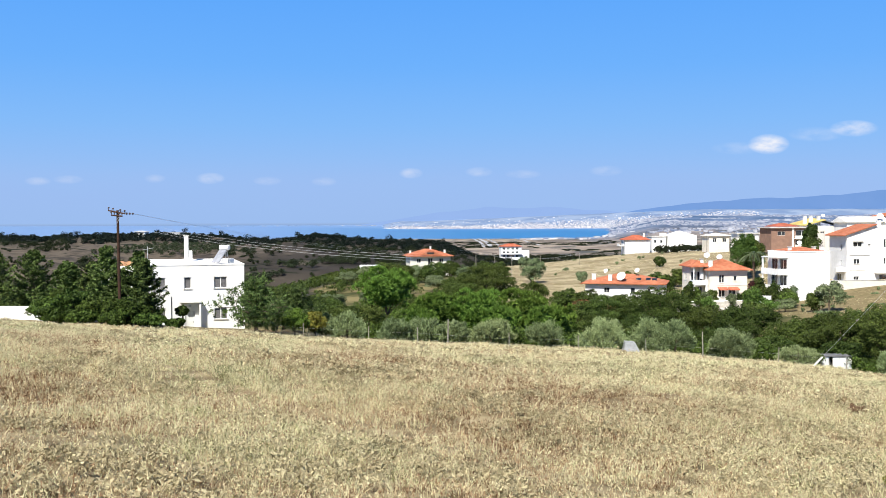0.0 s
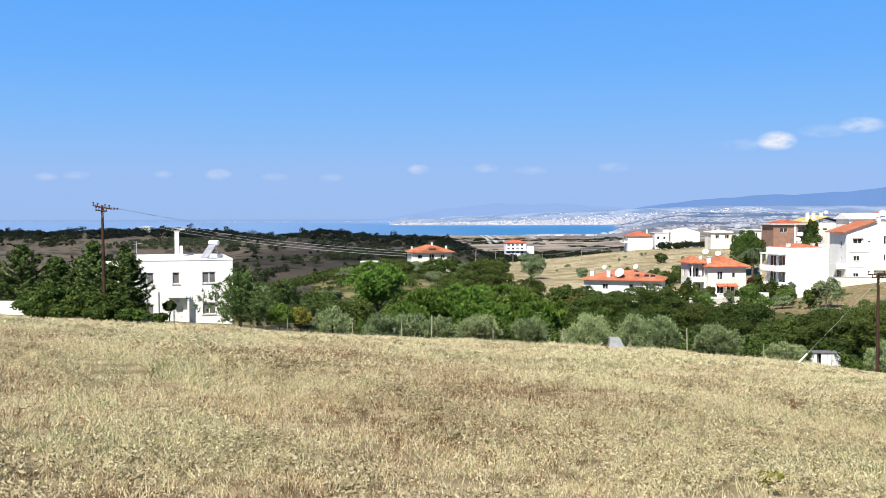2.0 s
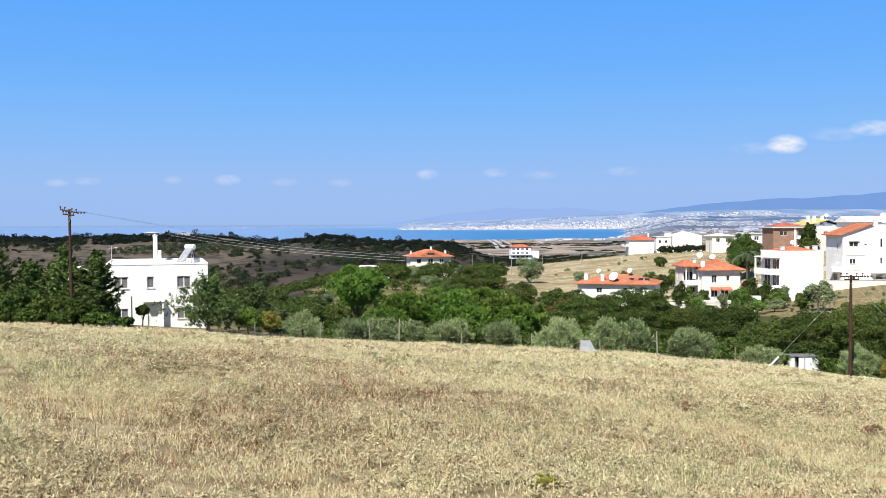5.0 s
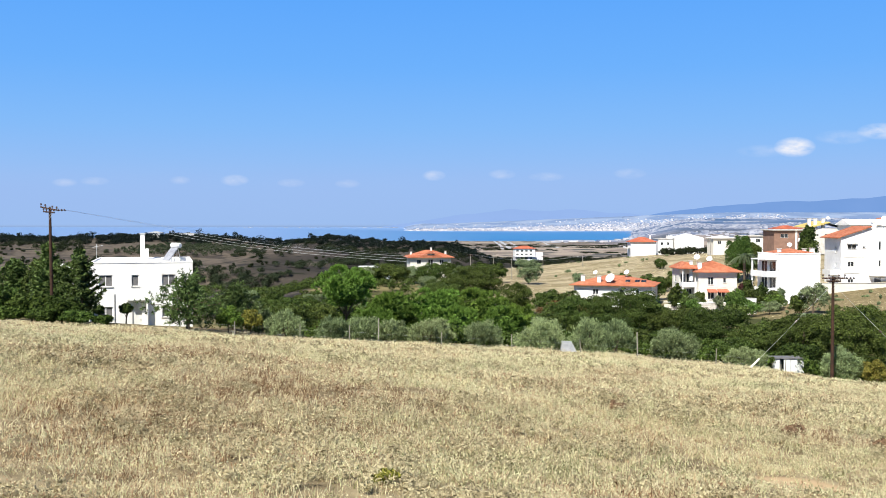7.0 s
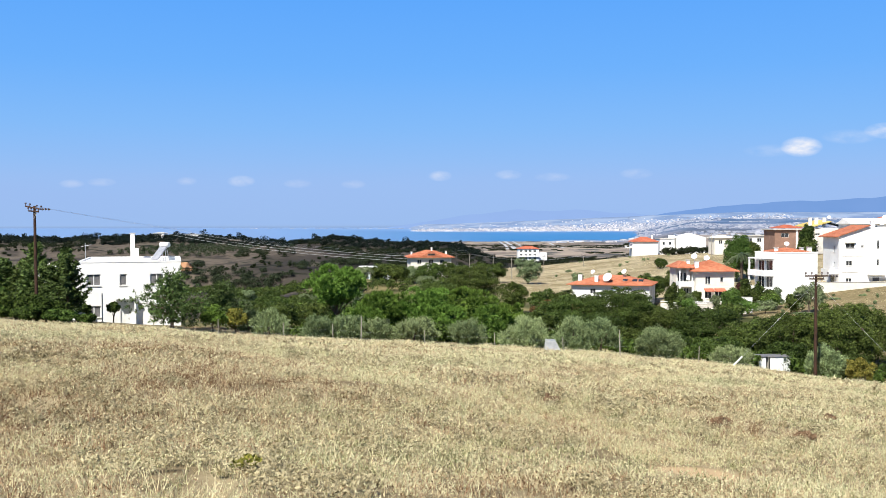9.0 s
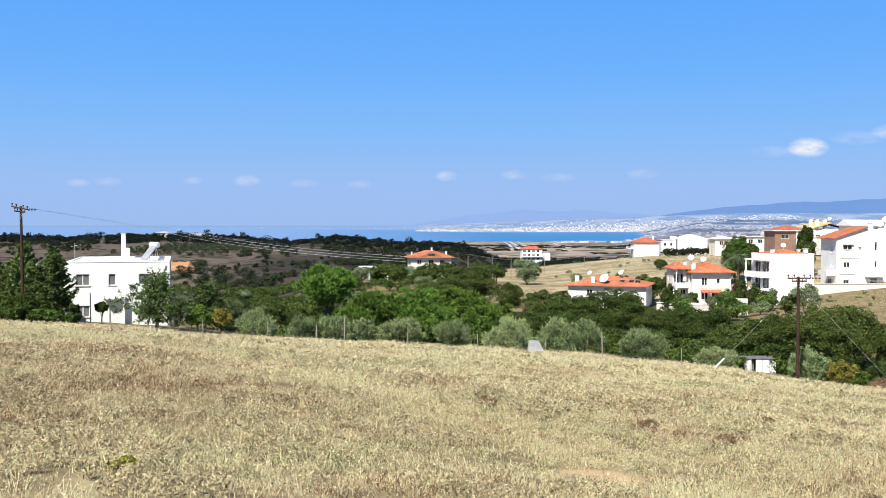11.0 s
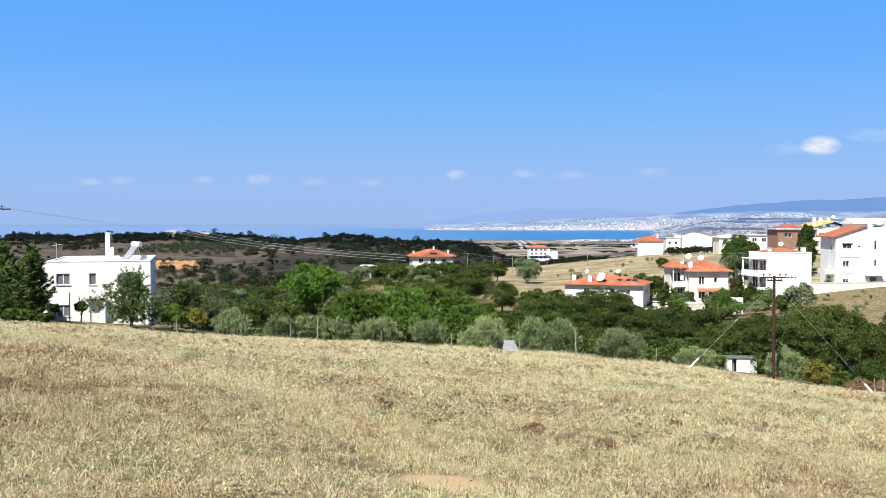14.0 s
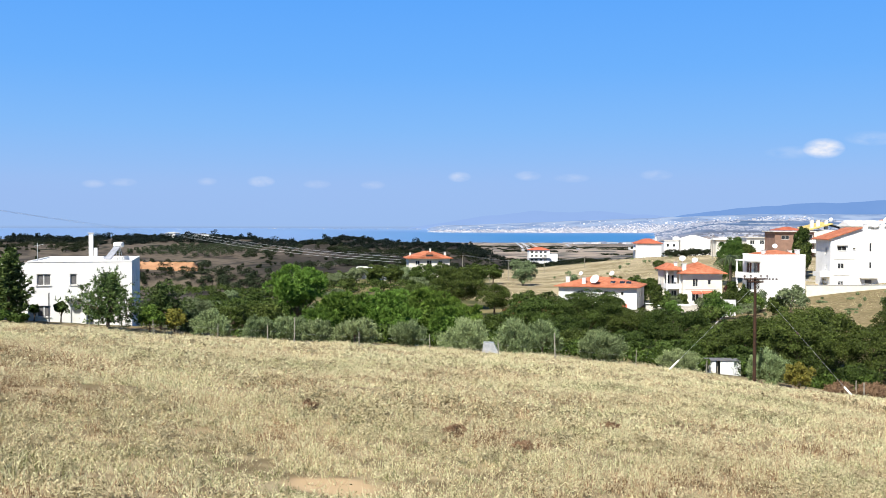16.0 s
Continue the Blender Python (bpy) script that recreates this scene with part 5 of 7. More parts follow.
def build_stubble():
    rng = np.random.default_rng(19)
    for name, x0, x1, y0, y1, n, mat, label in (("stubble_tufts", 12, 96, 216, 392, 9000, "grass", "short dry tufts over the pale stubble field"), ("slope_tufts", 56, 104, 112, 196, 12000, "weed", "dry grass tufts on the slope below the houses")):
        x, y = x0 + (x1 - x0) * rng.random(n), y0 + (y1 - y0) * rng.random(n)
        keep = ripple(x, y, 0.22, 3.0) + 0.8 * ripple(x, y, 0.7, 1.0) > -0.3
        x, y = x[keep], y[keep]
        base = np.stack([x, y, height(x, y) - 0.05], -1)
        a = 2 * math.pi * rng.random(len(x))
        w = np.stack([np.cos(a), np.sin(a) * 0.4, 0 * a], -1) * (0.10 + 0.16 * rng.random((len(x), 1)))
        top = base + np.stack([rng.normal(0, 0.12, len(x)), rng.normal(0, 0.12, len(x)), 0.06 + 0.16 * rng.random(len(x))], -1)
        tagged(new(name, quads_mesh(name, np.stack([base - w, base + w, top], 1), M[mat])), label, "grass", kind="stuff")


build_stubble()

# ---- buildings ----


def side_map(side, w, d):
    """Facade coordinates (along, inward, up) to the house's own axes; the front faces -y."""
    return {"front": lambda a, i, z: (a, i, z), "right": lambda a, i, z: (w - i, a, z), "back": lambda a, i, z: (w - a, d - i, z), "left": lambda a, i, z: (i, d - a, z)}[side]


def sbox(bm, m, a0, a1, i0, i1, z0, z1):
    vs = [bm.verts.new(m(*p)) for p in ((a0, i0, z0), (a1, i0, z0), (a1, i1, z0), (a0, i1, z0), (a0, i0, z1), (a1, i0, z1), (a1, i1, z1), (a0, i1, z1))]
    for f in ((0, 3, 2, 1), (4, 5, 6, 7), (0, 1, 5, 4), (1, 2, 6, 5), (2, 3, 7, 6), (3, 0, 4, 7)):
        bm.faces.new([vs[k] for k in f])
    return bm


def shell(w, d, h, holes, foot=-1.6, reveal=0.2):
    """Walls with real openings, and a flat top."""
    bm = bmesh.new()
    for side, length in (("front", w), ("right", d), ("back", w), ("left", d)):
        m = side_map(side, w, d)
        hs = holes.get(side, [])
        aa = sorted({0, length, *(v for r in hs for v in r[:2])})
        zz = sorted({foot, h, *(v for r in hs for v in r[2:4])})
        for a0, a1 in zip(aa, aa[1:]):
            for z0, z1 in zip(zz, zz[1:]):
                ca, cz = (a0 + a1) / 2, (z0 + z1) / 2
                if any(r[0] < ca < r[1] and r[2] < cz < r[3] for r in hs):
                    continue
                bm.faces.new([bm.verts.new(m(*p)) for p in ((a0, 0, z0), (a1, 0, z0), (a1, 0, z1), (a0, 0, z1))])
        for a0, a1, z0, z1 in (r[:4] for r in hs):
            ring = [(a0, z0), (a1, z0), (a1, z1), (a0, z1)]
            for (p, q), (r, s) in zip(ring, ring[1:] + ring[:1]):
                bm.faces.new([bm.verts.new(m(*v)) for v in ((p, 0, q), (r, 0, s), (r, reveal, s), (p, reveal, q))])
    bm.faces.new([bm.verts.new(p) for p in ((0, 0, h), (w, 0, h), (w, d, h), (0, d, h))])
    bmesh.ops.remove_doubles(bm, verts=bm.verts, dist=0.0005)
    return bm


def window(ob, m, a0, a1, z0, z1, panes=2, sill=True, pane_mat="glass", reveal=0.2, name="window"):
    bm, e = bmesh.new(), 0.07
    for r in ((a0, a1, z0, z0 + e), (a0, a1, z1 - e, z1), (a0, a0 + e, z0 + e, z1 - e), (a1 - e, a1, z0 + e, z1 - e)):
        sbox(bm, m, r[0], r[1], reveal - 0.1, reveal - 0.02, r[2], r[3])
    step = (a1 - a0) / panes
    for k in range(1, panes):
        sbox(bm, m, a0 + k * step - 0.05, a0 + k * step + 0.05, reveal - 0.1, reveal - 0.02, z0 + e, z1 - e)
    w = part(name, bm, M["frame"], ob)
    for k in range(panes):
        part("pane", sbox(bmesh.new(), m, a0 + k * step + 0.01, a0 + (k + 1) * step - 0.01, reveal - 0.055, reveal, z0 + 0.01, z1 - 0.01), M[pane_mat], w)
    if sill:
        part("sill", sbox(bmesh.new(), m, a0 - 0.08, a1 + 0.08, -0.08, reveal - 0.1, z0 - 0.07, z0 + 0.005), M["concrete"], w)
    return w


def door(ob, m, a0, a1, z0, z1, mat="shutter", reveal=0.2):
    d = part("door", sbox(bmesh.new(), m, a0 + 0.05, a1 - 0.05, reveal - 0.07, reveal, z0, z1 - 0.05), M[mat], ob)
    fr = bmesh.new()
    sbox(fr, m, a0, a0 + 0.05, reveal - 0.1, reveal, z0, z1)
    sbox(fr, m, a1 - 0.05, a1, reveal - 0.1, reveal, z0, z1)
    sbox(fr, m, a0 + 0.05, a1 - 0.05, reveal - 0.1, reveal, z1 - 0.05, z1)
    part("door_frame", fr, M["frame"], d)
    part("handle", sbox(bmesh.new(), m, a1 - 0.2, a1 - 0.12, reveal - 0.13, reveal - 0.07, z0 + 0.95, z0 + 1.1), M["metal"], d)
    return d


def hip_roof(x0, x1, y0, y1, z, rise, thick=0.16, gable=False):
    bm = bmesh.new()
    lw, ld = x1 - x0, y1 - y0
    if lw >= ld:
        k = 0 if gable else ld / 2
        ridge = [(x0 + k, (y0 + y1) / 2, z + rise), (x1 - k, (y0 + y1) / 2, z + rise)]
    else:
        k = 0 if gable else lw / 2
        ridge = [((x0 + x1) / 2, y0 + k, z + rise), ((x0 + x1) / 2, y1 - k, z + rise)]
    lo = [bm.verts.new((x, y, z - thick)) for x, y in ((x0, y0), (x1, y0), (x1, y1), (x0, y1))]
    up = [bm.verts.new((x, y, z)) for x, y in ((x0, y0), (x1, y0), (x1, y1), (x0, y1))]
    r = [bm.verts.new(p) for p in ridge]
    bm.faces.new(lo[::-1])
    for i in range(4):
        bm.faces.new((lo[i], lo[(i + 1) % 4], up[(i + 1) % 4], up[i]))
    if lw >= ld:
        fs = ((up[0], up[1], r[1], r[0]), (up[1], up[2], r[1]), (up[2], up[3], r[0], r[1]), (up[3], up[0], r[0]))
    else:
        fs = ((up[0], up[1], r[0]), (up[1], up[2], r[1], r[0]), (up[2], up[3], r[1]), (up[3], up[0], r[0], r[1]))
    for f in fs:
        bm.faces.new(f)
    return bm


def chimney(ob, x, y, z0, z1, s=0.7, mat="plaster"):
    c = part("chimney", boxes((x - s / 2, x + s / 2, y - s / 2, y + s / 2, z0, z1), bevel=0.02), M[mat], ob)
    part("chimney_cap", boxes((x - s / 2 - 0.1, x + s / 2 + 0.1, y - s / 2 - 0.1, y + s / 2 + 0.1, z1, z1 + 0.12), bevel=0.02), M["concrete"], c)
    return c


def satellite_dish(ob, x, y, z, r, mat="whitemetal"):
    bm = bmesh.new()
    n, rings, rows = 14, 4, []
    face = Vector((-0.35, -0.75, 0.55)).normalized()
    s = face.orthogonal().normalized()
    t = face.cross(s)
    for off in (0.0, -0.03):
        for k in range(1, rings + 1):
            q = r * k / rings
            rows.append([bm.verts.new(Vector((x, y, z)) + face * (0.22 * q * q / r + off) + (s * math.cos(a) + t * math.sin(a)) * q) for a in (2 * math.pi * j / n for j in range(n))])
    bm.faces.new(rows[0])
    bm.faces.new(rows[rings][::-1])
    for k in range(rings - 1):
        for j in range(n):
            bm.faces.new((rows[k][j], rows[k][(j + 1) % n], rows[k + 1][(j + 1) % n], rows[k + 1][j]))
            bm.faces.new((rows[rings + k][j], rows[rings + k + 1][j], rows[rings + k + 1][(j + 1) % n], rows[rings + k][(j + 1) % n]))
    for j in range(n):
        bm.faces.new((rows[rings - 1][j], rows[rings - 1][(j + 1) % n], rows[-1][(j + 1) % n], rows[-1][j]))
    d = part("satellite_dish", bm, M[mat], ob)
    part("mast", tube([(x, y, z - r - 0.9), (x, y, z)], 0.05, 6), M["metal"], d)
    part("arm", tube([Vector((x, y, z - r * 0.5)), Vector((x, y, z)) + face * r], 0.03, 5), M["metal"], d)


def white_house():
    h = 6.66
    ob = thing("white_house", "white flat-roofed two-storey house at the field edge", "house", -29.87, 91.67, -10.6, 19.0)
    w, d = 9.85, 14.5
    up, lo = (4.35, 5.5), (1.2, 2.35)
    front = [(0.85, 2.15, *up), (3.95, 4.62, *up), (6.85, 8.15, *up), (0.85, 2.15, *lo), (6.85, 8.15, *lo), (4.0, 4.95, 0.0, 2.1)]
    right = [(3.0, 4.2, *up), (8.0, 9.2, *up), (4.0, 5.2, *lo)]
    part("wall", shell(w, d, h, {"front": front, "right": right}), M["plaster"], ob)
    m, mr = side_map("front", w, d), side_map("right", w, d)
    for r in front[:5]:
        window(ob, m, *r, panes=1 if r[1] - r[0] < 1 else 2, pane_mat="shutter")
    for r in right:
        window(ob, mr, *r, pane_mat="shutter")
    door(ob, m, *front[5], mat="frame")
    p = part("porch", sbox(sbox(bmesh.new(), m, 5.35, 5.52, -0.7, -0.002, -1.2, 3.0), m, 3.5, 5.6, -0.8, -0.002, 3.0, 3.16), M["plaster"], ob)
    part("lamp", sbox(bmesh.new(), m, 4.35, 4.6, -0.12, -0.002, 2.55, 2.72), M["metal"], p, "small wall lamp above the door")
    bm = bmesh.new()
    for r in ((-0.04, w + 0.04, -0.04, 0.16), (-0.04, w + 0.04, d - 0.16, d + 0.04), (-0.04, 0.16, 0.16, d - 0.16), (w - 0.16, w + 0.04, 0.16, d - 0.16)):
        box(bm, *r, h + 0.002, h + 0.14, bevel=0.015)
    part("parapet", bm, M["plaster"], ob)
    part("wing", boxes((-4.6, -0.003, 1.6, 9.5, -1.6, h - 0.35), bevel=0.03), M["plaster"], ob)
    chimney(ob, 4.72, 12.6, h, h + 2.75, 0.46)
    part("flue_block", boxes((5.02, 5.37, 12.3, 12.9, h, h + 1.15), bevel=0.02), M["plaster"], ob)
    # collector and tank face half left of the front
    e, g = Vector((0.71, -0.71, 0)), Vector((0.50, 0.50, 0.70))
    o = Vector((6.85, 3.6, h + 0.18))
    tc = o + g * 1.95 + e * 0.5 + Vector((0.1, 0.1, 0.12))
    part("water_tank", tube([tc - e * 0.60, tc - e * 0.54, tc + e * 0.54, tc + e * 0.60], [0.20, 0.28, 0.28, 0.20], 16), M["whitemetal"], ob, "white solar water tank")
    bm = bmesh.new()
    dn = e.cross(g).normalized() * 0.09
    v = [bm.verts.new(p) for p in (o, o + e, o + e + g * 1.8, o + g * 1.8, o - dn, o + e - dn, o + e + g * 1.8 - dn, o + g * 1.8 - dn)]
    for f in ((0, 1, 2, 3), (7, 6, 5, 4), (0, 4, 5, 1), (1, 5, 6, 2), (2, 6, 7, 3), (3, 7, 4, 0)):
        bm.faces.new([v[k] for k in f])
    part("collector", bm, M["solar"], ob, "tilted solar collector panel")
    for s in (0.1, 0.9):
        q = o + e * s + g * 1.75
        part("stand_leg", tube([(q.x + 0.35, q.y + 0.35, h), q + Vector((0.1, 0.1, -0.05))], 0.035, 5), M["metal"], ob)
        part("stand_leg", tube([(q.x, q.y, h), q - Vector((0, 0, 0.1))], 0.035, 5), M["metal"], ob)
    a = part("antenna", tube([(0.5, 3.0, h), (0.5, 3.0, h + 1.9)], 0.03, 6), M["metal"], ob)
    bm = tube([(0.1, 3.0, h + 1.55), (1.1, 3.0, h + 1.75)], 0.015, 5)
    for k in range(6):
        tube([(0.15 + 0.17 * k, 2.75, h + 1.56 + 0.034 * k), (0.15 + 0.17 * k, 3.25, h + 1.56 + 0.034 * k)], 0.01, 4, bm)
    part("aerial", bm, M["metal"], a)
    part("vent_box", boxes((8.7, 9.3, 5.0, 5.6, h, h + 0.45), bevel=0.02), M["plaster"], ob)
    part("lamp_mast", tube([(2.6, -4.5, -1.0), (2.6, -4.5, 3.9)], 0.06, 6), M["metal"], ob)


def villa():
    ob = thing("villa", "cream villa with terracotta hip roof among trees", "house", -16.6, 313.2, -16.6, 11.0)
    w, d, h = 13.6, 11.0, 5.5
    front = [(2.2, 3.6, 3.4, 4.8), (6.0, 7.6, 2.8, 4.9), (9.8, 11.2, 3.4, 4.8), (2.2, 3.6, 0.4, 2.2), (6.0, 7.4, 0, 2.2), (9.8, 11.2, 0.4, 2.2)]
    part("wall", shell(w, d, h, {"front": front}), M["cream"], ob)
    m = side_map("front", w, d)
    for r in front:
        window(ob, m, *r)
    roof = part("roof", hip_roof(-1.1, w + 1.1, -1.1, d + 1.1, h + 0.16, 2.25), M["roof"], ob)
    bm = bmesh.new()
    v = [bm.verts.new(p) for p in ((3.0, -0.9, h + 0.35), (10.6, -0.9, h + 0.35), (6.8, -0.9, h + 2.25), (6.8, 5.2, h + 2.5))]
    for f in ((0, 1, 2), (1, 3, 2), (0, 2, 3), (0, 3, 1)):
        bm.faces.new([v[k] for k in f])
    part("dormer", bm, M["roof"], roof)
    part("dormer_window", boxes((5.6, 8.0, -0.96, -0.91, h + 0.75, h + 1.35)), M["glass"], roof)
    chimney(ob, 7.6, 5.0, h + 1.9, h + 3.2, 0.5)
    chimney(ob, 12.8, 7.0, h + 0.4, h + 1.9, 0.6)
    chimney(ob, 1.0, 7.0, h + 0.4, h + 1.7, 0.5)
    pg = thing("garden_pavilion", "white flat-roofed open pavilion on the slope", "pavilion", -31.8, 298.1, -16.2, 2.0)
    part("roof_slab", boxes((0, 9.6, 0, 5, 2.45, 2.85), bevel=0.03), M["plaster"], pg)
    for x in (0.2, 3.2, 6.3, 9.1):
        part("pillar", boxes((x, x + 0.35, 0.1, 0.45, -1.5, 2.45)), M["plaster"], pg)
    part("back_wall", boxes((0.0, 9.6, 4.6, 4.95, -1.5, 2.45)), M["cream"], pg)


def low_house():
    ob = thing("tiled_house", "white house with broad terracotta roof and dishes", "house", 27.6, 203.2, -18.75, -15.0)
    w, d, h = 16.4, 11.5, 5.75
    front = [(9.6, 10.5, 3.9, 5.0), (13.1, 13.7, 4.1, 4.9), (12.0, 14.3, 0.2, 1.7), (4.0, 5.2, 3.9, 5.0)]
    right = [(3, 4, 3.8, 5.0), (7, 8, 3.8, 5.0)]
    part("wall", shell(w, d, h, {"front": front, "right": right}), M["plaster"], ob)
    m, mr = side_map("front", w, d), side_map("right", w, d)
    for r in front:
        window(ob, m, *r, panes=1 if r[1] - r[0] < 1 else 2)
    for r in right:
        window(ob, mr, *r)
    roof = part("roof", hip_roof(-0.9, w + 0.6, -0.9, d + 0.9, h + 0.16, 1.75), M["roof"], ob)
    for x in (10.6, 12.6, 13.9):
        y0 = 1.5
        z0 = h + 0.16 + 1.75 * (y0 + 0.9) / 6.65 + 0.06
        bm = bmesh.new()
        dz = 1.75 / 6.65 * 1.3
        v = [bm.verts.new(p) for p in ((x, y0, z0), (x + 1.0, y0, z0), (x + 1.0, y0 + 1.3, z0 + dz), (x, y0 + 1.3, z0 + dz), (x, y0, z0 - 0.1), (x + 1.0, y0, z0 - 0.1), (x + 1.0, y0 + 1.3, z0 + dz - 0.1), (x, y0 + 1.3, z0 + dz - 0.1))]
        for f in ((0, 1, 2, 3), (7, 6, 5, 4), (0, 4, 5, 1), (1, 5, 6, 2), (2, 6, 7, 3), (3, 7, 4, 0)):
            bm.faces.new([v[k] for k in f])
        part("skylight", bm, M["glass"], roof)
    bm = bmesh.new()
    v = [bm.verts.new(p) for p in ((11.8, -0.003, 2.35), (14.5, -0.003, 2.35), (14.5, -1.2, 1.75), (11.8, -1.2, 1.75), (11.8, -0.003, 2.27), (14.5, -0.003, 2.27), (14.5, -1.2, 1.6), (11.8, -1.2, 1.6))]
    for f in ((0, 1, 2, 3), (7, 6, 5, 4), (0, 4, 5, 1), (1, 5, 6, 2), (2, 6, 7, 3), (3, 7, 4, 0)):
        bm.faces.new([v[k] for k in f])
    part("awning", bm, M["awning"], ob, "faded red sun awning")
    chimney(ob, 1.6, 2.0, h + 0.7, h + 2.0, 0.8)
    chimney(ob, 5.2, 1.2, h + 0.5, h + 1.9, 0.75)
    satellite_dish(ob, 7.6, 0.9, h + 1.55, 1.05)
    satellite_dish(ob, 3.9, 4.4, h + 2.55, 0.5)
    satellite_dish(ob, 10.6, 4.4, h + 2.7, 0.58)


def slanted_awning(ob, x0, x1, z1, z0, reach):
    bm = bmesh.new()
    v = [bm.verts.new(p) for p in ((x0, -0.003, z1), (x1, -0.003, z1), (x1, -reach, z0), (x0, -reach, z0), (x0, -0.003, z1 - 0.1), (x1, -0.003, z1 - 0.1), (x1, -reach, z0 - 0.18), (x0, -reach, z0 - 0.18))]
    for f in ((0, 1, 2, 3), (7, 6, 5, 4), (0, 4, 5, 1), (1, 5, 6, 2), (2, 6, 7, 3), (3, 7, 4, 0)):
        bm.faces.new([v[k] for k in f])
    part("awning", bm, M["awning"], ob, "faded red sun awning")


def red_house():
    ob = thing("tiled_house", "cream two-storey house with terracotta roof and balconies", "house", 52.14, 195.4, -15.7, 6.0)
    w, d, h = 8.0, 8.2, 5.85
    front = [(2.0, 3.1, 3.3, 4.9), (5.1, 5.75, 3.7, 4.7), (1.9, 3.3, 0.2, 2.0), (4.0, 5.6, 0.3, 1.9)]
    left = [(5.6, 6.8, 2.9, 5.0), (5.6, 6.8, 0.2, 2.2)]
    part("wall", shell(w, d, h, {"front": front, "left": left}), M["cream"], ob)
    m, ml = side_map("front", w, d), side_map("left", w, d)
    for r in front:
        window(ob, m, *r, panes=1 if r[1] - r[0] < 1 else 2)
    for r in left:
        window(ob, ml, *r)
    part("roof", hip_roof(-0.8, w + 0.9, -0.9, d + 0.9, h + 0.16, 2.15), M["roof"], ob)
    part("cornice", sbox(bmesh.new(), m, -0.05, w + 0.05, -0.12, -0.003, h - 0.35, h - 0.02), M["frame"], ob)
    part("string_course", sbox(bmesh.new(), m, -0.02, w + 0.02, -0.06, -0.003, 2.75, 2.9), M["frame"], ob)
    slanted_awning(ob, 1.7, 3.6, 2.45, 2.0, 1.3)
    slanted_awning(ob, 3.8, 6.0, 2.45, 2.0, 1.3)
    # set-back wing with deep balconies
    ww, wd, wh = 3.0, 4.6, 6.5
    holes = [(0.3, 1.3, 3.1, 5.5), (1.6, 2.7, 3.1, 5.5), (0.3, 1.3, 0.0, 2.3), (1.6, 2.7, 0.0, 2.3)]
    wing = part("wing", shell(ww, wd, wh, {"front": holes, "left": [(1.5, 2.7, 3.6, 5.0)]}), M["cream"], ob)
    wing.location = (-ww - 0.003, 3.4, 0)
    mw = side_map("front", ww, wd)
    for r in holes:
        window(wing, mw, *r, sill=False)
    window(wing, side_map("left", ww, wd), 1.5, 2.7, 3.6, 5.0)
    part("wing_roof", hip_roof(-0.6, ww + 0.4, -2.6, wd + 0.7, wh + 0.16, 1.25), M["roof"], wing)
    z = 2.75
    part("balcony", boxes((0.0, ww, -2.3, -0.003, z, z + 0.2), (0.0, ww, -2.3, -2.15, z + 0.2, z + 1.05), (0.0, 0.15, -2.15, -0.003, z + 0.2, z + 1.05)), M["plaster"], wing)
    for x in (0.0, ww - 0.35):
        part("pillar", boxes((x, x + 0.3, -2.25, -1.95, -1.5, 2.75)), M["plaster"], wing)
        part("pillar", boxes((x, x + 0.22, -2.25, -2.03, 3.8, wh)), M["plaster"], wing)
    chimney(ob, -0.9, 2.2, 4.0, 8.1, 0.6)
    chimney(ob, 0.5, 1.0, h + 0.3, h + 2.0, 0.75)
    satellite_dish(ob, 1.6, 6.0, h + 2.9, 0.65)
    satellite_dish(ob, 3.6, 4.0, h + 2.6, 0.6)
    part("terrace", boxes((-4.5, 7.5, -3.2, -0.01, -1.8, -0.15), bevel=0.03), M["concrete"], ob)
    for k in range(14):
        part("baluster", boxes((-4.4 + 0.9 * k, -4.25 + 0.9 * k, -3.15, -3.0, -0.15, 0.55)), M["plaster"], ob)
    part("terrace_rail", boxes((-4.5, 7.5, -3.2, -2.98, 0.55, 0.68)), M["plaster"], ob)


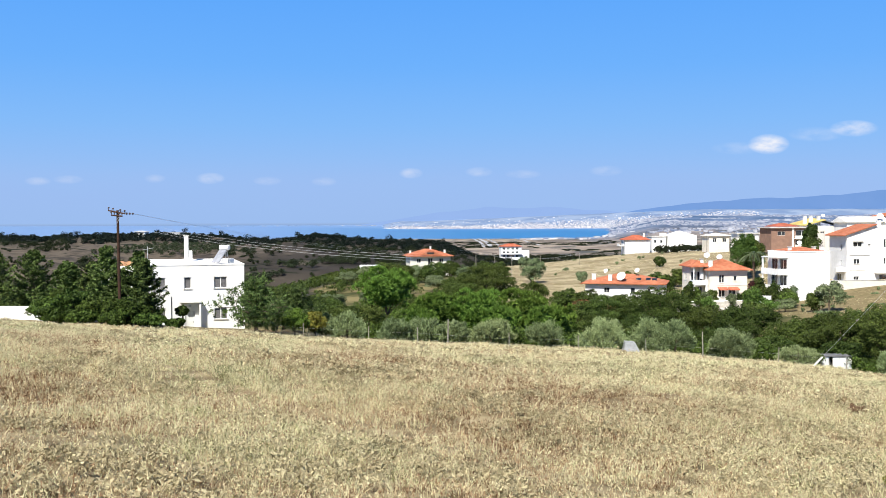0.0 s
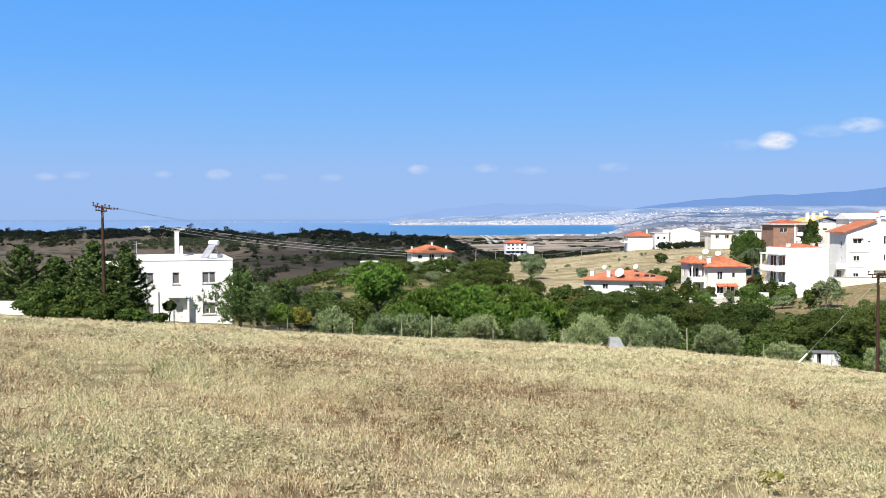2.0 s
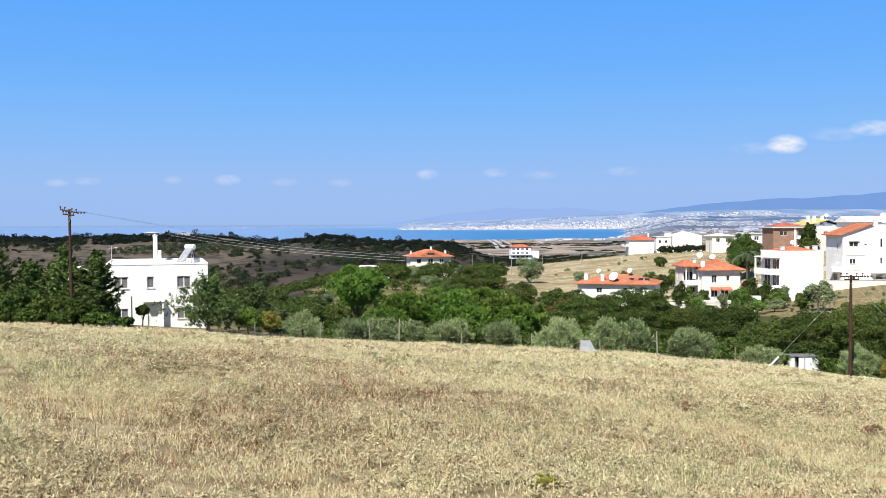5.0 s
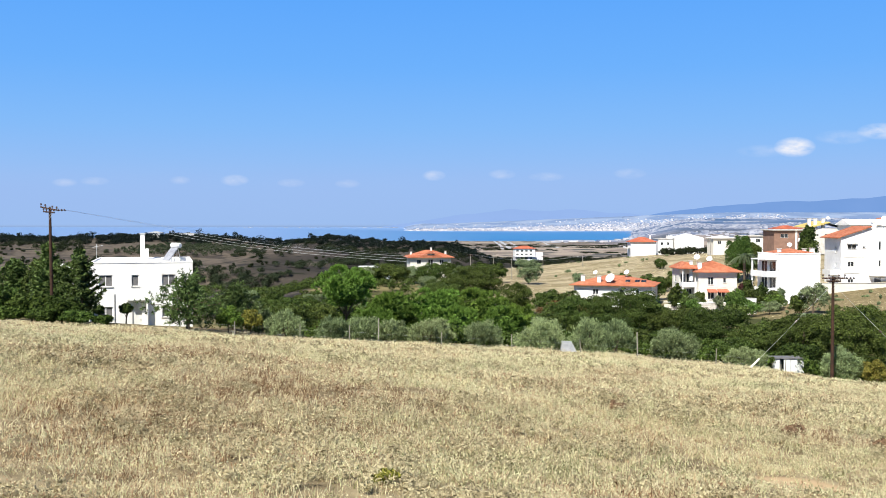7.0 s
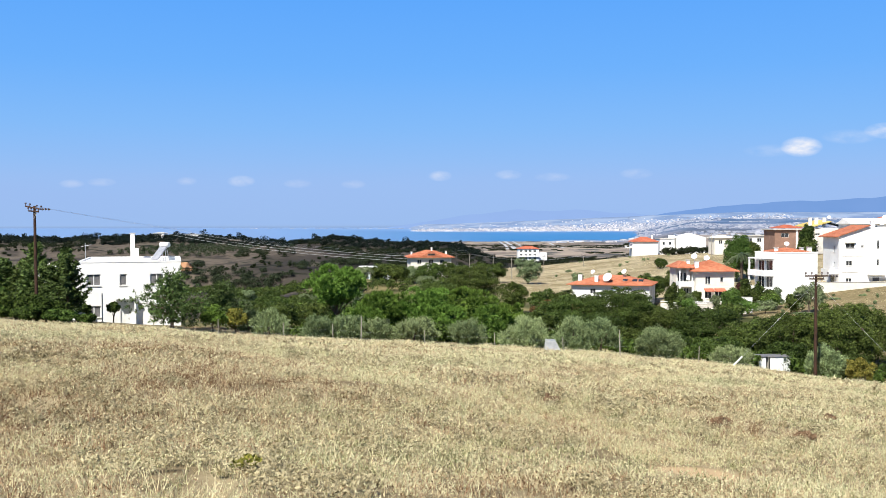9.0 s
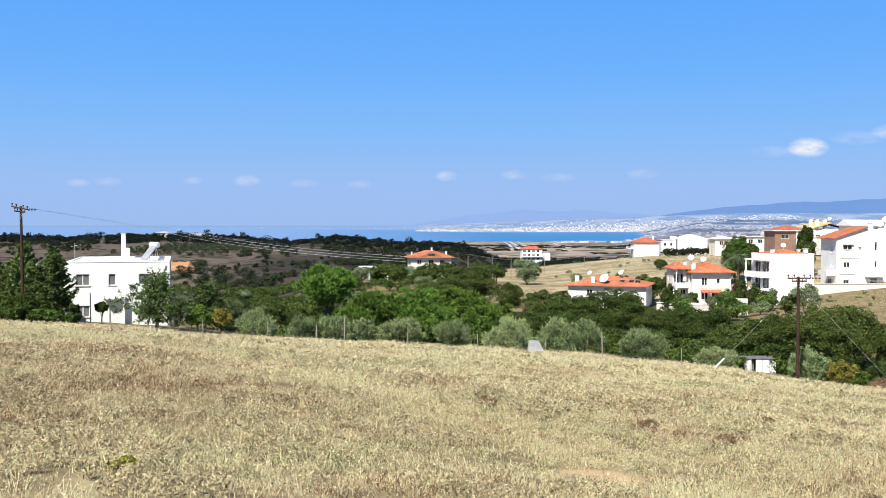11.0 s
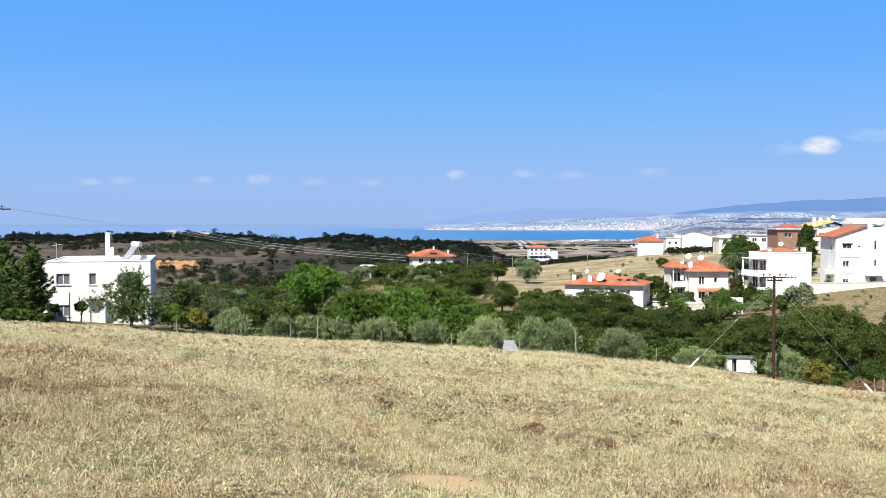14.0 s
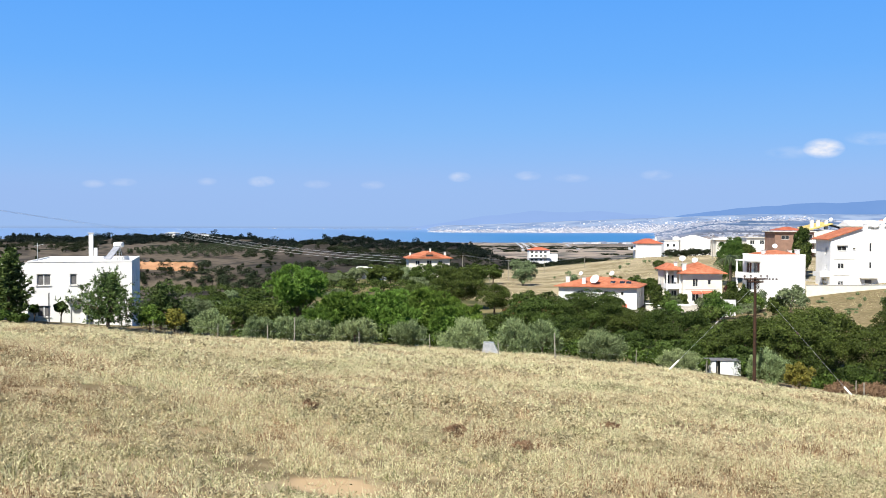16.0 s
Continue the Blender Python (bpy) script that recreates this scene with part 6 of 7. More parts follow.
def white_block():
    ob = thing("apartment_block", "plain white three-storey block with side balconies", "apartment block", 65.7, 186.9, -16.8, 14.0)
    w, d, h = 8.9, 8.0, 10.9
    left = [(1.4, 3.6, 7.0, 9.5), (4.4, 6.8, 7.0, 9.5), (1.4, 3.6, 3.8, 6.3), (4.4, 6.8, 3.8, 6.3), (3.0, 6.8, 0.6, 3.0)]
    part("wall", shell(w, d, h, {"left": left}), M["plaster"], ob)
    ml = side_map("left", w, d)
    for r in left:
        window(ob, ml, *r)
    bm = bmesh.new()
    for r in ((-0.05, w + 0.05, -0.05, 0.2), (-0.05, w + 0.05, d - 0.2, d + 0.05), (-0.05, 0.2, 0.2, d - 0.2), (w - 0.2, w + 0.05, 0.2, d - 0.2)):
        box(bm, *r, h + 0.002, h + 0.25, bevel=0.02)
    part("parapet", bm, M["plaster"], ob)
    part("roof", hip_roof(0.7, w - 0.9, 0.7, d - 1.0, h + 0.3, 0.75), M["roof"], ob)
    for z in (9.9, 6.55, 3.3):
        top = z > 9
        b = part("balcony", boxes((-2.1, -0.003, 0.8, 7.0, z - 0.1, z + 0.12)) if top else boxes((-2.1, -0.003, 0.8, 7.0, z - 0.1, z + 0.12), (-2.1, -1.95, 0.8, 7.0, z + 0.12, z + 1.1), (-1.95, -0.003, 0.8, 0.95, z + 0.12, z + 1.1)), M["plaster"], ob)
        for y in (6.6,):
            part("pillar", boxes((-2.0, -1.75, y, y + 0.3, z - 3.15, z - 0.1)), M["plaster"], b)
    for z in (8.0, 4.7):
        part("balcony", boxes((w + 0.003, w + 1.6, 3.0, 7.0, z - 0.1, z + 0.12), (w + 1.45, w + 1.6, 3.0, 7.0, z + 0.12, z + 1.05), (w + 0.003, w + 1.45, 3.0, 3.15, z + 0.12, z + 1.05)), M["plaster"], ob)
    chimney(ob, 1.2, 2.0, h, h + 1.0, 0.6)
    chimney(ob, 7.8, 1.2, h, h + 1.1, 0.7)
    chimney(ob, 8.0, 4.2, h, h + 0.9, 0.6)
    satellite_dish(ob, 5.0, 4.6, h + 1.75, 0.5)


def large_house():
    ob = thing("apartment_house", "large white three-storey house with terracotta gable", "apartment house", 85.5, 209.0, -13.9, 0.0)
    w, d, h = 6.4, 10.0, 11.2
    front = [(1.4, 3.3, 8.5, 9.5), (1.5, 2.8, 4.7, 5.8), (1.5, 2.7, 1.2, 2.0), (4.6, 5.2, 8.7, 9.1)]
    left = [(6.6, 7.4, 7.6, 9.0), (6.8, 7.4, 4.4, 5.4), (4.5, 7.0, 0.0, 2.4)]
    part("wall", shell(w, d, h, {"front": front, "left": left}), M["plaster"], ob)
    m, ml = side_map("front", w, d), side_map("left", w, d)
    for r in front:
        window(ob, m, *r, panes=1 if r[1] - r[0] < 1 else 2)
    for r in left:
        window(ob, ml, *r)
    bm = bmesh.new()
    v = [bm.verts.new(p) for p in ((0, 0, h + 0.002), (w, 0, h + 0.002), (w, 0, h + 2.2), (0, d, h + 0.002), (w, d, h + 0.002), (w, d, h + 2.2))]
    for f in ((0, 1, 2), (5, 4, 3), (0, 3, 4, 1), (1, 4, 5, 2), (2, 5, 3, 0)):
        bm.faces.new([v[k] for k in f])
    part("gable", bm, M["plaster"], ob)
    bm = bmesh.new()
    v = [bm.verts.new(p) for p in ((-0.9, -0.5, h - 0.2), (w, -0.5, h + 2.3), (w, d + 0.5, h + 2.3), (-0.9, d + 0.5, h - 0.2), (-0.9, -0.5, h - 0.4), (w, -0.5, h + 2.1), (w, d + 0.5, h + 2.1), (-0.9, d + 0.5, h - 0.4))]
    for f in ((0, 1, 2, 3), (7, 6, 5, 4), (0, 4, 5, 1), (1, 5, 6, 2), (2, 6, 7, 3), (3, 7, 4, 0)):
        bm.faces.new([v[k] for k in f])
    part("roof", bm, M["roof"], ob)
    # taller main wing
    holes = [(1.6, 2.1, 8.3, 10.2), (1.6, 2.1, 4.7, 6.1), (0.7, 2.2, 0.0, 2.4), (6.0, 8.0, 8.2, 10.0), (6.0, 8.0, 4.6, 6.2), (6.0, 8.0, 1.2, 2.4), (11, 13, 8.2, 10.0), (11, 13, 4.6, 6.2)]
    w2, h2 = 19.0, 13.0
    body = part("main_wing", shell(w2, d, h2, {"front": holes}), M["plaster"], ob)
    body.location = (w + 0.003, 0, 0)
    m2 = side_map("front", w2, d)
    for r in holes[:2] + holes[3:]:
        window(body, m2, *r, panes=1 if r[1] - r[0] < 1 else 2, sill=False)
    door(body, m2, *holes[2], mat="shutter")
    part("door_canopy", sbox(bmesh.new(), m2, -0.4, 3.2, -1.1, -0.003, 2.65, 2.85), M["concrete"], body)
    part("string_course", sbox(bmesh.new(), m, 0.6, 5.0, -0.08, -0.003, 6.6, 6.75), M["concrete"], ob)
    part("string_course", sbox(bmesh.new(), m, 0.6, 4.0, -0.08, -0.003, 3.2, 3.35), M["concrete"], ob)
    part("window_hood", sbox(bmesh.new(), m, 1.2, 3.5, -0.35, -0.003, 9.6, 9.75), M["concrete"], ob)
    part("balcony", boxes((-2.0, -0.003, 0.5, 5.5, 2.9, 3.1), (-2.0, -1.86, 0.5, 5.5, 3.1, 3.95), (-1.86, -0.003, 0.5, 0.64, 3.1, 3.95)), M["plaster"], ob)
    for x in (8.5, 12.0, 17.0):
        chimney(ob, x, 4.0, h2, h2 + 1.2, 0.8)
    satellite_dish(ob, 10.2, 3.0, h2 + 1.0, 0.7)
    part("roof_railing", tube([(7.0, 1.0, h2), (7.6, 1.0, h2 + 1.2), (8.2, 1.0, h2)], 0.05, 6), M["metal"], ob)
    wl = thing("retaining_wall", "long pale cream retaining wall below the houses", "wall", 77.4, 198.5, 0, 6.0, kind="structure")
    part("wall", boxes((0, 30, 0, 0.35, -18.5, -12.25), bevel=0.03), M["cream"], wl)
    part("coping", boxes((-0.05, 30, -0.08, 0.43, -12.25, -12.1), bevel=0.02), M["concrete"], wl)


def far_house(name, label, x, y, base, w, d, h, rz, wall, roof=None, rise=2.0, gable=False, windows=(), flat_over=0.0, side=()):
    ob = thing(name, label, "house", x, y, base, rz)
    part("wall", shell(w, d, h, {"front": list(windows), "left": list(side)}), M[wall], ob)
    m = side_map("front", w, d)
    for r in windows:
        window(ob, m, *r, panes=1 if r[1] - r[0] < 1.1 else 2, sill=False)
    for r in side:
        window(ob, side_map("left", w, d), *r, panes=1, sill=False)
    if roof:
        o = 0.6
        part("roof", hip_roof(-o, w + o, -o, d + o, h + 0.16, rise, gable=gable), M[roof], ob)
    elif flat_over:
        part("roof_slab", boxes((-flat_over, w + flat_over, -flat_over, d + flat_over, h + 0.002, h + 0.35), bevel=0.03), M["concrete"], ob)
    return ob


def distant_houses():
    a = far_house("farmhouse", "white house with weathered red tiled roof", 68.0, 394.8, -12.6, 10.3, 8.0, 5.2, 2, "plaster", "roof_old", 1.9, windows=[], side=[(2, 3.2, 3, 4.4), (5, 6.2, 3, 4.4)])
    chimney(a, 8.5, 3, 6.2, 8.0, 0.6)
    part("balcony", boxes((-2.2, -0.003, 1, 6, 2.6, 2.8), (-2.2, -2.05, 1, 6, 2.8, 3.6)), M["plaster"], a)
    b = far_house("white_shed", "long white gabled building on the rise", 80.5, 402.0, -11.4, 6.0, 9.0, 5.0, 2, "plaster", windows=[(1, 2, 2.6, 3.8), (3.6, 4.6, 2.6, 3.8)], flat_over=0.2)
    part("stair_block", boxes((4.2, 6.4, 1, 4, 5.37, 6.6), bevel=0.03), M["plaster"], b)
    c = far_house("white_house_far", "white gabled house on the rise beyond stubble", 87.2, 401.5, -11.0, 12.2, 9.0, 5.2, 2, "plaster")
    bm = bmesh.new()
    v = [bm.verts.new(p) for p in ((-0.2, 0, 5.202), (12.4, 0, 5.202), (6.0, 0, 7.0), (-0.2, 9, 5.202), (12.4, 9, 5.202), (6.0, 9, 7.0))]
    for f in ((0, 1, 2), (5, 4, 3), (0, 3, 4, 1), (1, 4, 5, 2), (2, 5, 3, 0)):
        bm.faces.new([v[k] for k in f])
    part("gable_roof", bm, M["plaster"], c)
    d = far_house("modern_house", "brown and white house with flat roof and balconies", 98.6, 301.5, -7.9, 12.0, 10, 5.9, 3, "brownwall", windows=[(2.0, 4.4, 3.6, 4.9), (7.8, 11.6, 3.3, 5.2), (7.8, 11.6, 0.3, 2.3)], flat_over=0.7)
    part("rooftop", hip_roof(1.0, 9.5, 1.5, 8.5, 6.55, 1.0), M["roof_old"], d)
    for z in (2.5, -0.4):
        part("balcony", boxes((7.0, 12.4, -1.7, -0.003, z, z + 0.2), (7.0, 12.4, -1.7, -1.55, z + 0.2, z + 1.05)), M["plaster"], d)
    part("pier", boxes((6.6, 7.2, -0.2, -0.003, -1.5, 5.9)), M["plaster"], d)
    part("side_wing", boxes((12.05, 16.5, -1.5, 6.0, -1.5, 4.2), bevel=0.03), M["concrete"], d)
    e = far_house("yellow_roofed_house", "white house with ochre and blue-grey roof slopes", 113.0, 312.0, -8.2, 13.5, 10, 6.8, 4, "cream", windows=[(1.5, 3.0, 3.6, 5.0), (5.0, 6.4, 3.6, 5.0), (9.4, 10.8, 3.4, 4.8)])
    for name, mat, x0, x1, z0, z1 in (("roof", "roof_yellow", -0.8, 6.4, 7.0, 8.9), ("rear_roof", "slate", 6.42, 14.2, 8.6, 6.6)):
        bm = bmesh.new()
        v = [bm.verts.new(p) for p in ((x0, -0.8, z0), (x1, -0.8, z1 if name == "roof" else z1), (x1, 10.8, z1 + 0.6), (x0, 10.8, z0 + 0.6), (x0, -0.8, z0 - 0.25), (x1, -0.8, z1 - 0.25), (x1, 10.8, z1 + 0.35), (x0, 10.8, z0 + 0.35))]
        for f in ((0, 1, 2, 3), (7, 6, 5, 4), (0, 4, 5, 1), (1, 5, 6, 2), (2, 6, 7, 3), (3, 7, 4, 0)):
            bm.faces.new([v[k] for k in f])
        part(name, bm, M[mat], e)
    for x in (0.6, 2.6, 5.2):
        chimney(e, x, 2.0, 7.0, 10.0, 0.9)
    satellite_dish(e, 7.0, 2.5, 10.2, 0.6)
    part("balcony", boxes((-4.0, -0.003, 0.5, 6, 3.0, 3.25), (-4.0, -3.85, 0.5, 6, 3.25, 4.2)), M["plaster"], e)
    f = far_house("hillside_house", "white hillside house with low gable and terrace", 118.5, 292.0, -5.8, 13.0, 9, 5.6, 4, "plaster", "plaster", 1.6, windows=[(5.5, 8.0, 4.2, 5.0), (2, 3.4, 1.4, 2.8), (9, 10.4, 1.4, 2.8)], gable=True)
    satellite_dish(f, 10.6, 0.5, 7.4, 1.0)
    g = far_house("hillside_house", "white hillside house with small terracotta roof", 132.5, 296.0, -3.6, 12.0, 9, 5.2, 4, "plaster", "roof", 1.6, windows=[(2, 3.4, 3.2, 4.4), (6, 7.4, 3.2, 4.4)])
    chimney(g, 2.0, 2.0, 5.6, 7.6, 0.8)
    far_house("hillside_house", "small pale house among trees on the rise", 90.0, 345.0, -9.5, 7.5, 8, 4.4, 3, "cream", "plaster", 0.9, windows=[(1.5, 2.8, 2.2, 3.6), (5, 6.4, 2.2, 3.6)])
    far_house("hillside_house", "white flat house with terraces on the rise", 100.5, 345.0, -8.6, 7.5, 8, 4.2, 3, "plaster", windows=[(1.2, 2.8, 2.0, 3.4), (4.6, 6.2, 2.0, 3.4)], flat_over=0.5)
    h = far_house("valley_house", "white three-storey house with red roof in valley", 30.0, 759.0, -29.0, 16.5, 11, 9.4, 6, "plaster", "roof_old", 2.2, windows=[(1.2 + 3.6 * k, 3.2 + 3.6 * k, 1.0 + 3.0 * j, 2.6 + 3.0 * j) for k in range(4) for j in range(3)])
    part("side_wing", boxes((16.55, 23.0, 1, 9, -1.5, 6.4), bevel=0.05), M["plaster"], h)
    part("balcony", boxes((-0.5, 17, -1.6, -0.003, 3.2, 3.9)), M["plaster"], h)
    far_house("ridge_house", "small white house on the wooded ridge", -224.0, 704.0, -11.5, 12.0, 9, 4.4, -8, "plaster", windows=[(2, 4, 1.6, 3.2), (7, 9, 1.6, 3.2)], flat_over=0.5)
    far_house("ridge_house", "low white cottage on the wooded ridge", -250.0, 712.0, -9.0, 9.0, 7, 2.6, -8, "plaster", "concrete", 0.8, windows=[(2, 3.5, 0.8, 2.0)])


white_house()
villa()
low_house()
red_house()
white_block()
large_house()
distant_houses()

# ---- poles, fences and small things ----


def power_pole(x, y, top, arms, label, lean=0.0, rz=0.0, guys=(), thick=1.0, wood="polewood"):
    z = ground_at(x, y)
    h = top - z
    ob = thing("power_pole", label, "power pole", x, y, z, rz, "wooden power poles")
    part("pole", tube([(lean * h, 0, -0.5), (lean * h * 0.5, 0, h * 0.5), (0, 0, h)], [0.145 * thick, 0.13 * thick, 0.10 * thick], 10), M[wood], ob)
    for dz, half, tilt, hang in arms:
        arm = part("crossarm", tube([(-half, -0.14, h + dz + tilt * half), (half, -0.14, h + dz - tilt * half)], 0.06, 6), M["polewood"], ob)
        for s in (-1.0, -0.45, 0.45, 1.0):
            xx, zz = s * half * 0.95, h + dz - tilt * s * half * 0.95
            part("insulator", tube([(xx, -0.14, zz + 0.05), (xx, -0.14, zz + 0.17), (xx, -0.14, zz + 0.19), (xx, -0.14, zz + 0.30)], [0.03, 0.03, 0.09, 0.06], 8), M["ceramic"], arm)
        if hang:
            for k in range(3):
                part("strain_insulator", tube([(half + 0.1 + 0.28 * k, -0.14, h + dz - tilt * half), (half + 0.22 + 0.28 * k, -0.14, h + dz - tilt * half - 0.02)], [0.10, 0.04], 8), M["ceramic"], arm)
        part("brace", tube([(0, -0.1, h + dz - 0.6), (half * 0.6, -0.12, h + dz - 0.05 - tilt * half * 0.6)], 0.02, 5), M["metal"], ob)
    for gx, gy in guys:
        gz = ground_at(gx, gy) - z
        c, s = math.cos(radians(-rz)), math.sin(radians(-rz))
        p = Vector(((gx - x) * c - (gy - y) * s, (gx - x) * s + (gy - y) * c, gz - 0.1))
        q = Vector((0, 0, h * 0.93))
        g = part("guy_wire", tube([p, q], 0.007, 5), M["metal"], ob, "steel guy wire")
        part("guy_sleeve", tube([p, p.lerp(q, 0.13)], 0.075, 8), M["whitemetal"], g, "white guard sleeve on the guy wire")
        part("guy_insulator", tube([p.lerp(q, 0.55), p.lerp(q, 0.57)], 0.07, 6), M["ceramic"], g)
    return ob


power_pole(-26.85, 77.0, 1.4, [(-0.15, 0.75, 0.18, True), (-0.45, 0.5, 0.1, False)], "tall wooden power pole with tilted crossarm", lean=0.012, rz=-8)
power_pole(37.4, 78.5, -4.3, [(-0.12, 0.95, 0.0, True), (-0.36, 0.6, 0.0, False)], "brown wooden power pole held by guy wires", rz=5, guys=((30.3, 77.1), (42.2, 68.9)))
for px, py, top in ((4.6, 250.1, -8.0), (10.8, 290.4, -9.2), (16.5, 300.0, -10.2), (85.8, 331.2, -3.4), (29.0, 345.0, -11.5), (44.0, 352.0, -11.5)):
    power_pole(px, py, top, [(-0.2, 0.8, 0.0, False)], "grey wooden power pole in the valley", rz=-20, thick=0.75, wood="postwood")


def span(a, b, sag, r):
    """A hanging wire between two points."""
    a, b = Vector(a), Vector(b)
    pts = [a.lerp(b, k / 24) - Vector((0, 0, 4 * sag * (k / 24) * (1 - k / 24))) for k in range(25)]
    tagged(new("power_line", part_mesh(tube(pts, r, 4))), "thin overhead power line wire sagging between poles", "power line", group="overhead wires")


def part_mesh(bm):
    bmesh.ops.recalc_face_normals(bm, faces=bm.faces)
    me = bpy.data.meshes.new("power_line")
    bm.to_mesh(me)
    bm.free()
    me.materials.append(M["wire"])
    return me


for k in (-1, 0, 1):
    span((-26.8 + 0.6 * k, 76.9, 1.35 - 0.12 * k), (4.6 + 0.7 * k, 250, -7.4 - 0.5 * k), 1.9, 0.006)
    span((-134.4 + 2.0 * k, 413.7, -2.6 + 0.9 * k), (-12.4, 255.2, -9.4 + 0.7 * k), 1.6, 0.035)
    span((4.6 + 0.7 * k, 250, -7.9), (44 + 0.7 * k, 352.0, -11.4), 1.8, 0.014)
    span((37.4 + 0.8 * k, 78.3, -4.2), (60 + 0.7 * k, -14, 1.5), 1.2, 0.009)


def fence():
    rng = np.random.default_rng(4)
    ob = thing("wire_fence", "weathered wooden post and wire fence along field", "fence", 0, 0, 0)
    pts = []
    xs = [-17.0, -11.5, -6.1, -2.0, 0.5, 5.6, 11.4, 17.0, 21.5, 28.0, 33.6]
    for x in xs:
        tall = x in (0.5, 21.5)
        y = 77.0 + 0.02 * (x - 10) + rng.normal(0, 0.15) + (1.0 if not tall else 0)
        z = ground_at(x, y)
        h = 2.25 if tall else 1.25 + 0.25 * rng.random()
        dx, dy = rng.normal(0, 0.04, 2)
        part("post", tube([(x, y, z - 0.4), (x + dx, y + dy, z + h)], [0.04, 0.032] if not tall else [0.055, 0.045], 7), M["postwood"], ob)
        pts.append((x, y, z))
    for x, y, h in ((44.2, 77.6, 1.2), (45.1, 78.0, 1.35), (44.7, 75.0, 1.5), (46.2, 72.0, 1.1), (47.3, 70.0, 1.25), (41.6, 79.0, 1.0)):
        z = ground_at(x, y)
        part("post", tube([(x, y, z - 0.4), (x + rng.normal(0, 0.05), y, z + h)], [0.055, 0.045], 7), M["postwood"], ob)
    for dz in (0.45, 0.95):
        part("wire", tube([(x, y - 0.05, z + dz) for x, y, z in pts], 0.002, 4), M["wire"], ob)


fence()


def hut():
    z = ground_at(38.0, 91.0)
    ob = thing("garden_hut", "small white sheet-panel hut with flat dark roof", "hut", 36.4, 91.2, z, 4.0)
    h = -12.75 - z
    part("front_panel", boxes((1.05, 2.95, 0.0, 0.06, -0.4, h - 0.08), bevel=0.01), M["whitemetal"], ob)
    part("side_panel", boxes((2.89, 2.95, 0.065, 1.6, -0.4, h - 0.08), bevel=0.01), M["whitemetal"], ob)
    part("side_panel", boxes((0.0, 0.65, 0.0, 0.06, -0.4, h - 0.12), bevel=0.01), M["whitemetal"], ob)
    part("back_panel", boxes((0.0, 2.95, 1.6, 1.66, -0.4, h - 0.1)), M["shutter"], ob)
    part("roof", boxes((-0.1, 3.0, -0.1, 1.75, h - 0.06, h), bevel=0.015), M["shutter"], ob)
    for x in (0.85, 0.02):
        part("post", boxes((x, x + 0.08, 0.3, 0.38, -0.4, h - 0.09)), M["postwood"], ob)
    for x in (1.66, 2.3):
        part("panel_seam", boxes((x, x + 0.03, -0.02, -0.001, -0.3, h - 0.12)), M["metal"], ob)
    s = thing("metal_cover", "pale grey sheet-metal cover among the grass", "shed", 15.5, 80.4, ground_at(16.3, 80.4), 0)
    top = -10.0 - ground_at(16.3, 80.4)
    bm = bmesh.new()
    v = [bm.verts.new(p) for p in ((0, 0, -0.3), (1.65, 0, -0.3), (1.65, 1.2, -0.3), (0, 1.2, -0.3), (0.15, 0.1, top), (1.0, 0.1, top - 0.05), (1.0, 1.1, top - 0.05), (0.15, 1.1, top))]
    for f in ((0, 3, 2, 1), (4, 5, 6, 7), (0, 1, 5, 4), (1, 2, 6, 5), (2, 3, 7, 6), (3, 0, 4, 7)):
        bm.faces.new([v[k] for k in f])
    part("cover", bm, M["metal"], s, "dull grey sheet metal")
    part("rib", boxes((0.3, 0.36, 0.04, 0.09, -0.2, top - 0.15)), M["metal"], s)
    w = thing("garden_wall", "low white garden wall behind the field edge", "wall", -52.0, 88.6, 0, 0.0, kind="structure")
    part("wall", boxes((0, 13.5, 0, 0.25, -11.0, -7.6), bevel=0.02), M["plaster"], w)
    part("pillar", boxes((12.45, 12.8, -0.06, 0.3, -11.0, -7.5), bevel=0.02), M["plaster"], w)


hut()


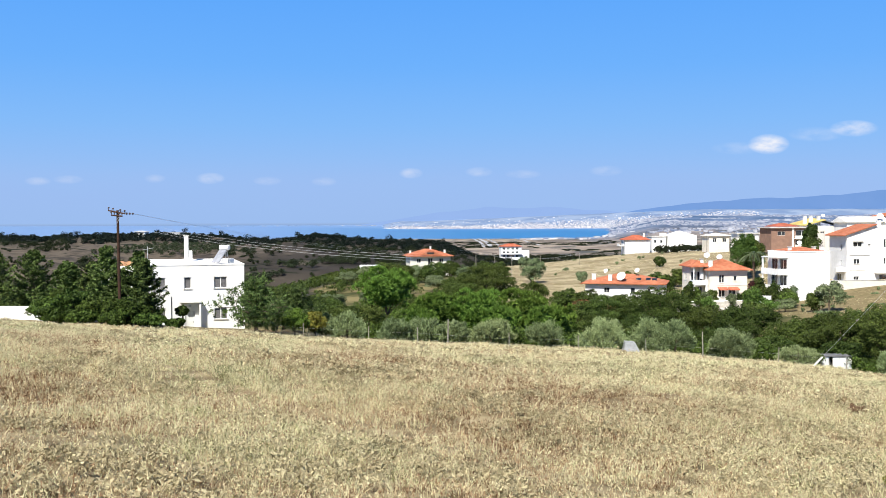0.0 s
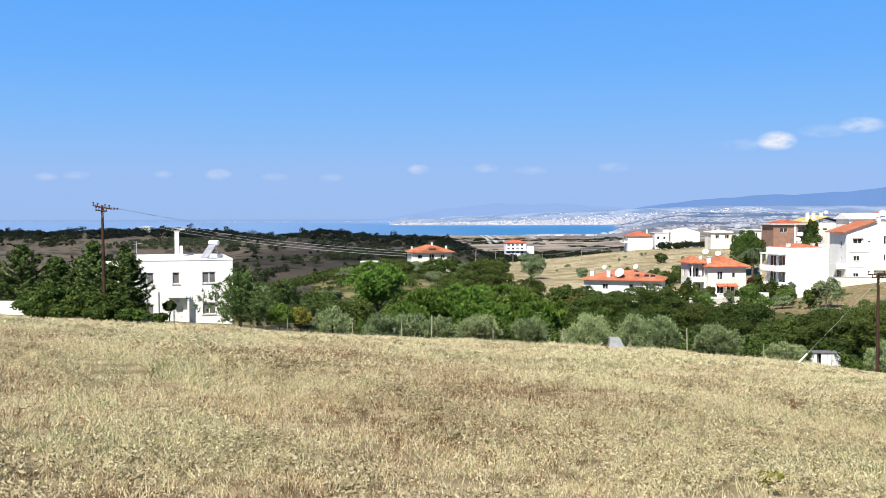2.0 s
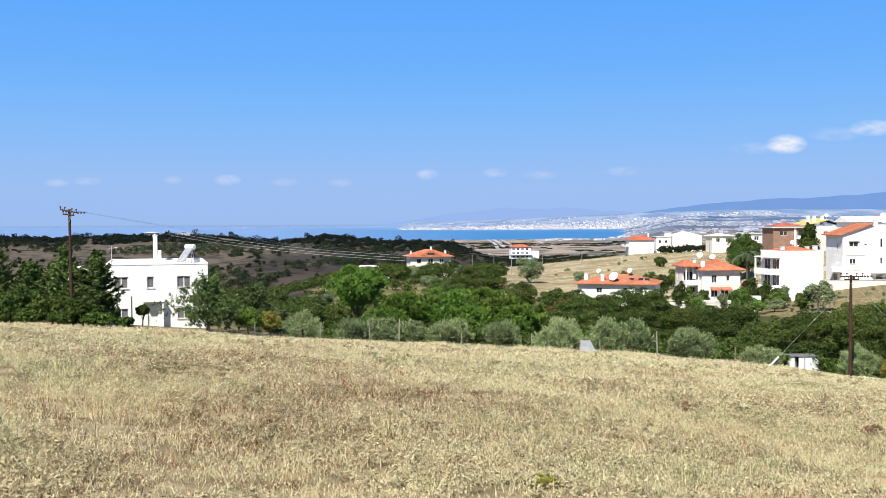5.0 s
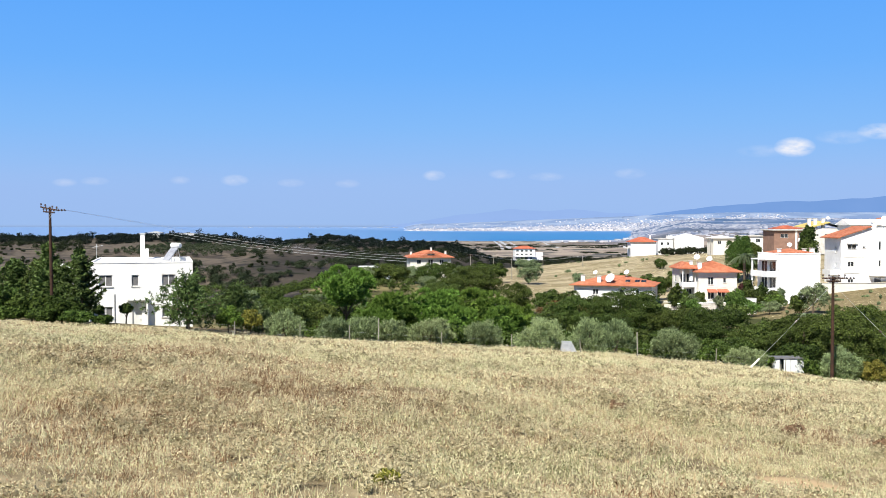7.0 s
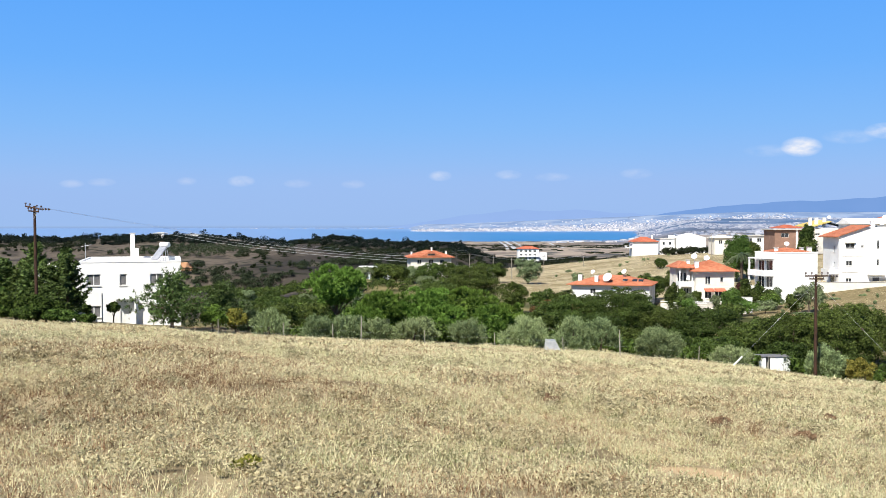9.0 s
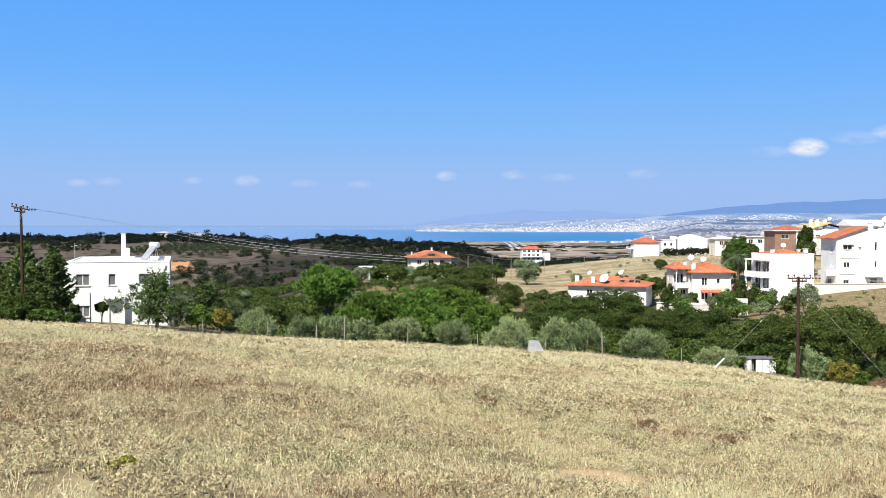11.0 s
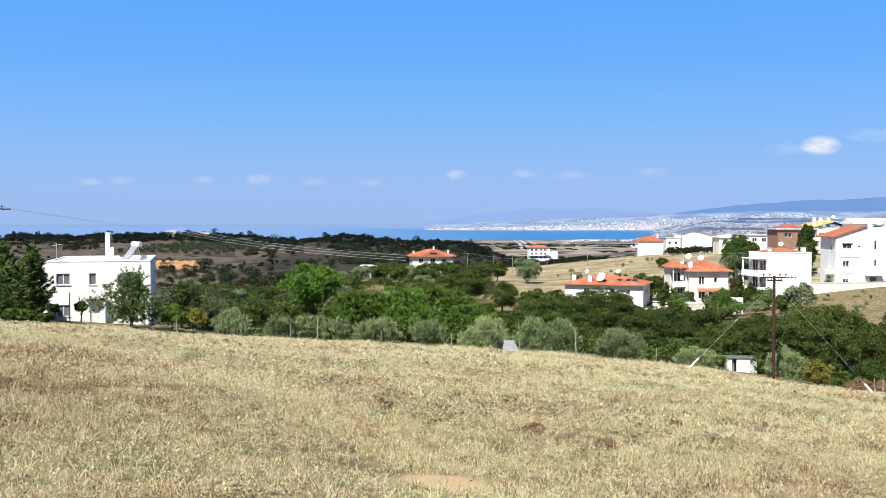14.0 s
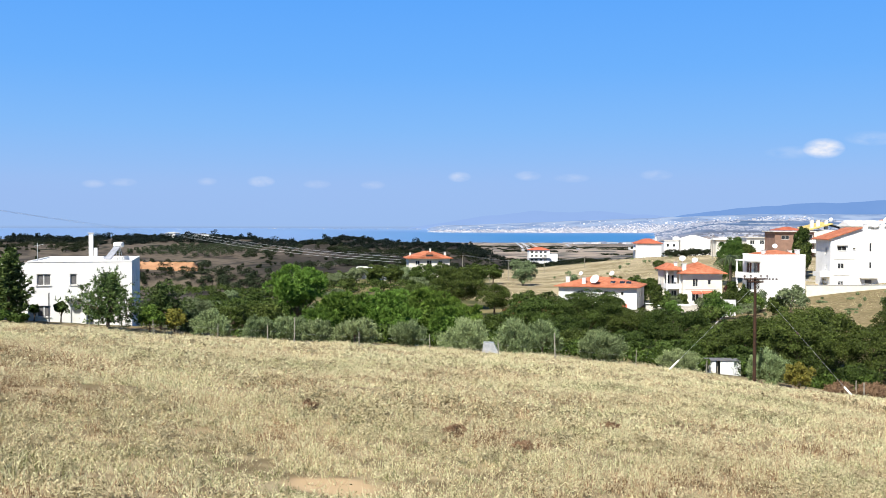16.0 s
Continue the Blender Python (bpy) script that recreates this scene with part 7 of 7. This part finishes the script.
def rubble():
    """Pale terrace walls and rocks below the red-roofed house, and the red earth cut on the hill."""
    rng = np.random.default_rng(12)
    for i, (x, y, l, rz) in enumerate([(43.5, 186.0, 7.0, -4), (48.5, 183.0, 8.0, 3), (45.0, 180.5, 6.0, -6), (60.5, 182.5, 5.0, 8)]):
        z = ground_at(x, y)
        t = thing("terrace_wall", "pale stone garden terrace wall", "wall", x, y, z, rz, "garden terrace walls")
        part("wall", boxes((0, l, 0, 0.5, -1.0, 1.5 + 0.4 * rng.random()), bevel=0.06), M["stone"], t)
        part("coping", boxes((-0.05, l + 0.05, -0.05, 0.55, 1.92, 2.02), bevel=0.02), M["plaster"], t)
    for i in range(46):
        x, y = 42 + 20 * rng.random(), 176 + 11 * rng.random()
        bm = bmesh.new()
        bmesh.ops.create_icosphere(bm, subdivisions=2, radius=0.5 + 0.5 * rng.random())
        for v in bm.verts:
            v.co *= 1 + 0.28 * noise.noise(v.co * 1.6 + Vector((i * 3.1, 0, 0)))
            v.co.z *= 0.7
        me = bpy.data.meshes.new("rock")
        bm.to_mesh(me)
        bm.free()
        me.materials.append(M["stone"])
        ob = new("rock", me)
        ob.location = (x, y, ground_at(x, y) + 0.25)
        tagged(ob, "pale rounded garden rock on the terrace", "rock", "garden rocks")
    # white rendered garden walls round the red-roofed house
    for i, (x, y, w, top, rz) in enumerate(((54.8, 171.9, 2.4, -13.2, -8),)):
        z = ground_at(x, y)
        ob = thing("garden_wall", "white rendered garden wall below the house", "garden wall", x, y, z, rz, "garden walls")
        part("wall", boxes((0, w, 0, 0.25, -0.6, top - z - 0.08)), M["plaster"], ob)
        part("coping", boxes((-0.05, w + 0.05, -0.05, 0.30, top - z - 0.078, top - z), bevel=0.01), M["concrete"], ob)
    v, f = [], []
    n = 30
    for k in range(n + 1):
        x = -176 + 40 * k / n
        for j, (y, z) in enumerate(((448, -31.0), (452, -27.5), (458, -21.5), (463, -18.6), (475, -22.0))):
            jit = 0.7 * math.sin(k * 1.9 + j) + 0.4 * math.sin(k * 4.3 + 2 * j)
            edge = min(k, n - k) / 4
            v.append((x + 0.4 * jit, y + jit * 0.8, z + 0.35 * jit - (6.0 * (1 - min(edge, 1)) if j > 0 else 0)))
    for k in range(n):
        for j in range(4):
            a = k * 5 + j
            f.append((a, a + 5, a + 6, a + 1))
    tagged(new("earth_bank", mesh_from("earth_bank", v, f, M["soil_red"])), "bare orange-red earth cutting on the hillside", "earth bank", kind="structure")


rubble()
